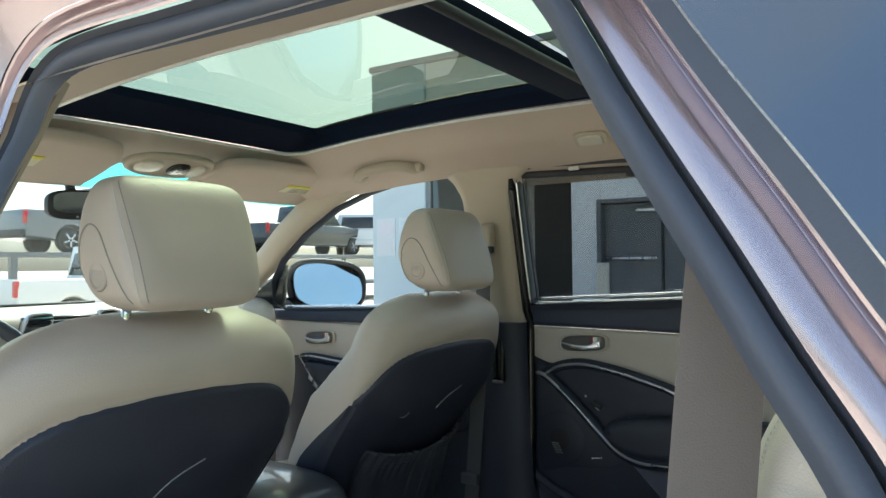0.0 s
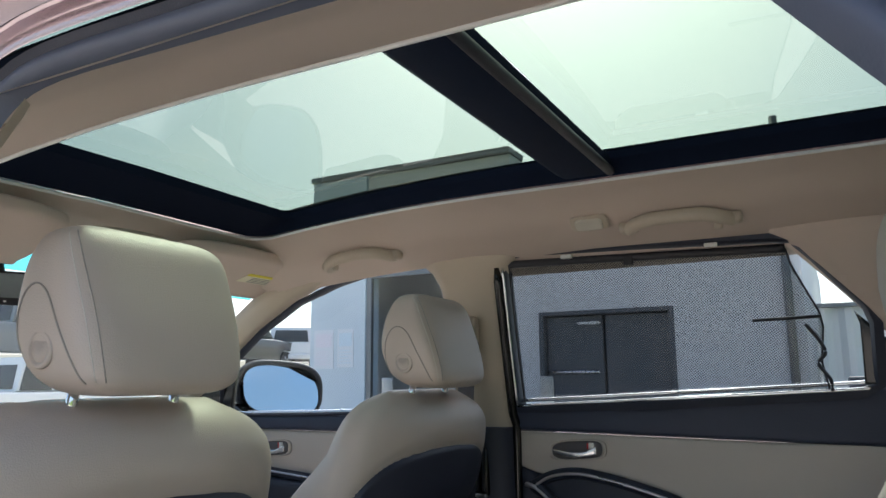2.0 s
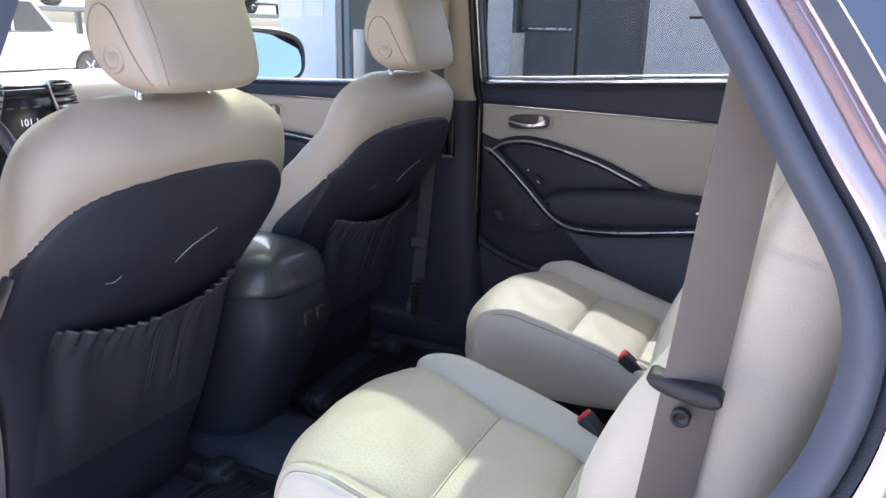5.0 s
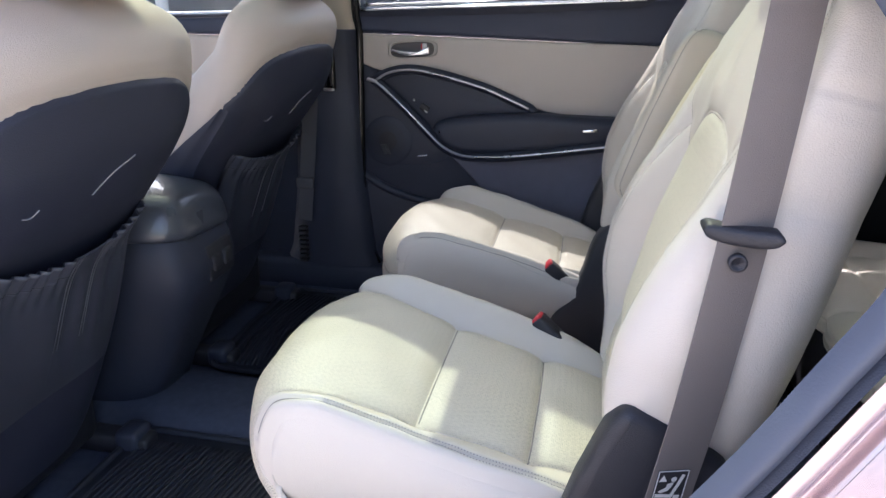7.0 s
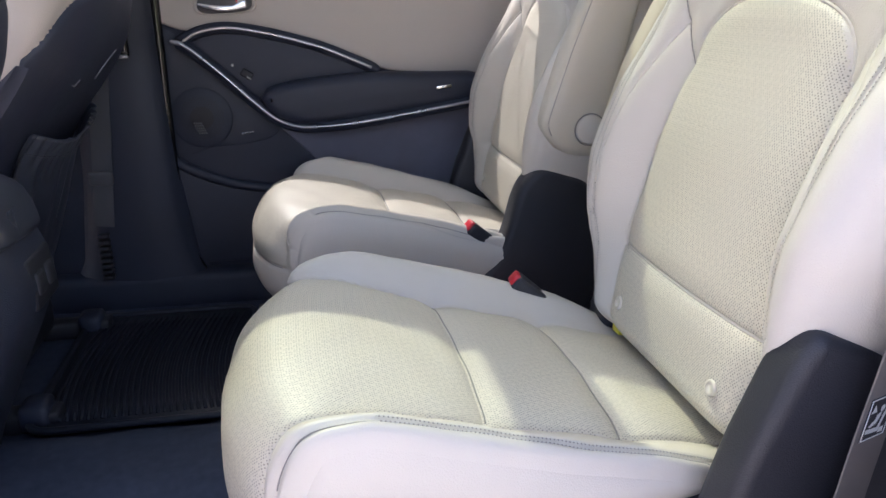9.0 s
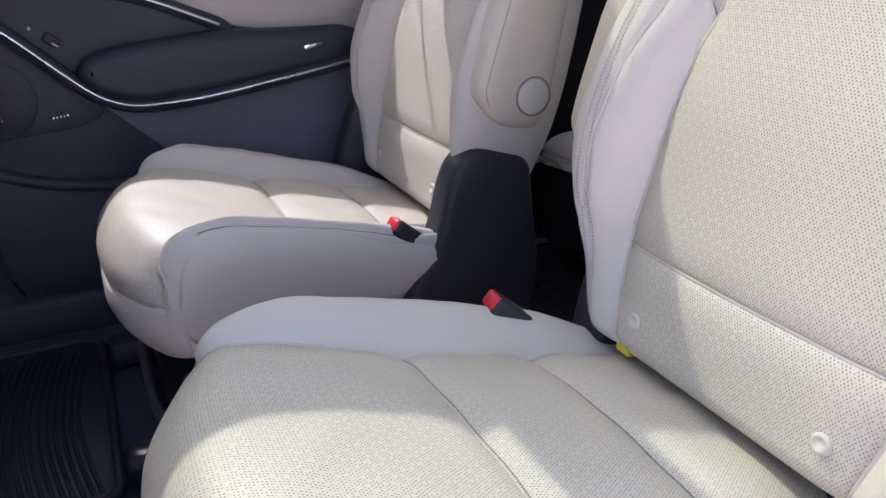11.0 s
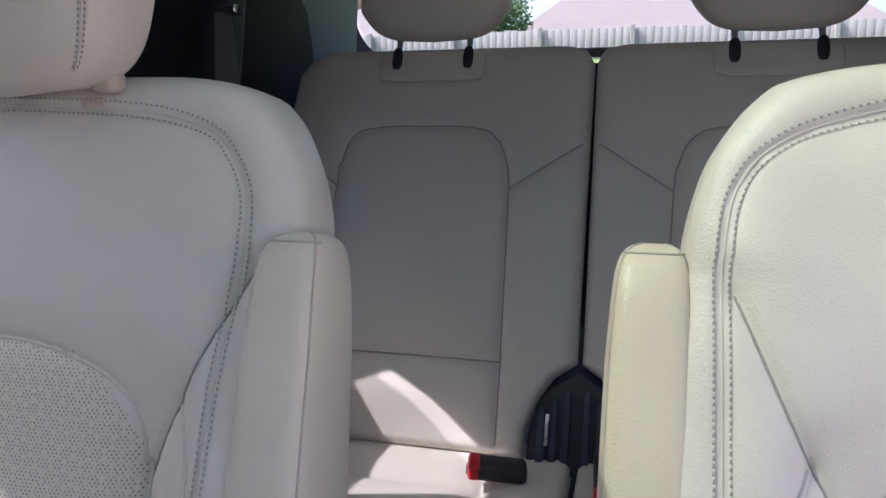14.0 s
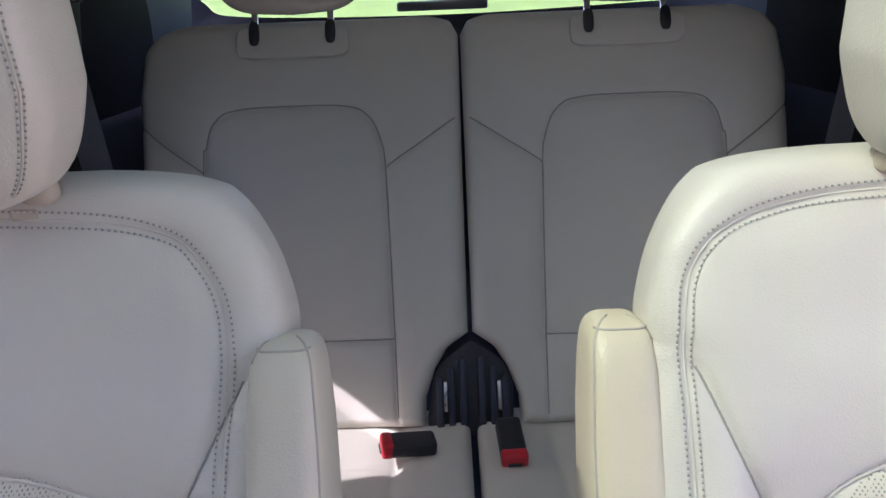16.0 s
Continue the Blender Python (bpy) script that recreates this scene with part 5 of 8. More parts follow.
    for line in ([(0.125, 0.0), (0.135, 0.45)], [(0.46, 0.0), (0.45, 0.45)], [(0.125, 0.17), (0.46, 0.17)], [(0.13, 0.31), (0.455, 0.31)], [(0.0, 0.44), (0.6, 0.44)]):
        far = away(U, S, line)
        d -= 0.004 * np.exp(-(far / 0.005) ** 2) + 0.005 * np.exp(-(far / 0.025) ** 2)
    d += 0.012 * smooth01((np.abs(U - 0.29) - 0.16) / 0.08)
    d -= 0.02 * (1 - (1 - np.abs(2 * T - 1) ** 14) ** (1 / 2.6))
    # hollow for the buckles beside the middle
    d -= 0.016 * np.exp(-((U - 0.06) / 0.05) ** 2) * np.exp(-((S - 0.02) / 0.11) ** 2)
    P = np.stack([s * U, prof[:, 0][:, None] + nn[:, 0][:, None] * d, prof[:, 1][:, None] + nn[:, 1][:, None] * d], -1)
    wall_i, wall_o = P[:, 0].copy(), P[:, -1].copy()
    wall_i[:, 2] = np.minimum(wall_i[:, 2], 0.695)
    wall_o[:, 2] = np.minimum(wall_o[:, 2], 0.695)
    P = np.concatenate([wall_i[:, None], P, wall_o[:, None]], 1)
    put("cushion", P.reshape(-1, 3), grid_faces(nv, nf + 2).reshape(-1, 4), LEATHER_BACK, st, "grey-beige leather cushion")
    bm = rbox((0.535, 0.40, 0.19), (s * 0.279, -0.137, 0.610), 0.02, 3)
    part("seat_base", bm, BLACK, st)
    return st


third_seat(1)
third_seat(-1)

# ---- far side: doors, windows, pillars ----
def win_x(z):
    """Inner face of the far side windows."""
    return 0.737 - (z - 1.231) * 0.2327


def on_door(x):
    return lambda a, b, c_: (x - c_, a, b)


def plate(name, outline, x, depth, bevel, mat, parent, label="", segs=3):
    return auto(part(name, prism(outline, depth, bevel, segs, on_door(x)), mat, parent, label), 40)


def window_set(parent, inner, grow, glass_mat, deep=0.03):
    """A black frame on the leaning window plane, with its pane."""
    q = np.array(inner)
    mid = q.mean(0)
    t = np.roll(q, -1, 0) - np.roll(q, 1, 0)
    nn = np.stack([t[:, 1], -t[:, 0]], 1)
    nn /= np.linalg.norm(nn, axis=1)[:, None]
    if ((nn * (q - mid)).sum(1)).mean() < 0:
        nn = -nn
    o = q + nn * grow
    n = len(q)
    verts = [(win_x(b) - 0.012, a, b) for a, b in o] + [(win_x(b) - 0.016, a, b) for a, b in q + nn * 0.006] + [(win_x(b) - 0.008, a, b) for a, b in q] + [(win_x(b) + deep, a, b) for a, b in q]
    faces = []
    for k in range(3):
        for i in range(n):
            j = (i + 1) % n
            faces.append((k * n + i, k * n + j, (k + 1) * n + j, (k + 1) * n + i))
    fr = auto(put("window_frame", verts, faces, SOFT_BLACK, parent, "black window frame"), 40)
    put("pane", [(win_x(b) + deep * 0.6, a, b) for a, b in q], [tuple(range(n))], glass_mat, fr, "clear window glass", smooth=False)
    return fr


rear_door = thing("rear_door", "closed far rear door with beige and black trim", "car door", "far side doors", place=(0.76, 0.75, 0.5))
plate("lower_panel", [(1.165, 0.49), (1.168, 0.80), (1.16, 1.12), (0.30, 1.12), (0.30, 0.49)], 0.785, 0.025, 0.006, SOFT_BLACK, rear_door, "soft black lower door panel")
plate("upper_band", [(1.152, 1.180), (1.147, 1.234), (0.42, 1.278), (0.31, 1.284), (0.31, 1.164)], 0.775, 0.038, 0.012, BAND, rear_door, "dark slate upper door trim", 4)
plate("beige_insert", smooth_outline([(1.158, 1.176), (0.95, 1.173), (0.60, 1.167), (0.31, 1.160), (0.31, 1.08), (0.31, 0.98), (0.50, 0.978), (0.62, 0.985), (0.70, 1.008), (0.79, 1.040), (0.90, 1.070), (1.0, 1.086), (1.07, 1.080), (1.115, 1.086), (1.158, 1.110), (1.159, 1.15)], 96), 0.775, 0.029, 0.006, DOOR_BEIGE, rear_door, "beige padded door insert")
plate("cloth_panel", [(0.90, 0.86), (0.62, 0.89), (0.31, 0.93), (0.31, 0.60), (0.62, 0.66), (0.80, 0.76)], 0.775, 0.020, 0.006, DOOR_CLOTH, rear_door, "slate cloth panel under the armrest")
POD = [(1.106, 1.055), (1.06, 1.078), (1.0, 1.087), (0.93, 1.078), (0.86, 1.062), (0.79, 1.042), (0.72, 1.014), (0.672, 0.992), (0.60, 0.985), (0.44, 0.985), (0.42, 0.92), (0.47, 0.913), (0.58, 0.895), (0.71, 0.875), (0.80, 0.866), (0.855, 0.866), (0.905, 0.884), (0.955, 0.925), (1.018, 0.985), (1.075, 1.035)]
plate("pod_base", POD, 0.762, 0.020, 0.006, SOFT_BLACK, rear_door, "black pull recess")
ARM = smooth_outline([(0.936, 0.932), (0.918, 0.954), (0.86, 0.970), (0.76, 0.982), (0.66, 0.988), (0.54, 0.986), (0.43, 0.982), (0.415, 0.94), (0.47, 0.918), (0.58, 0.900), (0.71, 0.882), (0.80, 0.874), (0.855, 0.876), (0.91, 0.896)], 80)
plate("armrest", ARM, 0.752, 0.066, 0.022, SOFT_BLACK, rear_door, "soft black armrest", 6)
UP = [(1.106, 1.055), (1.06, 1.078), (1.0, 1.087), (0.93, 1.078), (0.86, 1.062), (0.79, 1.042), (0.72, 1.014), (0.680, 0.997), (0.668, 0.985), (0.685, 0.978)]
tube("pull_rim", [(0.738, a, b) for a, b in UP], 0.013, SOFT_BLACK, rear_door, "black pull handle rim", n=12, steps=60)
tube("upper_chrome", [(0.7245, a, b) for a, b in [(1.098, 1.057)] + UP[1:8]], 0.0034, SATIN, rear_door, "satin silver trim line", n=8, steps=60)
LOW = [(1.106, 1.056), (1.075, 1.035), (1.018, 0.985), (0.955, 0.925), (0.905, 0.884), (0.855, 0.866), (0.80, 0.866), (0.71, 0.875), (0.58, 0.895), (0.43, 0.920)]
rim = spline(LOW, 90)
tube("lower_rim", [(0.732 - 0.035 * float(smooth01((1.0 - a) / 0.3)), a, b) for a, b in rim], 0.014, SOFT_BLACK, rear_door, "black armrest rim", n=12)
tube("lower_chrome", [(0.7175 - 0.035 * float(smooth01((1.0 - a) / 0.3)), a, b + 0.002) for a, b in rim], 0.0036, SATIN, rear_door, "satin silver trim line", n=8)
part("trim_tip", rbox((0.012, 0.030, 0.010), (0.722, 1.108, 1.056), 0.004, 3, (12, 0, 0)), SATIN, rear_door)
part("accent_bar", rbox((0.006, 0.038, 0.009), (0.683, 0.516, 0.954), 0.002, 2, (-6, 0, 0)), CHROME, rear_door, "small chrome accent bar")
part("window_switch", rbox((0.014, 0.026, 0.018), (0.738, 0.965, 0.985), 0.003, 2, (35, 0, 0)), BLACK, rear_door, "black window switch")
part("switch_mark", rbox((0.003, 0.012, 0.003), (0.7305, 0.960, 0.977), 0.001, 1, (35, 0, 0)), WHITE, rear_door)
part("lock_mark", rbox((0.003, 0.005, 0.006), (0.741, 0.995, 1.005), 0.001, 1), WHITE, rear_door)


def pull_handle(parent, y, z, x):
    """Inside door lever in a beige bezel."""
    ring = []
    for k, up in ((1.0, 0.0), (0.99, 0.007), (0.94, 0.009), (0.88, 0.007), (0.85, 0.003)):
        ring.append([(x - up, y + 0.068 * k * a, z + 0.0235 * (k if k < 0.9 else 1 - (1 - k) * 2.2) * b - 0.004 * a) for a, b in squircle(48, 3.6)])
    b_ = loft("handle_bezel", ring, DOOR_BEIGE, parent, "beige handle bezel")
    ring = []
    for k, up in ((0.87, 0.0068), (0.85, 0.003), (0.4, 0.0025), (0.02, 0.0025)):
        ring.append([(x - up, y + 0.068 * k * a, z + 0.0235 * (k if k < 0.86 else 0.74) * b - 0.004 * a) for a, b in squircle(48, 3.6)])
    loft("handle_bowl", ring, BOWL, b_, "dark recess behind the lever")
    lev = []
    for f in np.linspace(0, 1, 30):
        yy = y + 0.058 - 0.104 * f
        up = float(smooth01((f - 0.70) / 0.26))
        zz = z - 0.002 - 0.008 * math.sin(math.pi * min(f * 0.95, 1.0)) + 0.004 * up
        th = 0.0042 + 0.0020 * math.sin(math.pi * f) + 0.0055 * up
        lev.append([(x - 0.006 - 0.005 * math.sin(math.pi * min(max(f, .05), .95)) + 0.004 * a, yy, zz + th * c_) for a, c_ in squircle(16, 3)])
    loft("lever", lev, HANDLE, b_, "silver door lever")
    part("lock_tab", rbox((0.008, 0.012, 0.015), (x - 0.007, y - 0.034, z + 0.010), 0.002, 2), WHITE, b_, "white lock tab")
    part("lock_mark", rbox((0.009, 0.003, 0.014), (x - 0.0075, y - 0.026, z + 0.010), 0.001, 1), RED, b_, "red unlocked mark")


pull_handle(rear_door, 1.0, 1.138, 0.746)
# speaker, badge bars, pocket lip
for k, (r0, r1, h0, h1, mt) in enumerate(((0.074, 0.066, 0.0, 0.004, SOFT_BLACK), (0.066, 0.0, 0.001, 0.006, BLACK))):
    rr = [[(0.761 - (h0 + (h1 - h0) * f), 1.075 + (r0 + (r1 - r0) * f) * math.cos(t_), 0.885 + (r0 + (r1 - r0) * f) * math.sin(t_)) for t_ in np.linspace(0, 2 * math.pi, 40, endpoint=False)] for f in np.linspace(0, 0.999, 6)]
    loft("speaker_ring" if k == 0 else "speaker_grille", rr, mt, rear_door, "black round speaker")
holes_v, holes_f = [], []
for i in range(-10, 11):
    for j in range(-10, 11):
        yy, zz = i * 0.006 + (j % 2) * 0.003, j * 0.0052
        if math.hypot(yy, zz) < 0.06:
            b0 = len(holes_v)
            for t_ in range(6):
                holes_v.append((0.7515 + 0.008 * (math.hypot(yy, zz) / 0.066) - 0.0006, 1.075 + yy + 0.0017 * math.cos(t_), 0.885 + zz + 0.0017 * math.sin(t_)))
            holes_f.append(tuple(range(b0, b0 + 6)))
sp = put("grille_holes", holes_v, holes_f, BLACK, rear_door, "speaker perforations", smooth=False)
sp["kind"] = "stuff"
for k in range(5):
    part("badge_bar", rbox((0.002, 0.0035, 0.006 - 0.001 * (k % 2)), (0.759, 0.963 + 0.006 * k, 0.849 - 0.001 * k), 0.0007, 1), CHROME, rear_door)
# glints on the grille, modelled as tiny bright satin blocks
for i in range(4):
    for j in range(5):
        part("grille_glint", rbox((0.0016, 0.0022, 0.0028), (0.7505, 1.093 - 0.0052 * i - 0.0026 * j, 0.874 - 0.0058 * j), 0.0005, 1), SATIN, rear_door, "bright glint on the speaker grille")
tube("pocket_lip", [(0.752, a, b) for a, b in ((1.160, 0.825), (1.15, 0.795), (1.11, 0.765), (1.04, 0.735), (0.95, 0.715), (0.80, 0.70), (0.62, 0.66))], 0.012, SOFT_BLACK, rear_door, "map pocket lip", n=10, steps=40)
plate("pocket_front", [(1.15, 0.79), (1.11, 0.762), (1.04, 0.732), (0.95, 0.712), (0.80, 0.697), (0.66, 0.66), (0.66, 0.53), (1.15, 0.53)], 0.765, 0.012, 0.004, SOFT_BLACK, rear_door)
plate("speaker_panel", smooth_outline([(1.158, 1.095), (1.12, 1.078), (1.10, 1.05), (1.03, 0.985), (0.95, 0.905), (0.90, 0.865), (0.93, 0.83), (1.05, 0.815), (1.158, 0.815)], 60), 0.765, 0.006, 0.003, SOFT_BLACK, rear_door, "soft black speaker panel")
WIN = [(1.131, 1.240), (1.131, 1.40), (1.130, 1.555), (1.118, 1.577), (1.08, 1.581), (0.80, 1.575), (0.545, 1.566), (0.518, 1.560), (0.486, 1.525), (0.440, 1.470), (0.403, 1.428), (0.394, 1.40), (0.396, 1.285), (0.42, 1.278), (0.80, 1.254)]
wf = window_set(rear_door, WIN, 0.022, GLASS_SIDE)
plate("corner_blank", [(0.418, 1.428), (0.33, 1.33), (0.30, 1.285), (0.412, 1.285), (0.41, 1.40)], 0.735, 0.022, 0.004, GLOSS_BLACK, rear_door, "black window corner panel")
tube("front_chrome", [(win_x(b) - 0.017, a, b) for a, b in ((1.136, 1.238), (1.136, 1.40), (1.135, 1.56))], 0.0032, CHROME, wf, "chrome window bead", n=8, steps=20)
for k, dz in enumerate((0.002, 0.014)):
    tube("sill_chrome", [(win_x(b) - 0.013 + 0.012 * k, a, b + dz) for a, b in ((1.136, 1.234), (0.80, 1.252), (0.44, 1.272), (0.41, 1.276))], 0.0042, CHROME, wf, "chrome window sill strip", n=8, steps=30)
# outer skin of the door
plate("outer_skin", [(1.20, 0.35), (1.20, 1.20), (0.24, 1.25), (0.24, 0.85), (0.55, 0.45), (0.60, 0.35)], 0.90, 0.02, 0.01, PAINT, rear_door, "mauve-brown outer door skin")

# roller net hung in the window
shade = thing("window_sunshade", "black net sunshade hooked in the rear window", "sunshade")
sy0, sy1 = 1.122, 0.0
rows_n, cols_n = 30, 40
grid, uv = [], []
for i in range(rows_n):
    f = i / (rows_n - 1)
    zt = 0.0
    row, ru_ = [], []
    for j in range(cols_n):
        g = j / (cols_n - 1)
        y_end = lerp(f, [0, 0.12, 0.45, 0.55, 0.8, 1.0], [0.528, 0.520, 0.478, 0.474, 0.482, 0.472])
        yy = 1.122 + (y_end - 1.122) * g
        zz = (1.245 + 0.024 * g) * f + (1.566 - 0.014 * g) * (1 - f)
        row.append((win_x(zz) - 0.004 - 0.003 * math.sin(3 * g + 4 * f), yy, zz))
        ru_.append((yy, zz))
    grid.append(row)
    uv.append(ru_)
g_ = np.array(grid)
put("net", g_.reshape(-1, 3), grid_faces(rows_n, cols_n).reshape(-1, 4), NET, shade, "see-through black net", uvs=np.array(uv).reshape(-1, 2))
tube("edge_wire", g_[:, -1], 0.0022, BLACK, shade, n=6)
tube("front_edge", g_[:, 0], 0.0022, BLACK, shade, n=6)
tube("header_bar", [tuple(q) for q in g_[0]] , 0.0075, BLACK, shade, "black shade header bar", n=10, flat=1.2)
for yy in (0.976, 0.665):
    part("clip", rbox((0.010, 0.026, 0.009), (win_x(1.568) - 0.016, yy, 1.571 - 0.006 * (0.976 - yy)), 0.002, 2), WHITE, shade, "white plastic clip")
part("pull_hook", rbox((0.012, 0.022, 0.020), (win_x(1.552) - 0.012, 0.838, 1.552), 0.004, 2), BLACK, shade, "black pull hook")
tube("support_rod", [(win_x(1.416) - 0.012, 0.600, 1.413), (win_x(1.42) - 0.012, 0.476, 1.416)], 0.0035, BLACK, shade, n=8)
tube("loose_cord", [(win_x(1.40) - 0.012, a, b) for a, b in ((0.505, 1.402), (0.484, 1.372), (0.474, 1.345), (0.488, 1.325), (0.470, 1.295), (0.468, 1.272))], 0.0035, BLACK, shade, n=8, steps=24)

# front door
front_door = thing("front_door", "closed far front door with beige and black trim", "car door", "far side doors", place=(0.76, 1.7, 0.5))
plate("lower_panel", [(1.32, 0.49), (1.32, 1.12), (2.30, 1.12), (2.30, 0.49)], 0.785, 0.025, 0.006, SOFT_BLACK, front_door)
plate("upper_band", [(1.32, 1.165), (1.32, 1.222), (1.66, 1.208), (2.30, 1.192), (2.30, 1.16)], 0.775, 0.042, 0.012, BAND, front_door, "dark slate upper door trim", 4)
plate("beige_insert", smooth_outline([(1.32, 1.162), (1.6, 1.160), (1.9, 1.160), (2.2, 1.16), (2.2, 1.04), (2.02, 1.046), (1.96, 1.052), (1.85, 1.046), (1.7, 1.033), (1.5, 1.0), (1.32, 0.97)], 80), 0.775, 0.029, 0.006, DOOR_BEIGE, front_door, "beige padded door insert")
plate("armrest", smooth_outline([(1.95, 1.035), (1.85, 1.03), (1.7, 1.02), (1.5, 0.985), (1.34, 0.955), (1.34, 0.88), (1.6, 0.86), (1.75, 0.87), (1.87, 0.95)], 60), 0.762, 0.055, 0.018, SOFT_BLACK, front_door, "soft black armrest", 5)
FU = [(1.975, 1.048), (1.93, 1.052), (1.85, 1.046), (1.7, 1.032), (1.5, 1.0), (1.36, 0.975)]
tube("upper_chrome", [(0.722, a, b) for a, b in FU], 0.0034, SATIN, front_door, "satin silver trim line", n=8, steps=40)
tube("pull_rim", [(0.736, a, b - 0.004) for a, b in FU], 0.013, SOFT_BLACK, front_door, n=10, steps=40)
tube("lower_chrome", [(0.722, a, b) for a, b in ((1.972, 1.046), (1.93, 0.995), (1.87, 0.93), (1.80, 0.875), (1.72, 0.85))], 0.0034, SATIN, front_door, "satin silver trim line", n=8, steps=40)
for yy, zz in ((1.905, 0.985), (1.885, 0.965)):
    part("window_switch", rbox((0.012, 0.022, 0.014), (0.704, yy, zz), 0.003, 2, (35, 0, 0)), SATIN, front_door, "silver-edged window switch")
pull_handle(front_door, 1.905, 1.110, 0.746)
FWIN = [(1.302, 1.240), (1.296, 1.40), (1.292, 1.555), (1.305, 1.574), (1.36, 1.582), (1.50, 1.572), (1.62, 1.548), (1.758, 1.506), (1.90, 1.435), (2.02, 1.355), (2.08, 1.29), (2.09, 1.225), (2.05, 1.208), (1.80, 1.212), (1.55, 1.222)]
window_set(front_door, FWIN, 0.012, GLASS_SIDE, 0.006)
tube("sill_chrome", [(win_x(b) - 0.006, a, b) for a, b in ((1.31, 1.232), (1.6, 1.218), (2.04, 1.206))], 0.006, SATIN, front_door, n=8, steps=20)
plate("sail_panel", [(2.055, 1.21), (2.04, 1.345), (2.10, 1.30), (2.26, 1.215)], 0.745, 0.02, 0.006, GLOSS_BLACK, front_door, "black mirror corner panel")
plate("outer_skin", [(1.21, 0.35), (1.21, 1.195), (2.30, 1.17), (2.32, 0.35)], 0.90, 0.02, 0.01, PAINT, front_door, "mauve-brown outer door skin")

# door mirror outside
mirror = thing("wing_mirror", "black and brown wing mirror showing blue sky", "wing mirror")
mm = pose(0.985, 2.09, 1.27, 0, 0, -30)


def mir(x, y, z):
    return (mm @ Vector((x, y, z)))[:]


rings = []
for f in np.linspace(0, 1, 18):
    e = max(1 - f ** 2.6, 0) ** (1 / 2.6)
    rings.append([mir(0.142 * e * a, 0.01 + 0.105 * f, 0.088 * e * b - 0.010 * a * e) for a, b in squircle(44, 3.0)])
loft("housing", rings, GLOSS_BLACK, mirror, "gloss black mirror housing")
tube("rim", [mir(0.142 * a, 0.006, 0.088 * b - 0.010 * a) for a, b in squircle(44, 3.0)], 0.009, BLACK, mirror, n=8, closed=True)
put("mirror_glass", [mir(0.132 * a, -0.012 + 0.014 * a + 0.020 * b, 0.078 * b - 0.010 * a) for a, b in squircle(44, 3.0)], [tuple(range(44))], MIRROR, mirror, "mirror glass", smooth=False)
part("arm", rbox((0.20, 0.07, 0.05), (0.86, 2.17, 1.205), 0.018, 3), GLOSS_BLACK, mirror)

# centre pillar, far side
b_pillar = thing("centre_pillar", "beige upper and black lower centre pillar trim", "pillar")
zz_ = np.linspace(1.187, 1.60, 30)
sec = []
for z in zz_:
    wide = lerp(z, [1.187, 1.4, 1.52, 1.56, 1.60], [0.0, 0.004, 0.008, 0.03, 0.08])
    x = win_x(z) - 0.018
    sec.append([(x + 0.03, 1.305 + wide, z), (x + 0.004, 1.296 + wide, z), (x - 0.012, 1.275 + wide * 0.6, z), (x - 0.016, 1.22, z), (x - 0.010, 1.172 - wide * 0.6, z), (x + 0.002, 1.158 - wide, z), (x + 0.03, 1.152 - wide, z)])
g_ = np.array(sec)
put("upper_cover", g_.reshape(-1, 3), grid_faces(30, 7).reshape(-1, 4), BEIGE_PLASTIC, b_pillar, "beige pillar cover")
zz_ = np.linspace(0.44, 1.187, 40)
sec = []
for z in zz_:
    fl = lerp(z, [0.44, 0.55, 0.75, 1.187], [0.10, 0.045, 0.02, 0.0])
    x = 0.733 - 0.02 * smooth01((z - 1.0) / 0.2)
    sec.append([(x + 0.03, 1.335 + fl, z), (x - 0.004, 1.315 + fl, z), (x - 0.022, 1.275 + fl, z), (x - 0.026, 1.23, z), (x - 0.02, 1.185 - fl, z), (x - 0.004, 1.160 - fl, z), (x + 0.03, 1.155 - fl, z)])
g_ = np.array(sec)
put("lower_cover", g_.reshape(-1, 3), grid_faces(40, 7).reshape(-1, 4), SOFT_BLACK, b_pillar, "soft black lower cover")
tube("door_seal", [(0.742, 1.148 + lerp(z, [0.44, 0.5, 0.6], [-0.10, -0.05, 0]), z) for z in np.linspace(0.46, 1.19, 20)] + [(win_x(z) - 0.016, 1.150, z) for z in np.linspace(1.22, 1.56, 10)], 0.011, GLOSS_BLACK, b_pillar, "black door seal", n=8)
part("pillar_vent", rbox((0.02, 0.034, 0.115), (0.703, 1.222, 1.085), 0.006, 2), GLOSS_BLACK, b_pillar, "slim black air vent")
for k in range(2):
    part("vent_slat", rbox((0.012, 0.004, 0.095), (0.694, 1.215 + 0.014 * k, 1.088), 0.001, 1), BLACK, b_pillar)
part("vent_knob", rbox((0.012, 0.030, 0.008), (0.694, 1.222, 1.030), 0.003, 2), SATIN, b_pillar)
# pillar belt with its guide
belt_b = thing("front_seat_belt", "dark taupe front seat belt on its pillar guide", "seat belt")
part("height_slider", rbox((0.024, 0.040, 0.085), (0.645, 1.222, 1.405), 0.010, 3), BEIGE_PLASTIC, belt_b, "beige height adjuster")
part("guide_loop", rbox((0.016, 0.058, 0.018), (0.628, 1.222, 1.378), 0.006, 3), BLACK, belt_b, "black belt guide")
ribbon("webbing", [(0.632, 1.225, 1.375), (0.645, 1.238, 1.22), (0.662, 1.265, 1.0), (0.668, 1.285, 0.80), (0.67, 1.30, 0.66)], 0.042, 0.0016, WEBBING_DARK, belt_b, across=(0, 1, 0.1))
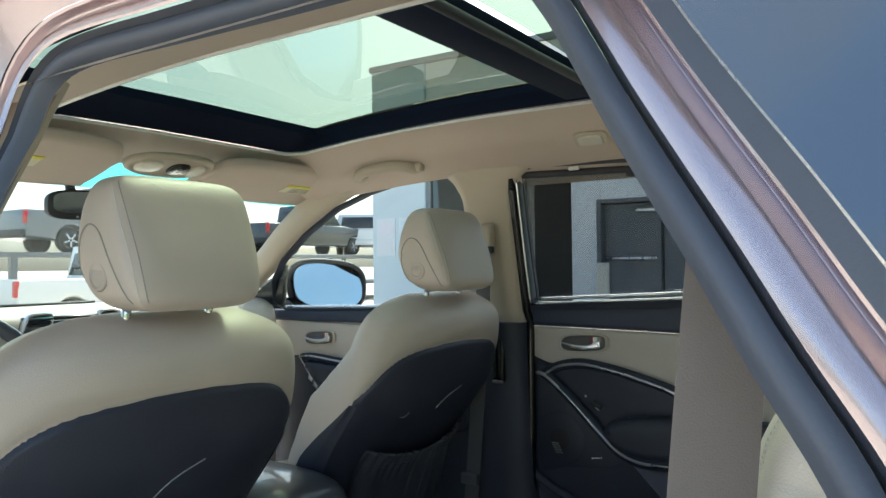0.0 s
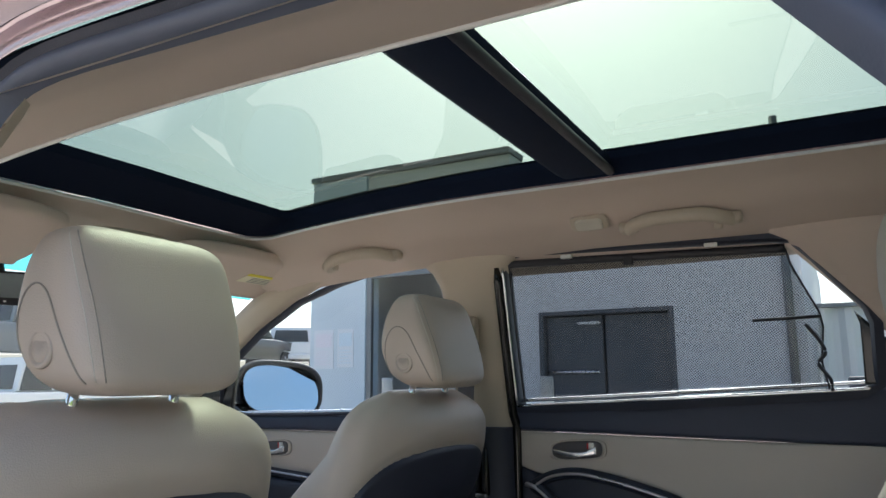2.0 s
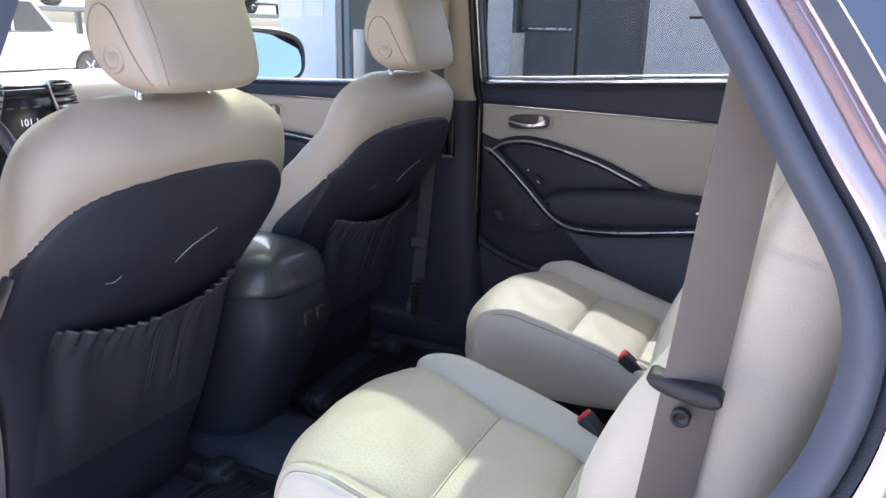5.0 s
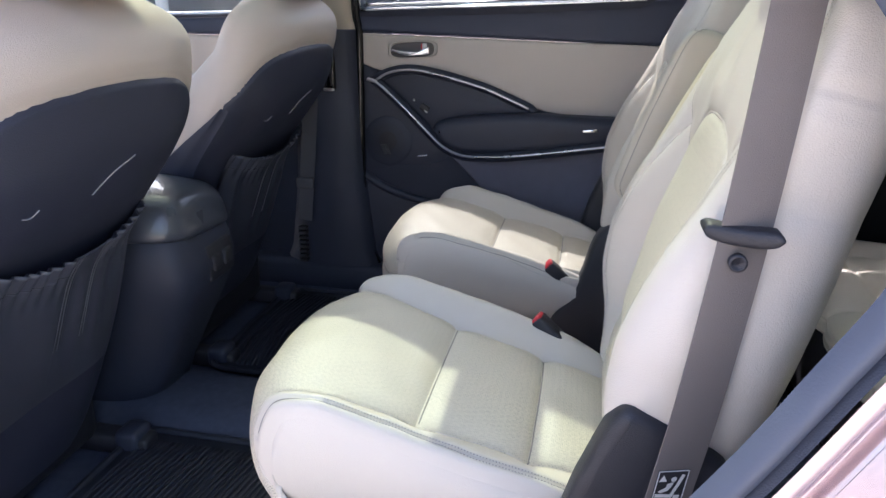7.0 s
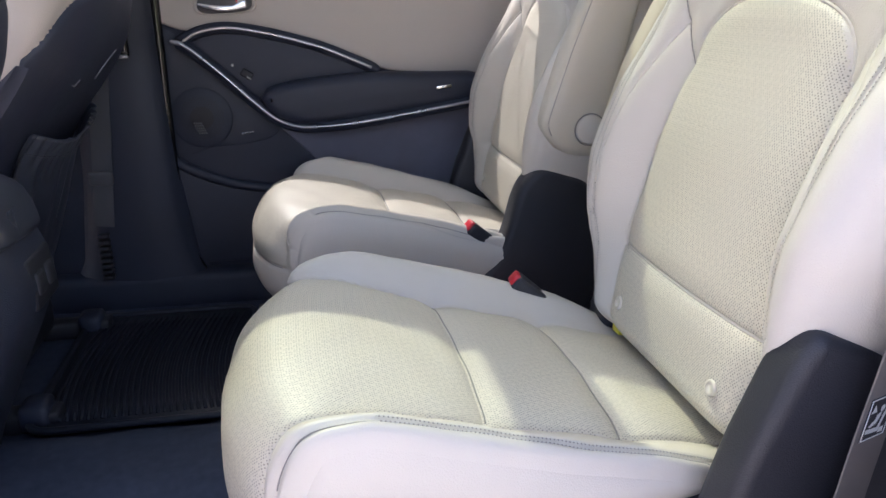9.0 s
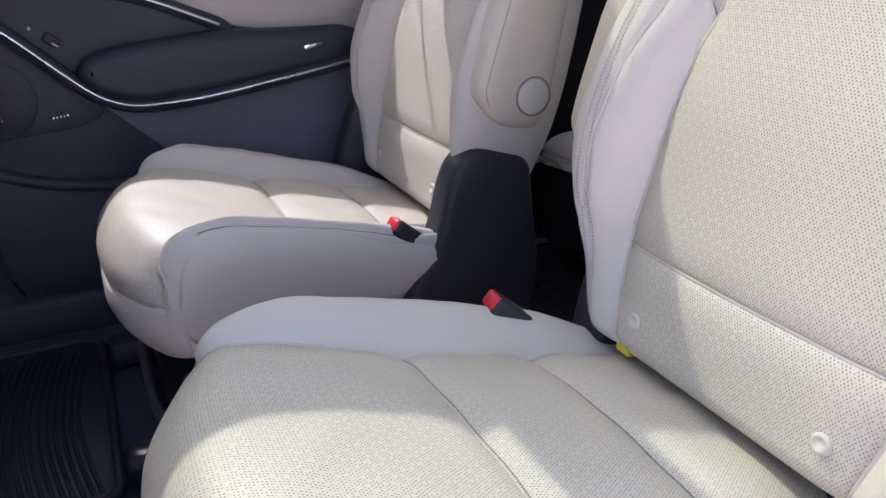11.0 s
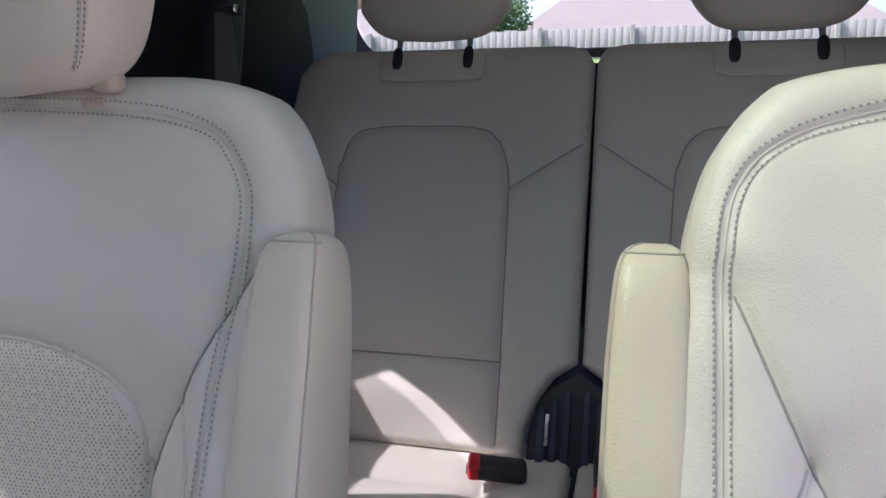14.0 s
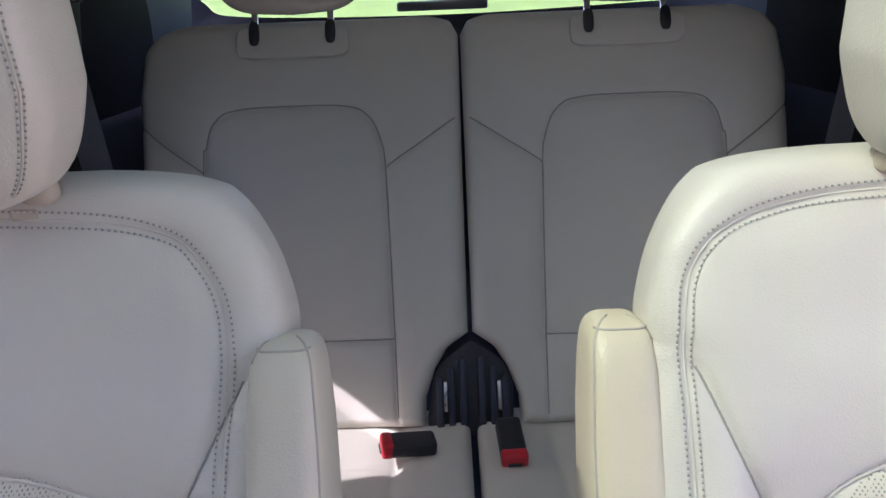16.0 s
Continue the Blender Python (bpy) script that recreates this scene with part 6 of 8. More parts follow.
part("tongue", rbox((0.016, 0.05, 0.03), (0.652, 1.287, 0.775), 0.005, 2), WEBBING_DARK, belt_b)
for k in range(8):
    part("boot_rib", rbox((0.024, 0.024, 0.009), (0.66, 1.303, 0.64 - 0.014 * k), 0.003, 2), BLACK, belt_b)

# rear pillars and third-row side trim
c_pillar = thing("rear_pillar_trim", "beige upper trim behind the rear side window", "pillar")
nu, nv = 24, 24
g_ = np.zeros((nv, nu, 3))
for i, f in enumerate(np.linspace(0, 1, nv)):
    z = 1.595 - 0.345 * f
    y_front = lerp(z, [1.25, 1.33, 1.43, 1.50, 1.56, 1.60], [0.285, 0.325, 0.405, 0.47, 0.525, 0.60])
    for j, k in enumerate(np.linspace(0, 1, nu)):
        y = y_front + (0.02 - y_front) * k
        g_[i, j] = (win_x(z) - 0.020 - 0.020 * math.sin(math.pi * min(k * 1.2 + 0.05, 1)) + 0.03 * (j == 0), y, z)
put("upper_trim", g_.reshape(-1, 3), grid_faces(nv, nu).reshape(-1, 4), HEADLINER, c_pillar, "beige pillar cover")
part("trim_cap", rbox((0.008, 0.026, 0.022), (0.642, 0.335, 1.50), 0.004, 3), HEADLINER, c_pillar, "square cover cap")
for sgn in (1, -1):
    trim = thing("rear_side_trim", "black moulded side trim beside the third row", "side trim", "rear side trims")
    plate_x = 0.70
    ys_ = np.linspace(0.30 if sgn > 0 else 0.20, -1.20, 40)
    zs_ = np.concatenate([np.linspace(0.48, 1.20, 16), [1.235, 1.262, 1.27]])
    g_ = np.zeros((len(zs_), 40, 3))
    for i, z in enumerate(zs_):
        for j, y in enumerate(ys_):
            x = 0.655 + 0.045 * smooth01((z - 0.9) / 0.25) + 0.02 * math.sin(3 * y) - 0.05 * smooth01((-0.8 - y) / 0.4)
            if z > 1.23:
                x += (z - 1.23) * 1.2
            g_[i, j] = (sgn * x, y, z)
    put("side_panel", g_.reshape(-1, 3), grid_faces(len(zs_), 40).reshape(-1, 4), DEEP_BLACK, trim, "black side panel")
    # rear pillar between quarter glass and tailgate
    g_ = np.zeros((24, 10, 3))
    for i, z in enumerate(np.linspace(1.24, 1.60, 24)):
        for j, k in enumerate(np.linspace(0, 1, 10)):
            y_f = lerp(z, [1.24, 1.35, 1.405, 1.475, 1.51, 1.60], [-0.21, -0.20, -0.155, -0.05, 0.10, 0.14])
            y = y_f + (lerp(z, [1.24, 1.6], [-1.06, -0.92]) - y_f) * k
            g_[i, j] = (sgn * (win_x(z) - 0.03 - 0.035 * math.sin(math.pi * k) - 0.06 * k), y, z)
    lab_ = np.zeros((23, 9), int)
    lab_[:, 6:] = 1
    cover(g_, lab_, {0: ("quarter_post", DEEP_BLACK, "black quarter post cover"), 1: ("rear_post", SLATE, "slate grey rear post cover")}, trim)
    tube("quarter_sill", [(sgn * (win_x(1.275) - 0.01), y, 1.272) for y in np.linspace(0.10, -0.66, 10)], 0.012, SOFT_BLACK, trim, n=8)
    q4 = [(0.06, 1.27), (0.04, 1.50), (-0.05, 1.475), (-0.155, 1.405), (-0.200, 1.35), (-0.210, 1.27)]
    put("quarter_pane", [(sgn * (win_x(b) + 0.015), a, b) for a, b in q4], [(0, 1, 2, 3, 4, 5)], GLASS_QUARTER, trim, "quarter window glass", smooth=False)
    y_s = 0.29 if sgn > 0 else -0.10
    skin = prism([(y_s, 0.40), (y_s, 1.25), (-1.30, 1.27), (-1.35, 0.40)], 0.02, 0.01, 2, lambda a, b, c_: (sgn * (0.90 - c_), a, b))
    part("outer_skin", skin, PAINT, trim, "mauve-brown rear quarter skin")

tailgate = thing("tailgate", "black-trimmed tailgate with its rear window", "tailgate")
RW = smooth_outline([(-0.52, 1.385), (0.0, 1.372), (0.52, 1.385), (0.615, 1.42), (0.645, 1.50), (0.60, 1.585), (0.30, 1.60), (0, 1.603), (-0.30, 1.60), (-0.60, 1.585), (-0.645, 1.50), (-0.615, 1.42)], 72)


def gate_y(z):
    return -1.17 + (z - 1.38) * 0.42


q = np.array(RW)
o = q * np.array([1.10, 1.0]) + np.array([0, -0.0])
o[:, 1] = 1.49 + (q[:, 1] - 1.49) * 1.4
o2 = o.copy()
o2[:, 1] = np.where(o[:, 1] < 1.44, 0.55, o[:, 1] + 0.03)
n = len(q)
verts = [(a, gate_y(b) + 0.02, b) for a, b in q] + [(a, gate_y(b) + 0.045, b) for a, b in o] + [(a, gate_y(max(b, 1.2)) + 0.03, b) for a, b in o2]
faces = [(k * n + i, k * n + (i + 1) % n, (k + 1) * n + (i + 1) % n, (k + 1) * n + i) for k in range(2) for i in range(n)]
put("inner_trim", verts, faces, SOFT_BLACK, tailgate, "black tailgate trim")
put("rear_window", [(a, gate_y(b), b) for a, b in q], [tuple(range(n))], GLASS_REAR, tailgate, "rear window glass", smooth=False)
part("latch_cover", rbox((0.22, 0.05, 0.022), (0.03, -1.11, 1.396), 0.006, 3), material("grey_cover_plastic", (0.22, 0.22, 0.25), 0.5, 0, 0.06, 8), tailgate, "grey wiper motor cover")
part("outer_gate", rbox((1.50, 0.03, 0.85), (0, -1.27, 0.90), 0.012, 2), PAINT, tailgate)

# ---- front of the cabin ----
dash = thing("dashboard", "beige dashboard with black centre stack and screen", "dashboard")
prof = [(1.985, 0.70), (1.985, 0.95), (1.975, 1.10), (1.985, 1.195), (2.01, 1.232), (2.08, 1.248), (2.25, 1.236), (2.50, 1.19), (2.72, 1.14)]
pp = spline(prof, 40)
g_ = np.zeros((40, 60, 3))
for j, x in enumerate(np.linspace(-0.74, 0.74, 60)):
    g_[:, j, 0] = x
    g_[:, j, 1] = pp[:, 0] + 0.06 * (abs(x) / 0.74) ** 2.5
    hood = 0.035 * math.exp(-((x + 0.36) / 0.17) ** 4)
    g_[:, j, 2] = pp[:, 1] + hood * smooth01((pp[:, 1] - 1.1) / 0.1) - 0.012 * (abs(x) / 0.74) ** 2
put("dash_body", g_.reshape(-1, 3), grid_faces(40, 60).reshape(-1, 4), material("pale_dash_vinyl", (0.58, 0.54, 0.47), 0.6, 0, 0.05, 6, (800, 0.15, "cell")), dash, "pale beige dashboard")
bm = prism([(-0.125, 0.86), (-0.135, 1.15), (-0.12, 1.228), (0.10, 1.228), (0.125, 1.15), (0.115, 0.86)], 0.03, 0.012, 3, lambda a, b, c_: (a, 1.985 - c_, b))
part("centre_panel", bm, GLOSS_BLACK, dash, "gloss black centre stack")
scr = part("touch_screen", rbox((0.150, 0.006, 0.095), (-0.015, 1.952, 1.150), 0.003, 2), material("screen_glass", (0.012, 0.018, 0.022), 0.12, 0, 0.02, 10), dash, "dark touch screen with a radio frequency")
fc = bpy.data.curves.new("radio_digits", "FONT")
fc.body = "101.1"
fc.size = 0.024
fc.align_x, fc.align_y = "CENTER", "CENTER"
tmp = new("tmp_digits", fc)
dg = bpy.context.evaluated_depsgraph_get()
me = bpy.data.meshes.new_from_object(tmp.evaluated_get(dg))
bpy.data.objects.remove(tmp)
me.transform(Matrix.Translation((-0.005, 1.9478, 1.140)) @ Matrix.Rotation(radians(90), 4, "X"))
me.materials.clear()
SCREEN_LIT = bpy.data.materials.new("lit_digits")
SCREEN_LIT.use_nodes = True
SCREEN_LIT.node_tree.nodes["Principled BSDF"].inputs["Emission Color"].default_value = (0.75, 0.85, 0.9, 1)
SCREEN_LIT.node_tree.nodes["Principled BSDF"].inputs["Emission Strength"].default_value = 0.22
me.materials.append(SCREEN_LIT)
digits = new("digits", me)
digits.parent = scr
for k in range(3):
    part("menu_bar", rbox((0.018, 0.001, 0.004), (-0.05 + 0.035 * k, 1.9482, 1.176), 0, 0), PRINT_GREY, scr)
for sg in (-1, 1):
    cx = sg * 0.100
    ring = []
    for k, dy in ((1.0, 0.0), (1.0, 0.014), (0.9, 0.017), (0.84, 0.010)):
        ring.append([(cx + 0.034 * k * a + sg * 0.016 * b * -1, 1.962 - dy, 1.188 + 0.052 * k * b) for a, b in squircle(36, 4)])
    v_ = loft("air_vent", ring, SATIN, dash, "silver-rimmed air vent")
    for k in range(6):
        part("vent_slat", rbox((0.056, 0.012, 0.005), (cx - sg * 0.016 * ((k - 2.5) * 0.015 / 0.052), 1.946, 1.150 + 0.0152 * k), 0.001, 1, (20, 0, 0)), BLACK, v_)
for k in range(7):
    part("top_louvre", rbox((0.30, 0.010, 0.006), (0.0 - 0.02, 2.09 + 0.024 * k, 1.252 - 0.002 * k), 0.002, 1), BLACK, dash)
part("disc_slot", rbox((0.17, 0.008, 0.014), (-0.01, 1.953, 1.212), 0.003, 2), SOFT_BLACK, dash)
bm = prism([(a * 0.15, b * 0.05) for a, b in squircle(32, 3)], 0.02, 0.006, 2, lambda a, b, c_: (-0.352 + a, 2.0 - c_, 1.215 + b))
part("instrument_panel", bm, GLOSS_BLACK, dash, "black instrument cluster")

dash.location = (-0.01, 0.05, 0.0)

wheel = thing("steering_wheel", "black leather steering wheel with silver spokes", "steering wheel", place=(-0.352, 1.83, 1.08))
ring = []
for t_ in np.linspace(0, 2 * math.pi, 48, endpoint=False):
    ring.append((-0.352 + 0.185 * math.cos(t_), 1.83 + 0.07 * math.sin(t_), 1.08 + 0.172 * math.sin(t_)))
tube("rim", ring, 0.0155, POCKET, wheel, "black leather rim", n=12, closed=True)
part("hub", rbox((0.17, 0.05, 0.13), (-0.352, 1.84, 1.075), 0.035, 4, (-22, 0, 0)), SOFT_BLACK, wheel)
for a in (200, 340, 270):
    t_ = radians(a)
    tube("spoke", [(-0.352 + 0.07 * math.cos(t_), 1.84 + 0.02 * math.sin(t_), 1.075 + 0.06 * math.sin(t_)), (-0.352 + 0.175 * math.cos(t_), 1.83 + 0.066 * math.sin(t_), 1.08 + 0.163 * math.sin(t_))], 0.014, SATIN, wheel, n=8)

# windscreen with its blue top band, front pillars
screen = thing("windscreen", "clear windscreen with a blue shade band", "windscreen")


def screen_at(x, f):
    y = 2.00 + 0.76 * f - 0.20 * (x / 0.7) ** 2
    return (x, y, 1.612 - 0.50 * f - 0.03 * (x / 0.7) ** 2)


xs = np.linspace(-0.72, 0.72, 30)
g_ = np.array([[screen_at(x, f) for x in xs * (0.88 + 0.12 * f)] for f in np.linspace(0.12, 1.02, 20)])
put("pane", g_.reshape(-1, 3), grid_faces(20, 30).reshape(-1, 4), GLASS_SCREEN, screen, "clear glass")
g_ = np.array([[screen_at(x, f) for x in xs * (0.88 + 0.12 * f)] for f in np.linspace(-0.03, 0.12, 5)])
put("shade_band", g_.reshape(-1, 3), grid_faces(5, 30).reshape(-1, 4), GLASS_BAND, screen, "blue-green tinted band")
for sg in (-1, 1):
    ap = thing("front_pillar", "beige front pillar trim beside the windscreen", "pillar", "front pillars")
    path = spline([(0.600, 1.40, 1.625), (0.612, 1.60, 1.592), (0.640, 1.78, 1.532), (0.672, 1.95, 1.445), (0.700, 2.10, 1.345), (0.725, 2.30, 1.215)], 40)
    tng = frames_along(path)
    sec = []
    for p_, t_ in zip(path, tng):
        inn = np.cross(t_, [0.97, 0, 0.24])
        inn /= np.linalg.norm(inn)
        if inn[2] < 0:
            inn = -inn
        out_ = np.array([1.0, 0, 0.1])
        sec.append([p_ * [sg, 1, 1] + (inn * u + out_ * w_) * [sg, 1, 1] for u, w_ in ((-0.022, 0.03), (-0.022, 0.0), (-0.012, -0.012), (0.02, -0.018), (0.05, -0.012), (0.062, 0.01), (0.064, 0.05))])
    g_ = np.array(sec)
    put("trim", g_.reshape(-1, 3), grid_faces(40, 7).reshape(-1, 4), BEIGE_PLASTIC, ap, "beige pillar cover")
    tube("outer_post", [tuple((q + np.array([0.050, 0.02, 0.030])) * np.array([sg, 1, 1])) for q in path], 0.006, GLOSS_BLACK, ap, n=10)

# rear-view mirror
rv = thing("rear_view_mirror", "black rear-view mirror hung from the windscreen", "mirror")
rings = []
for f in np.linspace(0, 1, 10):
    e = max(1 - f ** 3, 0) ** (1 / 2)
    rings.append([(0.012 + 0.100 * (0.85 + 0.15 * e) * a, 1.985 + 0.035 * f, 1.497 + 0.036 * (0.6 + 0.4 * e) * b + 0.004 * a) for a, b in squircle(36, 4)])
loft("housing", rings, BLACK, rv, "black mirror housing")
put("mirror_glass", [(0.012 + 0.089 * a, 1.983, 1.502 + 0.026 * b + 0.004 * a) for a, b in squircle(36, 4)], [tuple(range(36))], MIRROR, rv, "mirror glass", smooth=False)
tube("stalk", [(-0.01, 2.02, 1.515), (0.0, 2.05, 1.55), (0.0, 2.06, 1.575)], 0.012, BLACK, rv, n=10)
part("sensor_pod", rbox((0.06, 0.06, 0.035), (0.0, 2.045, 1.580), 0.012, 3), GLOSS_BLACK, rv)
for k in (-0.03, 0.03):
    part("mirror_button", rbox((0.006, 0.003, 0.004), (0.012 + k, 1.983, 1.467), 0.001, 1), WHITE, rv)

# ceiling fittings
def at_roof(x, y, dz=0.0):
    d = float(lerp(-x, [0.43, 0.47, 0.50, 0.53, 0.56], [0, 0.004, 0.02, 0.035, 0.05])) if x < 0 else 0
    return np.array([x, y, float(roof_z(np.array(x), np.array(y))) - d + dz])


def visor(x0, x1, sg):
    v_ = thing("sun_visor", "beige sun visor with a printed label", "sun visor", "sun visors")
    out = smooth_outline([(x0, 1.745), (x0 + sg * 0.03, 1.705), (x0 + sg * 0.15, 1.686), (x1 - sg * 0.10, 1.700), (x1 - sg * 0.015, 1.73), (x1, 1.775), (x1 - sg * 0.005, 1.87), (x1 - sg * 0.04, 1.905), (x0 + sg * 0.04, 1.90), (x0 + sg * 0.005, 1.87)], 60)
    bm = prism(out, 0.030, 0.010, 4, lambda a, b, c_: (a, b, 1.612 - (b - 1.72) * 0.30 - c_))
    body_ = part("panel", bm, HEADLINER, v_, "beige fabric panel")
    lx = x1 - sg * 0.165
    for nm, (w_, h_), (dx, dy), mt in (("label", (0.16, 0.045), (0, 0), LABEL), ("yellow_stripe", (0.16, 0.010), (0, -0.020), YELLOW)):
        cx, cy = lx + dx, 1.785 + dy
        bm = prism([(a * w_ / 2, b * h_ / 2) for a, b in ((-1, -1), (1, -1), (1, 1), (-1, 1))], 0.0012 if nm == "label" else 0.0018, 0, 1, lambda a, b, c_: (cx + a, cy + b, 1.612 - (cy + b - 1.72) * 0.30 - 0.0305 - c_))
        part(nm, bm, mt, v_, smooth=False)
    for k in range(4):
        cy, cx = 1.778 + 0.008 * k, lx - sg * 0.0
        bm = prism([(-0.05, -0.0015), (0.04, -0.0015), (0.04, 0.0015), (-0.05, 0.0015)], 0.0018, 0, 1, lambda a, b, c_: (cx + a, cy + b, 1.612 - (cy + b - 1.72) * 0.30 - 0.0305 - c_))
        part("print_bar", bm, PRINT_GREY, v_, smooth=False)
    part("visor_clip", rbox((0.03, 0.02, 0.014), (x0 + sg * 0.02, 1.905, 1.555), 0.004, 2), BEIGE_PLASTIC, v_)
    return v_


visor(0.195, 0.715, 1)
visor(-0.055, -0.46, -1)
OX, OY = 0.075, 1.752
oc = thing("overhead_console", "beige overhead console with lamps and a switch", "overhead console")
rings = []
for k, dz in ((1.0, 0.0), (0.97, -0.010), (0.88, -0.015), (0.86, -0.010)):
    rings.append([(OX + 0.115 * k * a, OY + 0.058 * k * b, 1.612 - 0.30 * (0.08 + 0.052 * k * b) + dz) for a, b in squircle(48, 2.4)])
loft("bezel", rings, BEIGE_PLASTIC, oc, "oval beige bezel")
for dx, w_, mt, nm in ((-0.058, 0.062, LENS, "lamp_lens"), (0.070, 0.036, LENS, "lamp_lens"), (0.022, 0.05, GLOSS_BLACK, "roof_switch")):
    bm = prism([(a * w_ / 2, b * 0.026) for a, b in squircle(28, 3)], 0.010, 0.004, 3, lambda a, b, c_: (OX + dx + a, OY + b, 1.612 - 0.30 * (0.08 + b) - 0.008 - c_))
    part(nm, bm, mt, oc, "clear map lamp lens" if mt is LENS else "dark sunroof switch")
part("rocker", rbox((0.03, 0.03, 0.012), (OX + 0.022, OY, 1.570), 0.004, 2), SATIN, oc)


def grab(y0, y1, x, hook):
    g = thing("grab_handle", "beige fold-down grab handle on the headliner", "grab handle", "grab handles")
    a, b = at_roof(x, y0, -0.002), at_roof(x, y1, -0.002)
    pts = []
    for g_, dx, dz in ((0.0, 0.0, -0.004), (0.02, 0.016, -0.014), (0.10, 0.038, -0.020), (0.25, 0.048, -0.022), (0.5, 0.050, -0.022), (0.75, 0.048, -0.022), (0.90, 0.038, -0.020), (0.98, 0.016, -0.014), (1.0, 0.0, -0.004)):
        pts.append(at_roof(x - dx, y0 + (y1 - y0) * g_, dz))
    tube("bar", pts, 0.0115, BEIGE_PLASTIC, g, "curved beige bar", n=12, flat=1.25, steps=40)
    for e in (a, b):
        part("foot", rbox((0.030, 0.040, 0.026), tuple(e + np.array([-0.006, 0, -0.002])), 0.010, 3), BEIGE_PLASTIC, g)
    if hook:
        part("coat_hook", rbox((0.014, 0.016, 0.022), tuple(b + np.array([-0.020, (y0 - y1) * 0.12, -0.016])), 0.005, 2), BEIGE_PLASTIC, g)


grab(1.57, 1.38, 0.560, False)
grab(0.81, 0.61, 0.565, True)
lamp = thing("side_lamp", "small oblong reading lamp in the headliner", "lamp")
c0 = at_roof(0.527, 0.884, -0.004)
for nm, sc_, mt, up in (("bezel", 1.0, BEIGE_PLASTIC, 0.0), ("lens", 0.72, LENS, 0.005)):
    bm = prism([(a * 0.040 * sc_, b * 0.019 * (sc_ + 0.05)) for a, b in squircle(28, 5)], 0.008, 0.003, 3, lambda a, b, c_: tuple(c0 + np.array([b * 0.80 - 0.6 * (c_ + up), a, -b * 0.60 - 0.8 * (c_ + up)])))
    part(nm, bm, mt, lamp, "frosted lens" if nm == "lens" else "beige bezel")

# centre console between the front seats
con = thing("centre_console", "black centre console with padded armrest lid", "console")


def plan_ring(hw, yr, z, inset=0.0, far=0.0):
    """Outline of the console at a height: square front, chamfered rear corners, corners eased."""
    cx, hw, yr, yf = 0.030, hw - inset, yr + inset, 1.74 - inset
    ch = min(0.036, hw * 0.5)
    q = [(-hw, yf), (-hw, (yr + yf) / 2), (-hw, yr + 2.1 * ch), (-hw + ch, yr), (0, yr - 0.004), (hw - ch * 0.8, yr), (hw, yr + 2.1 * ch), (hw, (yr + yf) / 2), (hw, yf)]
    for _ in range(2):
        nxt = []
        for a, b in zip(q, q[1:] + q[:1]):
            nxt += [(0.78 * a[0] + 0.22 * b[0], 0.78 * a[1] + 0.22 * b[1]), (0.22 * a[0] + 0.78 * b[0], 0.22 * a[1] + 0.78 * b[1])]
        q = nxt
    return [(cx + a, b, z - 0.06 * (a + hw) * far) for a, b in q]


lid_rows = ((0.010, 0.842), (0.002, 0.844), (0.0, 0.850), (0.001, 0.862), (0.005, 0.884), (0.011, 0.902), (0.019, 0.914), (0.032, 0.924), (0.052, 0.931), (0.080, 0.936), (0.110, 0.938), (0.128, 0.9385))
loft("lid", [plan_ring(0.137, 1.243, z, d, 1.0) for d, z in lid_rows], LID, con, "padded black leather lid")
body_rows = ((0.850, 0.128, 1.256), (0.842, 0.134, 1.250), (0.80, 0.136, 1.240), (0.77, 0.136, 1.234), (0.74, 0.134, 1.236), (0.68, 0.126, 1.262), (0.60, 0.117, 1.300), (0.52, 0.109, 1.338), (0.44, 0.104, 1.366))
loft("body", [plan_ring(hw, yr, z, 0.0, 1.0 if z > 0.8 else 0.0) for z, hw, yr in body_rows], SOFT_BLACK, con, "soft black console body")
part("rear_bezel", rbox((0.100, 0.012, 0.075), (0.055, 1.238, 0.770), 0.005, 2, (-5, 0, 0)), BLACK, con, "black outlet panel")
for dx in (0.034, 0.078):
    part("outlet_cap", rbox((0.032, 0.012, 0.034), (dx, 1.233, 0.768), 0.006, 3, (-5, 0, 0)), BLACK, con, "black outlet cover")

# second-row belt on the near side with its plastic guide and warning tag
nb_ = thing("near_seat_belt", "taupe second-row seat belt with black tongue and warning tag", "seat belt")
BELT = [(-0.535, 0.345, 1.545), (-0.560, 0.355, 1.42), (-0.578, 0.366, 1.27), (-0.588, 0.380, 1.09), (-0.590, 0.398, 0.92), (-0.590, 0.415, 0.80), (-0.592, 0.44, 0.60), (-0.592, 0.45, 0.50)]
ribbon("webbing", BELT, 0.047, 0.0016, WEBBING, nb_, "taupe woven webbing", across=(0.30, -0.95, 0.0), steps=60)
ring = []
for f in np.linspace(0, 1, 20):
    t_ = 2 * f - 1
    w_ = 0.0052 * (1 - abs(t_) ** 6) ** 0.5 + 0.002
    ring.append([(-0.592 + 0.010 * a * (1 + 0.3 * abs(t_)) - 0.010 * t_, 0.384 - 0.031 * t_, 1.096 + w_ * 1.2 * b + 0.004 * t_ * t_) for a, b in squircle(20, 3)])
loft("belt_guide", ring, BLACK, nb_, "black sliding belt tongue")
rr = [[(-0.600 - up, 0.384 + r_ * math.cos(t_), 1.073 + r_ * math.sin(t_)) for t_ in np.linspace(0, 2 * math.pi, 20, endpoint=False)] for r_, up in ((0.0080, -0.006), (0.0080, 0.0), (0.0055, 0.0005), (0.005, -0.001), (0.0, -0.001))]
loft("stop_button", rr, BLACK, nb_, "round black stop button")


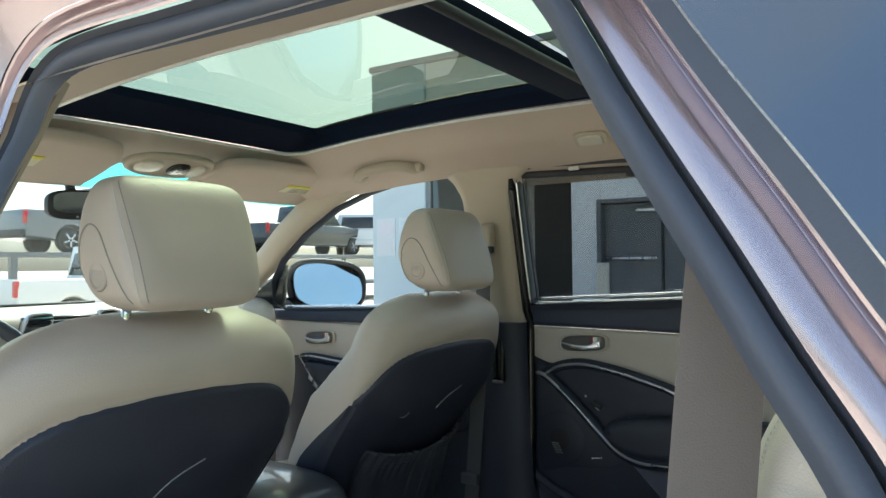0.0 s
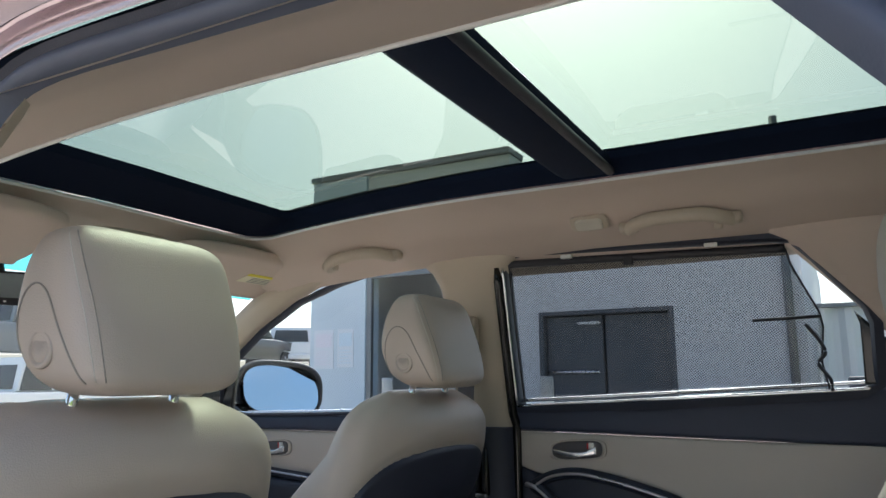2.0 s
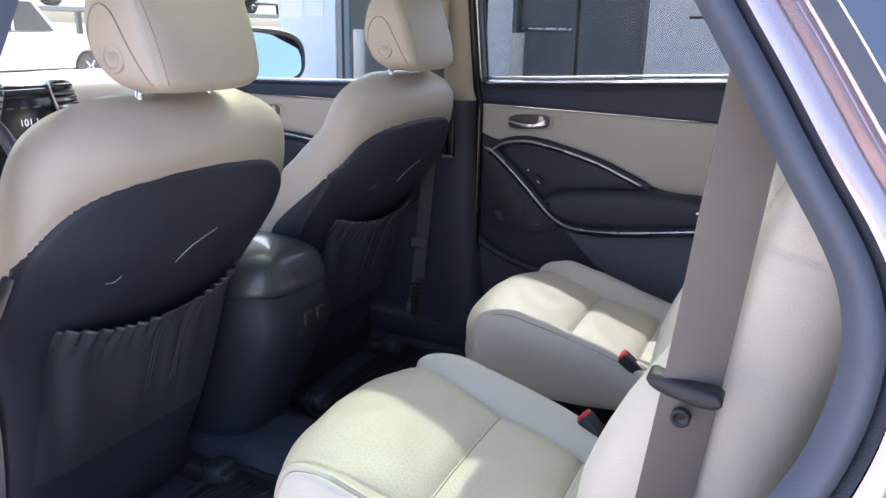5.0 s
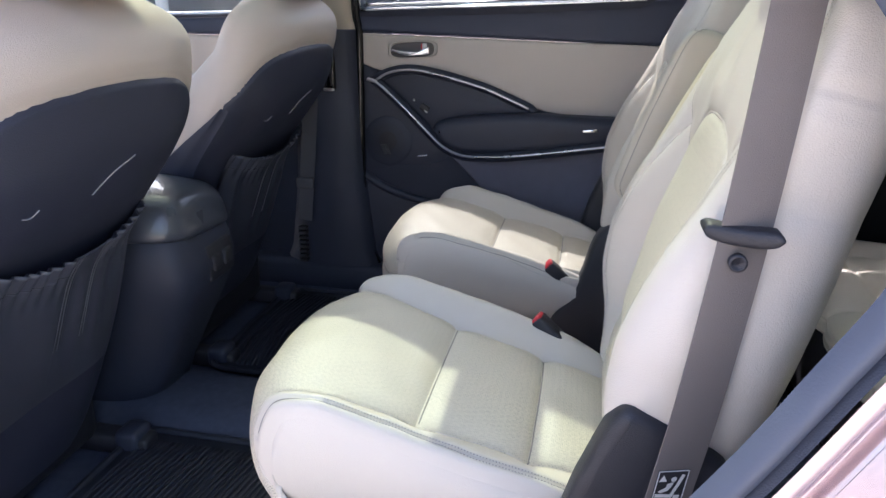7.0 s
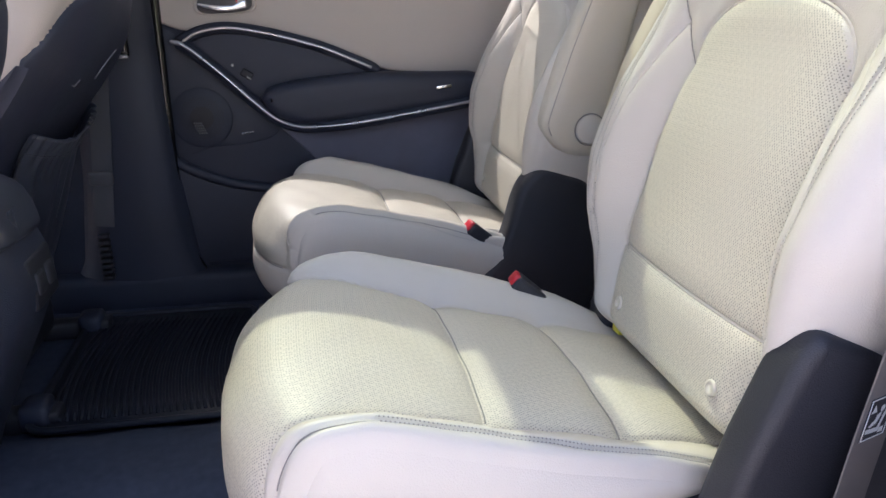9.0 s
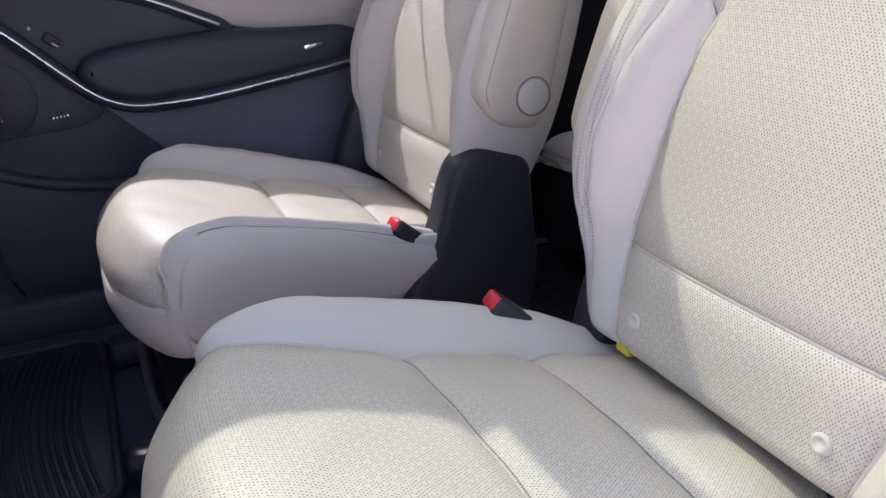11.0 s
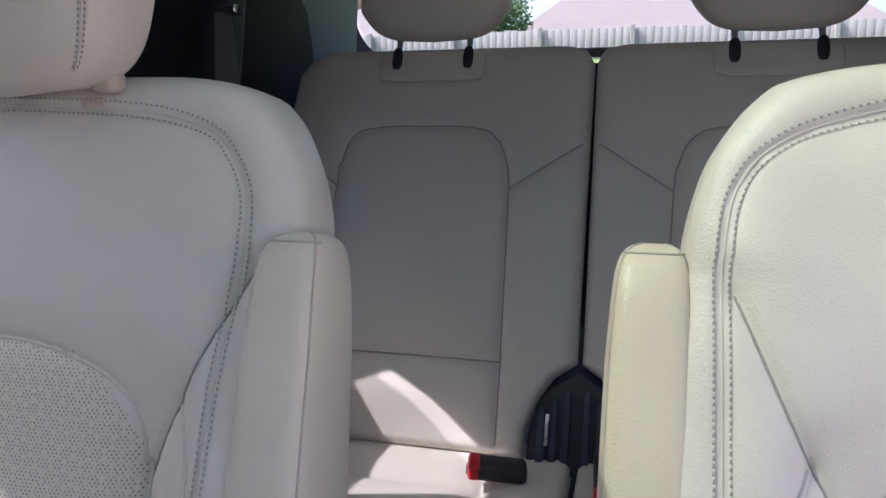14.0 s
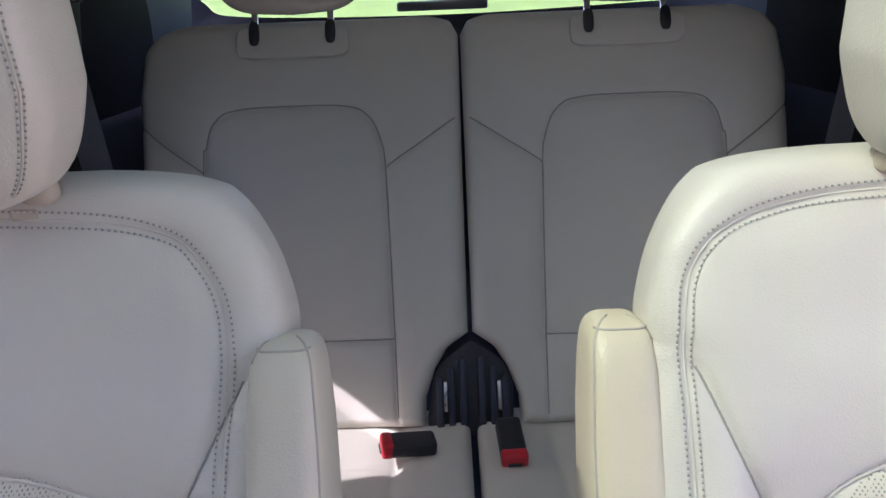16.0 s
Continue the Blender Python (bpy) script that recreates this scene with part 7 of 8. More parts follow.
def tag_box(name, cy, cz, w_, h_, up, mat, turn=0.0):
    nrm = np.array([-0.95, -0.30, 0.0])
    acr = np.array([0.30, -0.95, 0.0])
    vert = np.array([0.0, 0.12, -0.99])
    base = np.array([-0.590, 0.413, 0.833]) + nrm * 0.0016
    cy, cz, w_, h_ = cy * 0.68, cz * 0.70, w_ * 0.68, h_ * 0.70
    q = [base + acr * (cy + sx * w_) + vert * (cz + sy * h_) + nrm * u for u in (0, up) for sx, sy in ((-1, -1), (1, -1), (1, 1), (-1, 1))]
    return put(name, q, [(0, 3, 2, 1), (4, 5, 6, 7), (0, 1, 5, 4), (1, 2, 6, 5), (2, 3, 7, 6), (3, 0, 4, 7)], mat, nb_, smooth=False)


tag_box("warning_tag", 0, 0, 0.0235, 0.028, 0.0010, BLACK)["label"] = "black tag with a white child seat symbol"
for sx, sy, w_, h_ in ((0, -0.0265, 0.022, 0.0007), (0, 0.0265, 0.022, 0.0007), (-0.0222, 0, 0.0007, 0.0265), (0.0222, 0, 0.0007, 0.0265), (0.013, 0.019, 0.0045, 0.0035)):
    tag_box("tag_print", sx, sy, w_, h_, 0.0014, WHITE)


def tag_shape(points):
    """A flat printed shape on the tag, points from -1 to 1 across and down."""
    nrm, acr, vert = np.array([-0.95, -0.30, 0.0]), np.array([0.30, -0.95, 0.0]), np.array([0.0, 0.12, -0.99])
    base = np.array([-0.590, 0.413, 0.833]) + nrm * 0.0032
    put("tag_print", [base + acr * 0.0150 * a_ + vert * 0.0185 * b_ for a_, b_ in points], [tuple(range(len(points)))], WHITE, nb_, smooth=False)


tag_shape([(-0.66, -0.78), (-0.36, -0.36), (-0.92, -0.36)])
tag_shape([(-0.92, 0.42), (0.10, 0.50), (0.58, -0.80), (0.82, -0.74), (0.26, 0.74), (-0.92, 0.66)])
tag_shape([(-0.80, 0.28), (-0.30, 0.02), (-0.28, -0.20), (0.16, -0.30), (0.04, 0.06), (-0.14, 0.26), (-0.62, 0.40)])
tag_shape([(0.10 + 0.20 * math.cos(k * 0.7), -0.48 + 0.17 * math.sin(k * 0.7)) for k in range(9)])

# second-row belt on the far side, third-row belts
fb_ = thing("far_seat_belt", "dark taupe second-row seat belt beside the far pillar", "seat belt")
ribbon("webbing", [(0.600, 0.275, 1.50), (0.628, 0.285, 1.40), (0.642, 0.30, 1.20), (0.655, 0.33, 1.0), (0.665, 0.40, 0.75), (0.67, 0.42, 0.52)], 0.047, 0.0016, WEBBING_DARK, fb_, across=(0.25, 0.95, 0))
part("guide_loop", rbox((0.014, 0.055, 0.03), (0.597, 0.275, 1.50), 0.006, 2), BLACK, fb_)
for sg in (1, -1):
    tb_ = thing("third_row_belt", "dark third-row seat belt hanging from a pillar loop", "seat belt", "third-row belts")
    part("guide_loop", rbox((0.082, 0.022, 0.016), (sg * 0.592, -0.352, 1.450), 0.006, 3), BLACK, tb_, "black belt loop")
    for dx in (-0.034, 0.034):
        part("loop_bolt", rbox((0.008, 0.010, 0.014), (sg * (0.592 + dx), -0.339, 1.452), 0.003, 2), CHROME, tb_)
    ribbon("webbing", [(sg * 0.592, -0.340, 1.447), (sg * 0.588, -0.352, 1.30), (sg * 0.586, -0.372, 1.15), (sg * 0.585, -0.385, 0.95), (sg * 0.585, -0.37, 0.76)], 0.046, 0.0016, WEBBING_DARK, tb_, across=(0.97, 0.2, 0))
    part("tongue", rbox((0.026, 0.008, 0.040), (sg * 0.584, -0.374, 1.05), 0.004, 2), SATIN, tb_, "metal belt tongue")
    part("tongue_hole", rbox((0.012, 0.010, 0.014), (sg * 0.584, -0.373, 1.055), 0.002, 1), BLACK, tb_)
    part("pillar_cover", rbox((0.10, 0.10, 0.50), (sg * 0.655, -0.385, 1.33), 0.02, 3, (0, sg * -9, 0)), DEEP_BLACK, tb_)

# plastic guide and buckles between the third-row seats
gr = thing("buckle_guide", "black ribbed plastic panel between the third-row seats", "trim panel")
sr, cr = 0.438, 0.899
out = smooth_outline([(-0.068, -0.02), (-0.070, 0.05), (-0.066, 0.082), (-0.048, 0.108), (-0.020, 0.128), (0.0, 0.140), (0.020, 0.128), (0.048, 0.108), (0.066, 0.082), (0.070, 0.05), (0.068, -0.02)], 60)
bm = prism(out, 0.012, 0.003, 2, lambda a, b, c_: (a, -0.298 - sr * b + cr * (c_ - 0.02), 0.742 + cr * b + sr * (c_ - 0.02)))
part("panel", bm, BLACK, gr)
for k, x in enumerate((-0.056, -0.036, -0.016, 0.016, 0.036, 0.056)):
    top = 0.118 - abs(x) * 0.75
    bm = prism([(x - 0.006, -0.02), (x + 0.006, -0.02), (x + 0.006, top), (x, top + 0.006), (x - 0.006, top)], 0.010, 0.002, 2, lambda a, b, c_: (a, -0.298 - sr * b + cr * (c_ - 0.009), 0.742 + cr * b + sr * (c_ - 0.009)))
    part("rib", bm, SOFT_BLACK, gr)
for x in (-0.046, 0.046):
    bm = prism([(x - 0.003, 0.02), (x + 0.003, 0.02), (x + 0.003, 0.07), (x - 0.003, 0.07)], 0.014, 0.001, 1, lambda a, b, c_: (a, -0.298 - sr * b + cr * (c_ - 0.009), 0.742 + cr * b + sr * (c_ - 0.009)))
    part("latch_bar", bm, SATIN, gr)
for (x, y, z, rz, rx) in ((0.105, -0.205, 0.768, -78, 6), (-0.055, -0.195, 0.775, 4, -12)):
    bk = thing("seat_buckle", "black seat belt buckle with a red button", "seat buckle", "third-row buckles", place=(x, y, z))
    m = Matrix.Translation((x, y, z)) @ Euler((radians(rx), 0, radians(rz))).to_matrix().to_4x4()
    bm = rbox((0.040, 0.085, 0.026), (0, 0, 0), 0.007, 3)
    bm.transform(m)
    part("case", bm, BLACK, bk, "black buckle case")
    bm = rbox((0.041, 0.020, 0.027), (0, 0.035, 0.0005), 0.006, 3)
    bm.transform(m)
    part("release_button", bm, RED, bk, "red release button")
    bm = rbox((0.022, 0.006, 0.007), (0, 0.0440, -0.004), 0.001, 1)
    bm.transform(m)
    part("slot", bm, BLACK, bk)

# floor mats with moulded ridges
def floor_mat(x0, x1, y0, y1, sg):
    mt = thing("floor_mat", "black ribbed rubber floor mat on the carpet", "floor mat", "floor mats")
    out = rounded(x0, x1, y0, y1, 0.04, 5, 1)
    bm = prism(out, 0.008, 0.003, 2, lambda a, b, c_: (a, b, FLOOR_Z + 0.012 + c_))
    part("sheet", bm, RUBBER, mt)
    tube("raised_edge", [(a, b, FLOOR_Z + 0.022) for a, b in out], 0.007, RUBBER, mt, n=8, closed=True)
    y = y0 + 0.03
    while y < y1 - 0.03:
        pts = [(x, y + 0.030 * math.sin((x - x0) / (x1 - x0) * math.pi) - 0.012, FLOOR_Z + 0.0205) for x in np.linspace(x0 + 0.03, x1 - 0.03, 14)]
        pts = [q for q in pts if y0 + 0.02 < q[1] < y1 - 0.02]
        if len(pts) > 3:
            tube("ridge", pts, 0.0034, RUBBER, mt, n=6)
        y += 0.0115


floor_mat(-0.62, -0.12, 0.98, 1.34, 1)
floor_mat(0.14, 0.62, 0.98, 1.34, -1)
floor_mat(-0.10, 0.13, 0.40, 0.95, 1)
floor_mat(-0.10, 0.62, -0.04, 0.37, 1)

# ---- outside ----
ASPHALT = material("sunlit_lot_concrete", (0.55, 0.48, 0.40), 0.9, 0, 0.2, 0.6, (60, 0.6, "noise"))
GRASS = material("mown_grass", (0.13, 0.19, 0.045), 0.95, 0, 0.35, 0.9, (30, 0.9, "noise"))
WALL = material("grey_painted_block_wall", (0.62, 0.63, 0.66), 0.85, 0, 0.05, 0.7, (120, 0.1, "noise"))
WALL_DARK = material("doorway_shade", (0.05, 0.055, 0.065), 0.8, 0, 0.1, 1.5, (60, 0.3, "noise"))
DOOR_STEEL = material("slate_steel_door", (0.085, 0.095, 0.115), 0.55, 0, 0.06, 1.2, (150, 0.2, "noise"))
CONCRETE = material("pale_concrete", (0.50, 0.49, 0.47), 0.85, 0, 0.08, 1.5, (60, 0.4, "noise"))
METAL_WALL = material("pale_ribbed_metal", (0.62, 0.62, 0.62), 0.5, 0.1, 0.06, 0.8, None)
POSTER = material("pale_poster_paper", (0.52, 0.60, 0.68), 0.7, 0, 0.03, 2.0, None)
NOTICE = material("pale_notice_paper", (0.62, 0.66, 0.72), 0.7, 0, 0.05, 9.0, None)
PRINT_PINK = material("faded_pink_print", (0.66, 0.64, 0.72), 0.7, 0, 0.05, 10, None)
PRINT_BLUE = material("faded_blue_print", (0.54, 0.65, 0.75), 0.7, 0, 0.05, 10, None)
WOOD_FENCE = material("weathered_fence_wood", (0.24, 0.225, 0.215), 0.9, 0, 0.18, 2.5, (50, 0.5, "noise"))
TYRE = material("tyre_rubber", (0.02, 0.02, 0.021), 0.8, 0, 0.1, 10, None)
CAR_WHITE = material("white_car_paint", (0.75, 0.75, 0.74), 0.3, 0, 0.03, 3, None, coat=0.8)
CAR_BLACK = material("black_car_paint", (0.025, 0.026, 0.03), 0.3, 0, 0.05, 3, None, coat=0.8)
CAR_GREY = material("grey_car_paint", (0.16, 0.17, 0.18), 0.3, 0.2, 0.05, 3, None, coat=0.8)
CAR_RED = material("red_car_paint", (0.50, 0.02, 0.03), 0.3, 0, 0.05, 3, None, coat=0.8)
CAR_GLASS = material("dark_car_glass", (0.03, 0.035, 0.04), 0.08, 0, 0.05, 3, None)
TAIL = material("red_tail_lamp", (0.55, 0.02, 0.02), 0.25, 0, 0.05, 5, None)
STEEL = material("grey_steel_frame", (0.20, 0.21, 0.22), 0.5, 0.6, 0.1, 3, None)
LEAF = material("far_leaves", (0.06, 0.11, 0.035), 0.8, 0, 0.4, 1.5, None)

ground = tagged(new("ground"), "pale sunlit concrete lot with grass behind", "ground", kind="structure")
R = 400
put("asphalt", [(-R, -9, 0), (R, -9, 0), (R, R, 0), (-R, R, 0)], [(0, 1, 2, 3)], ASPHALT, ground, smooth=False)
put("grass_strip", [(-R, -R, 0), (R, -R, 0), (R, -9, 0), (-R, -9, 0)], [(0, 1, 2, 3)], GRASS, ground, "mown green grass", smooth=False)


def boxy(name, lo, hi, mat, parent, label="", bevel=0.01):
    lo, hi = np.array(lo, float), np.array(hi, float)
    return auto(part(name, rbox(tuple(hi - lo), tuple((lo + hi) / 2), bevel, 1), mat, parent, label), 40)


# grey service building on the far side
bd = thing("service_building", "grey painted service building with steel doors", "building")
BX = 9.0
D0, D1, D2, DT = 4.17, 3.31, 2.40, 2.20
boxy("wall", (BX, D0, 0.0), (BX + 0.3, 4.62, 3.85), WALL, bd, "grey wall")
boxy("wall", (BX, 0.78, 0.0), (BX + 0.3, D2, 3.85), WALL, bd, "grey wall")
boxy("lintel_wall", (BX, D2, DT), (BX + 0.3, D0, 3.85), WALL, bd, "grey wall over the doors")
boxy("pier", (BX - 0.05, 7.20, 0.0), (BX + 0.35, 8.32, 4.70), POSTER, bd, "pale blue-grey pier")
boxy("bay_lintel", (BX, 4.62, 3.05), (BX + 0.3, 7.20, 4.70), WALL, bd, "wall over the open bay")
# inside walls of the bay carry its indoor shade as a near-black colour
boxy("bay_back", (BX + 4.0, 4.4, 0.0), (BX + 4.2, 7.2, 3.2), WALL_DARK, bd, "bay back wall coloured dark for shade")
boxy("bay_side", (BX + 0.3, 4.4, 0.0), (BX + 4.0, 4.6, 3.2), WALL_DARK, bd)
boxy("bay_frame", (BX - 0.03, 4.62, 2.95), (BX + 0.05, 7.20, 3.07), STEEL, bd, "steel bay door frame")
boxy("bay_frame", (BX - 0.03, 7.10, 0.0), (BX + 0.05, 7.20, 3.0), STEEL, bd)
boxy("end_wall", (BX + 0.3, 8.0, 0.0), (BX + 12, 8.32, 4.70), WALL, bd)
boxy("side_wall", (BX + 0.3, 0.78, 0.0), (BX + 12, 1.08, 3.85), WALL, bd, "grey side wall")
boxy("roof_cap", (BX - 0.08, 4.60, 4.70), (BX + 0.5, 8.36, 4.80), STEEL, bd, "metal parapet cap")
boxy("roof_cap", (BX - 0.08, 0.72, 3.85), (BX + 0.5, 4.60, 3.95), STEEL, bd, "metal parapet cap")
boxy("step_wall", (BX + 0.3, 4.62, 3.2), (BX + 12, 4.80, 4.70), WALL, bd, "grey wall over the lower roof")
boxy("roof_slab", (BX + 0.3, 4.8, 4.3), (BX + 12, 8.3, 4.5), STEEL, bd)
boxy("roof_slab", (BX + 0.3, 1.08, 3.5), (BX + 12, 4.62, 3.7), STEEL, bd)
for y, z in ((6.6, 4.5), (2.4, 3.7)):
    tube("roof_vent", [(BX + 0.6, y, z), (BX + 0.6, y, z + 0.88 if z < 4 else 4.98)], 0.07, STEEL, bd, "short roof vent pipe", n=10)
boxy("roof_unit", (BX + 1.5, 4.0, 3.7), (BX + 2.6, 4.5, 5.08), STEEL, bd, "rooftop air unit")
for a, b in ((D1, D0), (D2, D1)):
    dr = boxy("steel_door", (BX + 0.10, a + 0.02, 0.3), (BX + 0.15, b - 0.02, DT - 0.02), DOOR_STEEL, bd, "slate steel door")
    if a == D1:
        tube("push_bar", [(BX + 0.03, a + 0.06, 1.40), (BX + 0.03, b - 0.06, 1.40)], 0.022, SATIN, dr, "silver push bar", n=8)
        boxy("closer", (BX + 0.02, a + 0.04, 2.05), (BX + 0.10, a + 0.36, 2.10), SATIN, dr)
boxy("door_frame", (BX - 0.02, D0 - 0.01, 0.0), (BX + 0.16, D0 + 0.06, DT + 0.05), DOOR_STEEL, bd)
boxy("door_frame", (BX - 0.02, D2 - 0.06, 0.0), (BX + 0.16, D2 + 0.01, DT + 0.05), DOOR_STEEL, bd)
boxy("door_frame", (BX - 0.02, D2, DT - 0.01), (BX + 0.16, D0, DT + 0.05), DOOR_STEEL, bd)
# dark sheet behind the doors, indoor shade put into its colour
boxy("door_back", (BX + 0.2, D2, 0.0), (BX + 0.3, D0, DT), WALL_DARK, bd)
boxy("step", (BX - 0.9, 2.2, 0.0), (BX + 0.2, 4.4, 0.30), CONCRETE, bd, "concrete door step")
tube("downspout", [(BX - 0.06, 0.95, 0.0), (BX - 0.06, 0.95, 4.6)], 0.05, STEEL, bd, "grey downspout", n=10)
for y, z0, w_, h_, mt in ((8.02, 1.50, 0.20, 0.64, PRINT_PINK), (7.58, 1.52, 0.16, 0.62, PRINT_BLUE)):
    nt = boxy("notice", (BX - 0.062, y - w_, z0), (BX - 0.052, y + w_, z0 + h_), NOTICE, bd, "pale notice sheet", 0)
    boxy("print_block", (BX - 0.066, y - w_ * 0.8, z0 + h_ * 0.55), (BX - 0.063, y + w_ * 0.8, z0 + h_ * 0.9), mt, nt, "", 0)
    for k in range(5):
        boxy("print_bar", (BX - 0.066, y - w_ * (0.8 - 0.2 * (k % 3)), z0 + h_ * (0.10 + 0.08 * k)), (BX - 0.063, y + w_ * 0.8, z0 + h_ * (0.13 + 0.08 * k)), mt, nt, "", 0)
bo = thing("bollard", "pale steel bollard beside the building", "bollard", "bollards")
tube("post", [(8.3, 6.35, 0.0), (8.3, 6.35, 1.30), (8.3, 6.35, 1.34)], 0.085, CONCRETE, bo, n=16)
copy_thing(bo, pose(-0.2, -2.55, 0))

# pale ribbed metal wall farther back
mw = thing("metal_wall", "pale ribbed metal wall beyond the building", "wall")
n = 260
yy = np.linspace(-26, 0.74, n)
xx = 13.0 + 0.06 * (np.arange(n) % 4 < 2)
v_ = [(xx[i], yy[i], 0.0) for i in range(n)] + [(xx[i], yy[i], 2.46) for i in range(n)]
put("sheet", v_, [(i, i + 1, n + i + 1, n + i) for i in range(n - 1)], METAL_WALL, mw, smooth=False)
boxy("cap", (12.9, -26, 2.46), (13.2, 0.74, 2.53), STEEL, mw)


def vehicle(name, label, kind, paint, at, yaw, tail=True):
    """A parked vehicle: body with cut wheel arches, glazed cabin, four wheels, lamps."""
    L = {"suv": 4.6, "pickup": 5.6, "van": 5.2}[kind]
    W = 0.93
    H = {"suv": 1.70, "pickup": 1.85, "van": 2.0}[kind]
    ob = thing(name, label, "car" if kind == "suv" else kind, "parked vehicles")
    m = pose(at[0], at[1], at[2], 0, 0, yaw)

    def solid(nm, outline, w0, mat, parent, text="", bevel=0.05, w_off=0.0):
        bm = prism(outline, 2 * w0, bevel, 3, lambda a, b, c_: (a, c_ - w0 + w_off, b))
        bm.transform(m)
        return auto(part(nm, bm, mat, parent, text), 35)

    def arch(cx, r=0.40):
        return [(cx + r * math.cos(t_), 0.34 + r * math.sin(t_)) for t_ in np.linspace(math.pi, 0, 9)]
    fx, rx = L * 0.31, -L * 0.29
    belt = {"suv": 1.02, "pickup": 1.12, "van": 1.15}[kind]
    low = [(-L / 2, 0.42)] + [(a, b) for a, b in arch(rx)] + [(a, b) for a, b in arch(fx)] + [(L / 2, 0.42), (L / 2, 0.80), (L / 2 - 0.15, belt - 0.12), (L * 0.20, belt)]
    low += [(-L / 2 + 0.05, belt), (-L / 2, belt - 0.2)]
    body_ = solid("body", low, W, paint, ob, bevel=0.06)
    if kind == "pickup":
        cab = [(L * 0.20, belt), (L * 0.09, H), (-L * 0.12, H), (-L * 0.15, belt)]
        win = [(L * 0.17, belt + 0.03), (L * 0.085, H - 0.10), (-L * 0.115, H - 0.10), (-L * 0.135, belt + 0.03)]
    else:
        cab = [(L * 0.20, belt), (L * 0.08, H), (-L * 0.42, H - 0.05), (-L * 0.48, belt)]
        win = [(L * 0.17, belt + 0.03), (L * 0.075, H - 0.11), (-L * 0.40, H - 0.15), (-L * 0.445, belt + 0.03)]
    solid("cabin", cab, W - 0.12, paint, ob, bevel=0.07)
    split = -L * 0.10 if kind != "pickup" else L * 0.0
    for sg in (-1, 1):
        for lo_, hi_ in ((split + 0.04, 9), (-9, split - 0.04)):
            pts = [(min(max(a, lo_), hi_), b) for a, b in win]
            if max(p_[0] for p_ in pts) - min(p_[0] for p_ in pts) > 0.2:
                solid("side_window", pts, 0.012, CAR_GLASS, ob, "dark side glass", 0.004, sg * (W - 0.115))
    xb = cab[-1][0]
    bm = prism([(-W + 0.25, belt + 0.06), (W - 0.25, belt + 0.06), (W - 0.32, H - 0.16), (-W + 0.32, H - 0.16)], 0.03, 0.005, 1, lambda a, b, c_: (cab[-1][0] - 0.012 + c_ * 0.4 + (b - belt) * (cab[2][0] - cab[-1][0]) / (H - belt), a, b))
    bm.transform(m)
    part("rear_window", bm, CAR_GLASS, ob, "dark rear glass")
    bm = prism([(-W + 0.22, belt + 0.05), (W - 0.22, belt + 0.05), (W - 0.30, H - 0.10), (-W + 0.30, H - 0.10)], 0.03, 0.005, 1, lambda a, b, c_: (cab[0][0] + 0.012 - c_ * 0.4 + (b - belt) * (cab[1][0] - cab[0][0]) / (H - belt), a, b))
    bm.transform(m)
    part("windscreen", bm, CAR_GLASS, ob, "dark windscreen")
    for cx in (fx, rx):
        for sg in (-1, 1):
            rr = [[(cx + r_ * math.cos(t_), sg * (W - 0.24 + w_), 0.34 + r_ * math.sin(t_)) for t_ in np.linspace(0, 2 * math.pi, 24, endpoint=False)] for r_, w_ in ((0.22, 0.0), (0.33, 0.0), (0.345, 0.04), (0.345, 0.19), (0.32, 0.225), (0.22, 0.225))]
            rr = [[(m @ Vector(q))[:] for q in ring_] for ring_ in rr]
            wh = loft("wheel", rr, TYRE, ob, "black tyre")
            rr = [[(cx + r_ * math.cos(t_), sg * (W - 0.24 + w_), 0.34 + r_ * math.sin(t_)) for t_ in np.linspace(0, 2 * math.pi, 24, endpoint=False)] for r_, w_ in ((0.225, 0.20), (0.215, 0.228), (0.18, 0.20), (0.05, 0.215), (0.0, 0.215))]
            rr = [[(m @ Vector(q))[:] for q in ring_] for ring_ in rr]
            loft("rim", rr, SATIN, wh, "silver wheel rim")
            for k in range(5):
                t_ = k * 2 * math.pi / 5 + 0.3
                bm = rbox((0.16, 0.02, 0.05), (0.11, 0, 0), 0.006, 1)
                bm.transform(m @ Matrix.Translation((cx, sg * (W - 0.018), 0.34)) @ Matrix.Rotation(t_, 4, "Y"))
                part("spoke", bm, SATIN, wh)
    for sg in (-1, 1):
        hh = belt + 0.05 if kind == "suv" else belt - 0.15
        bm = rbox((0.10, 0.16, 0.34), (-L / 2 + 0.03, sg * (W - 0.09), hh - 0.05), 0.03, 2)
        bm.transform(m)
        part("tail_lamp", bm, TAIL, ob, "red tail lamp")
        bm = rbox((0.12, 0.34, 0.15), (L / 2 - 0.06, sg * (W - 0.22), 0.74), 0.03, 2)
        bm.transform(m)
        part("headlamp", bm, LENS, ob, "clear headlamp")
    for xx_, ww in ((-L / 2 - 0.02, W - 0.05), (L / 2 + 0.02, W - 0.05)):
        bm = rbox((0.14, 2 * ww, 0.22), (xx_, 0, 0.50), 0.05, 2)
        bm.transform(m)
        part("bumper", bm, BLACK if kind != "suv" else paint, ob)
    return ob


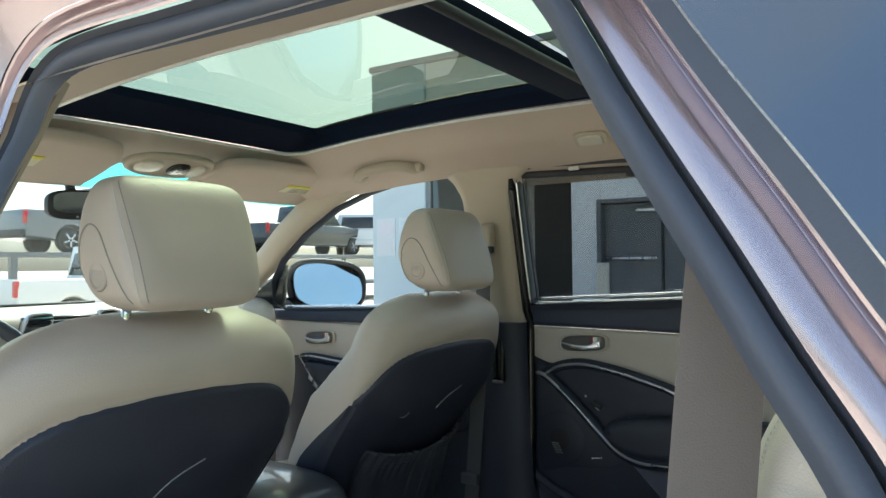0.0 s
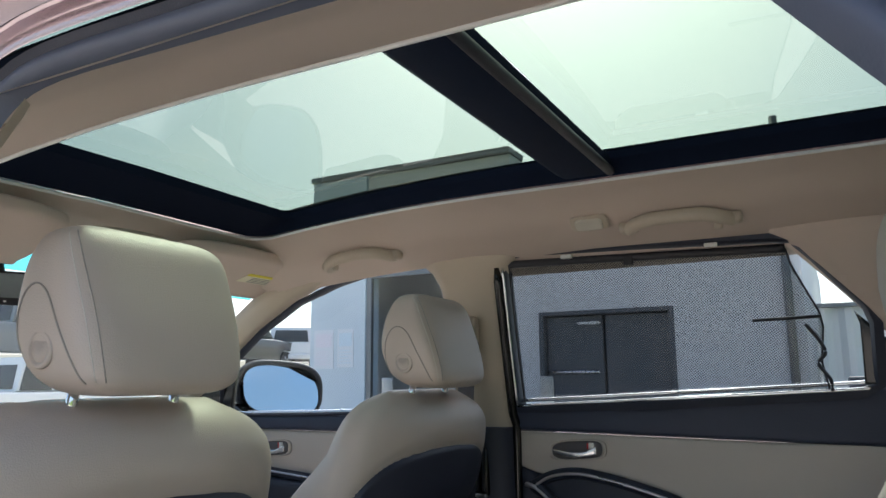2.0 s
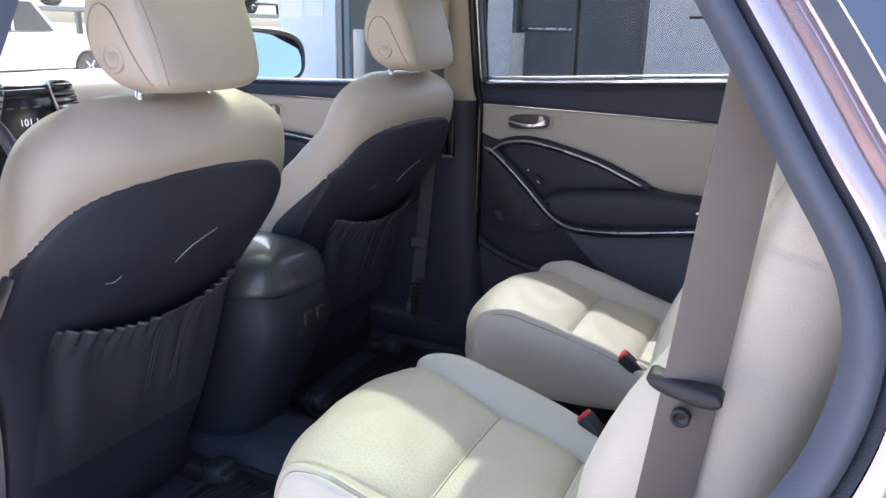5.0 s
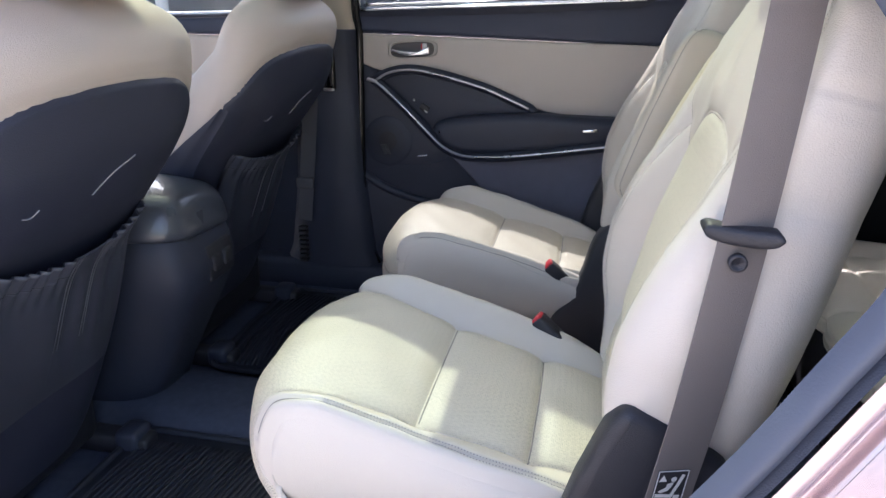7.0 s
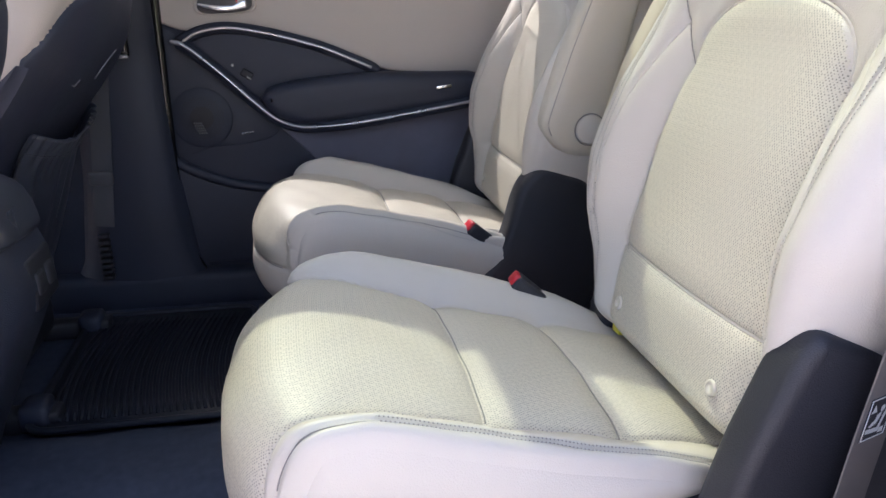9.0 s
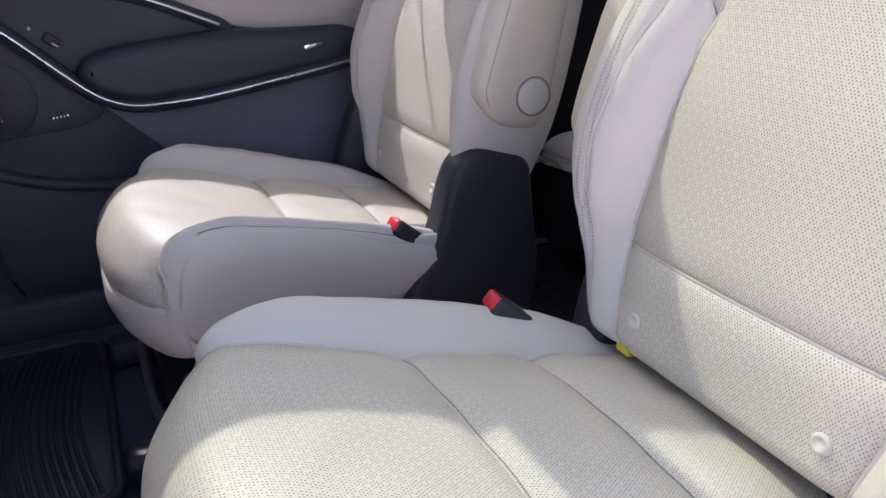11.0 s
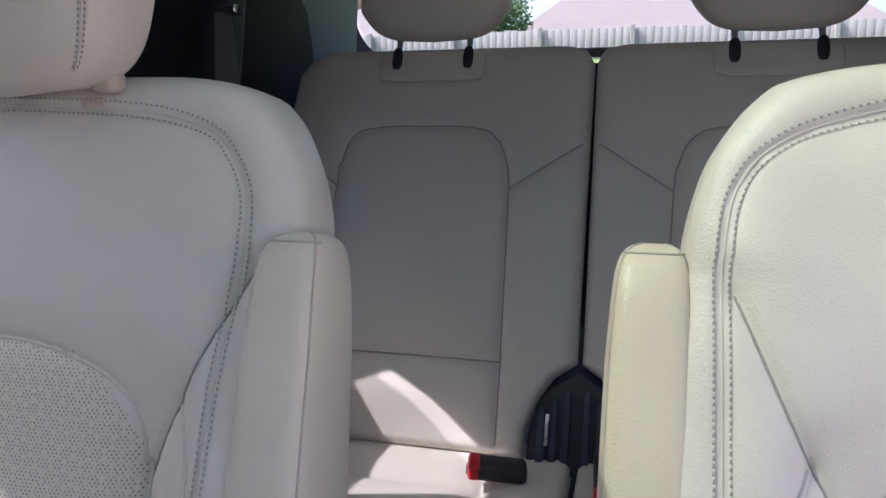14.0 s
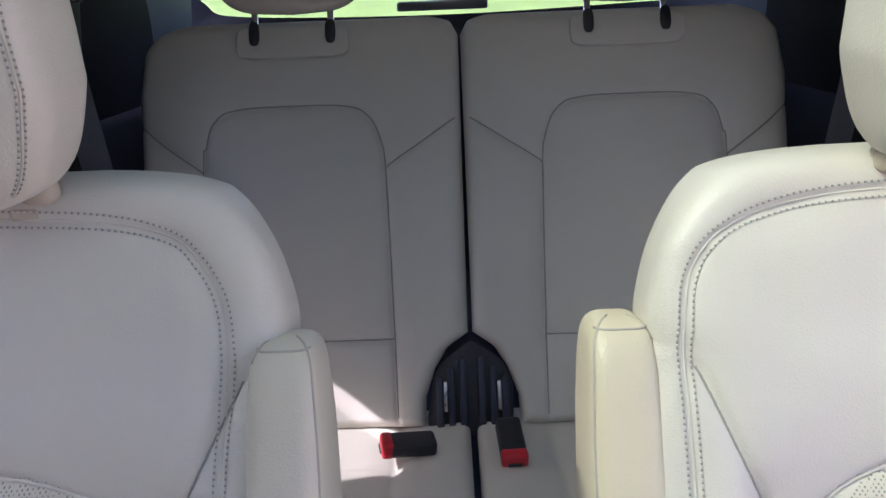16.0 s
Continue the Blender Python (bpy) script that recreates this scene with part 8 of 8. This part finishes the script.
hl = thing("car_hauler", "grey steel car transporter deck on posts", "trailer")
DECK = 1.75
boxy("deck", (7.6, 18.6, DECK - 0.12), (27.5, 21.6, DECK), STEEL, hl, "steel deck")
for x in (8.0, 11.8, 15.6, 19.4, 23.2, 27.0):
    for y in (18.7, 21.5):
        boxy("deck_post", (x - 0.08, y - 0.08, 0.0), (x + 0.08, y + 0.08, DECK - 0.1), STEEL, hl, "", 0.01)
boxy("lower_deck", (7.6, 18.7, 0.62), (27.5, 21.5, 0.72), STEEL, hl, "steel lower deck")
for x in (8.1, 15.7, 23.3):
    tube("brace", [(x, 18.65, 0.7), (x + 3.4, 18.65, DECK - 0.1)], 0.05, STEEL, hl, n=8)
vehicle("pickup_truck", "dark grey pickup truck raised on a car transporter", "pickup", CAR_GREY, (11.4, 20.2, DECK), 0)
vehicle("pickup_truck", "black pickup truck raised on a car transporter", "pickup", CAR_BLACK, (19.6, 20.2, DECK), 0)
vehicle("parked_suv", "white sport utility car raised on a transporter", "suv", CAR_WHITE, (23.4, 20.6, DECK), 35)
vehicle("pickup_truck", "white pickup truck parked in the lot", "pickup", CAR_WHITE, (9.3, 16.4, 0.0), 0)
vehicle("parked_suv", "silver sport utility car parked far off", "suv", METAL_WALL, (3.4, 17.5, 0.0), 15)
vehicle("parked_suv", "red sport utility car beyond the lot fence", "suv", CAR_RED, (-3.0, -37.0, 2.0), 90)

# fence and trees behind
fn = thing("wood_fence", "weathered grey wooden board fence behind the grass", "fence")
bd_mesh = None
for i in range(200):
    x = -22 + i * 0.2005
    h = 1.75 + 0.04 * math.sin(i * 1.7)
    if bd_mesh is None:
        o = part("board", rbox((0.20, 0.025, 1.0), (0, 0, 0.5), 0.006, 1), WOOD_FENCE, fn)
        bd_mesh = o.data
    else:
        o = new("board", bd_mesh)
        o.parent = fn
    o.location, o.scale = (x, -20, 1.86), (1, 1, h * 0.48)
for i in range(19):
    boxy("post", (-22 + i * 2.45, -19.96, 1.7), (-21.88 + i * 2.45, -19.84, 2.76), WOOD_FENCE, fn)
bank = thing("grass_bank", "low mown grass bank below the fence", "bank", kind="stuff")
put("slope", [(-80, -4, 0.004), (80, -4, 0.004), (80, -20, 1.9), (-80, -20, 1.9), (80, -90, 2.2), (-80, -90, 2.2)], [(0, 1, 2, 3), (3, 2, 4, 5)], GRASS, bank, smooth=False)
ROOF_TILE = material("pinkish_roof_shingle", (0.205, 0.172, 0.162), 0.9, 0, 0.12, 0.8, (30, 0.5, "noise"))
STUCCO = material("pale_pink_stucco", (0.42, 0.35, 0.33), 0.9, 0, 0.05, 0.2, None)
BARK = material("grey_bark", (0.16, 0.13, 0.10), 0.9, 0, 0.25, 3, (12, 0.8, "noise"))


def house(x0, x1, y0, y1, base, eave, ridge):
    """A far house: stuccoed walls, a hipped shingle roof with eaves, windows towards the lot."""
    hs = thing("house", "pale pink stucco house with a hipped shingle roof", "house", "houses beyond the fence", place=((x0 + x1) / 2, (y0 + y1) / 2, base))
    boxy("wall", (x0, y0, base), (x1, y1, eave), STUCCO, hs, "pale stucco wall")
    o, run = 0.6, (y1 - y0) / 2 + 0.6
    v = [(x0 - o, y0 - o, eave), (x1 + o, y0 - o, eave), (x1 + o, y1 + o, eave), (x0 - o, y1 + o, eave), (x0 - o + run, (y0 + y1) / 2, ridge), (x1 + o - run, (y0 + y1) / 2, ridge)]
    v += [(a, b, c_ - 0.2) for a, b, c_ in v[:4]]
    put("roof", v, [(3, 2, 5, 4), (1, 0, 4, 5), (0, 3, 4), (2, 1, 5), (0, 1, 7, 6), (1, 2, 8, 7), (2, 3, 9, 8), (3, 0, 6, 9), (6, 7, 8, 9)], ROOF_TILE, hs, "pinkish shingle roof", smooth=False)
    for i in range(4):
        wx = x0 + (x1 - x0) * (i + 0.5) / 4
        w_ = boxy("window", (wx - 0.7, y1 - 0.05, eave - 2.1), (wx + 0.7, y1 + 0.06, eave - 0.7), CONCRETE, hs, "pale window frame")
        boxy("pane", (wx - 0.6, y1 + 0.055, eave - 2.0), (wx + 0.6, y1 + 0.07, eave - 0.8), CAR_GLASS, w_, "dark window pane", 0)


house(11.5, 34.0, -72.0, -60.0, 2.1, 4.6, 10.4)
house(-18.0, 9.8, -72.0, -60.0, 2.1, 4.6, 10.0)


def broadleaf(x, y, base, high, wide):
    """A round-headed tree: tapered trunk, limbs, a crown of many small leaf sprays."""
    rng = np.random.default_rng(7)
    tr = thing("tree", "round-headed green broadleaf tree beyond the fence", "tree", place=(x, y, base))
    tube("trunk", [(x, y, base), (x + 0.1, y, base + high * 0.25), (x, y, base + high * 0.6)], np.linspace(0.28, 0.10, 12), BARK, tr, n=8, steps=12)
    for k in range(7):
        a = k * 0.9
        tube("limb", [(x, y, base + high * (0.25 + 0.03 * k)), (x + wide * 0.2 * math.cos(a), y + wide * 0.2 * math.sin(a), base + high * (0.42 + 0.03 * k)), (x + wide * 0.38 * math.cos(a), y + wide * 0.38 * math.sin(a), base + high * (0.52 + 0.05 * k))], np.linspace(0.09, 0.03, 8), BARK, tr, n=6, steps=8)
    cen = rng.normal(size=(60, 3))
    cen = cen / np.linalg.norm(cen, axis=1)[:, None] * rng.uniform(0.45, 0.95, (60, 1)) * [wide / 2, wide / 2, high * 0.36] + [x, y, base + high * 0.62]
    p = (cen[:, None] + rng.normal(size=(60, 90, 3)) * [wide * 0.075, wide * 0.075, high * 0.05]).reshape(-1, 3)
    u, w_ = rng.normal(size=p.shape), rng.normal(size=p.shape)
    u /= np.linalg.norm(u, axis=1)[:, None]
    w_ -= u * (u * w_).sum(1)[:, None]
    w_ /= np.linalg.norm(w_, axis=1)[:, None]
    sz = rng.uniform(0.10, 0.20, (len(p), 1))
    v = np.stack([p - u * sz, p + w_ * sz * 0.5, p + u * sz, p - w_ * sz * 0.5], 1).reshape(-1, 3)
    put("crown", v, np.arange(len(v)).reshape(-1, 4), LEAF, tr, "green leafy crown", smooth=False)["kind"] = "stuff"


broadleaf(10.8, -54.0, 2.1, 6.6, 6.4)
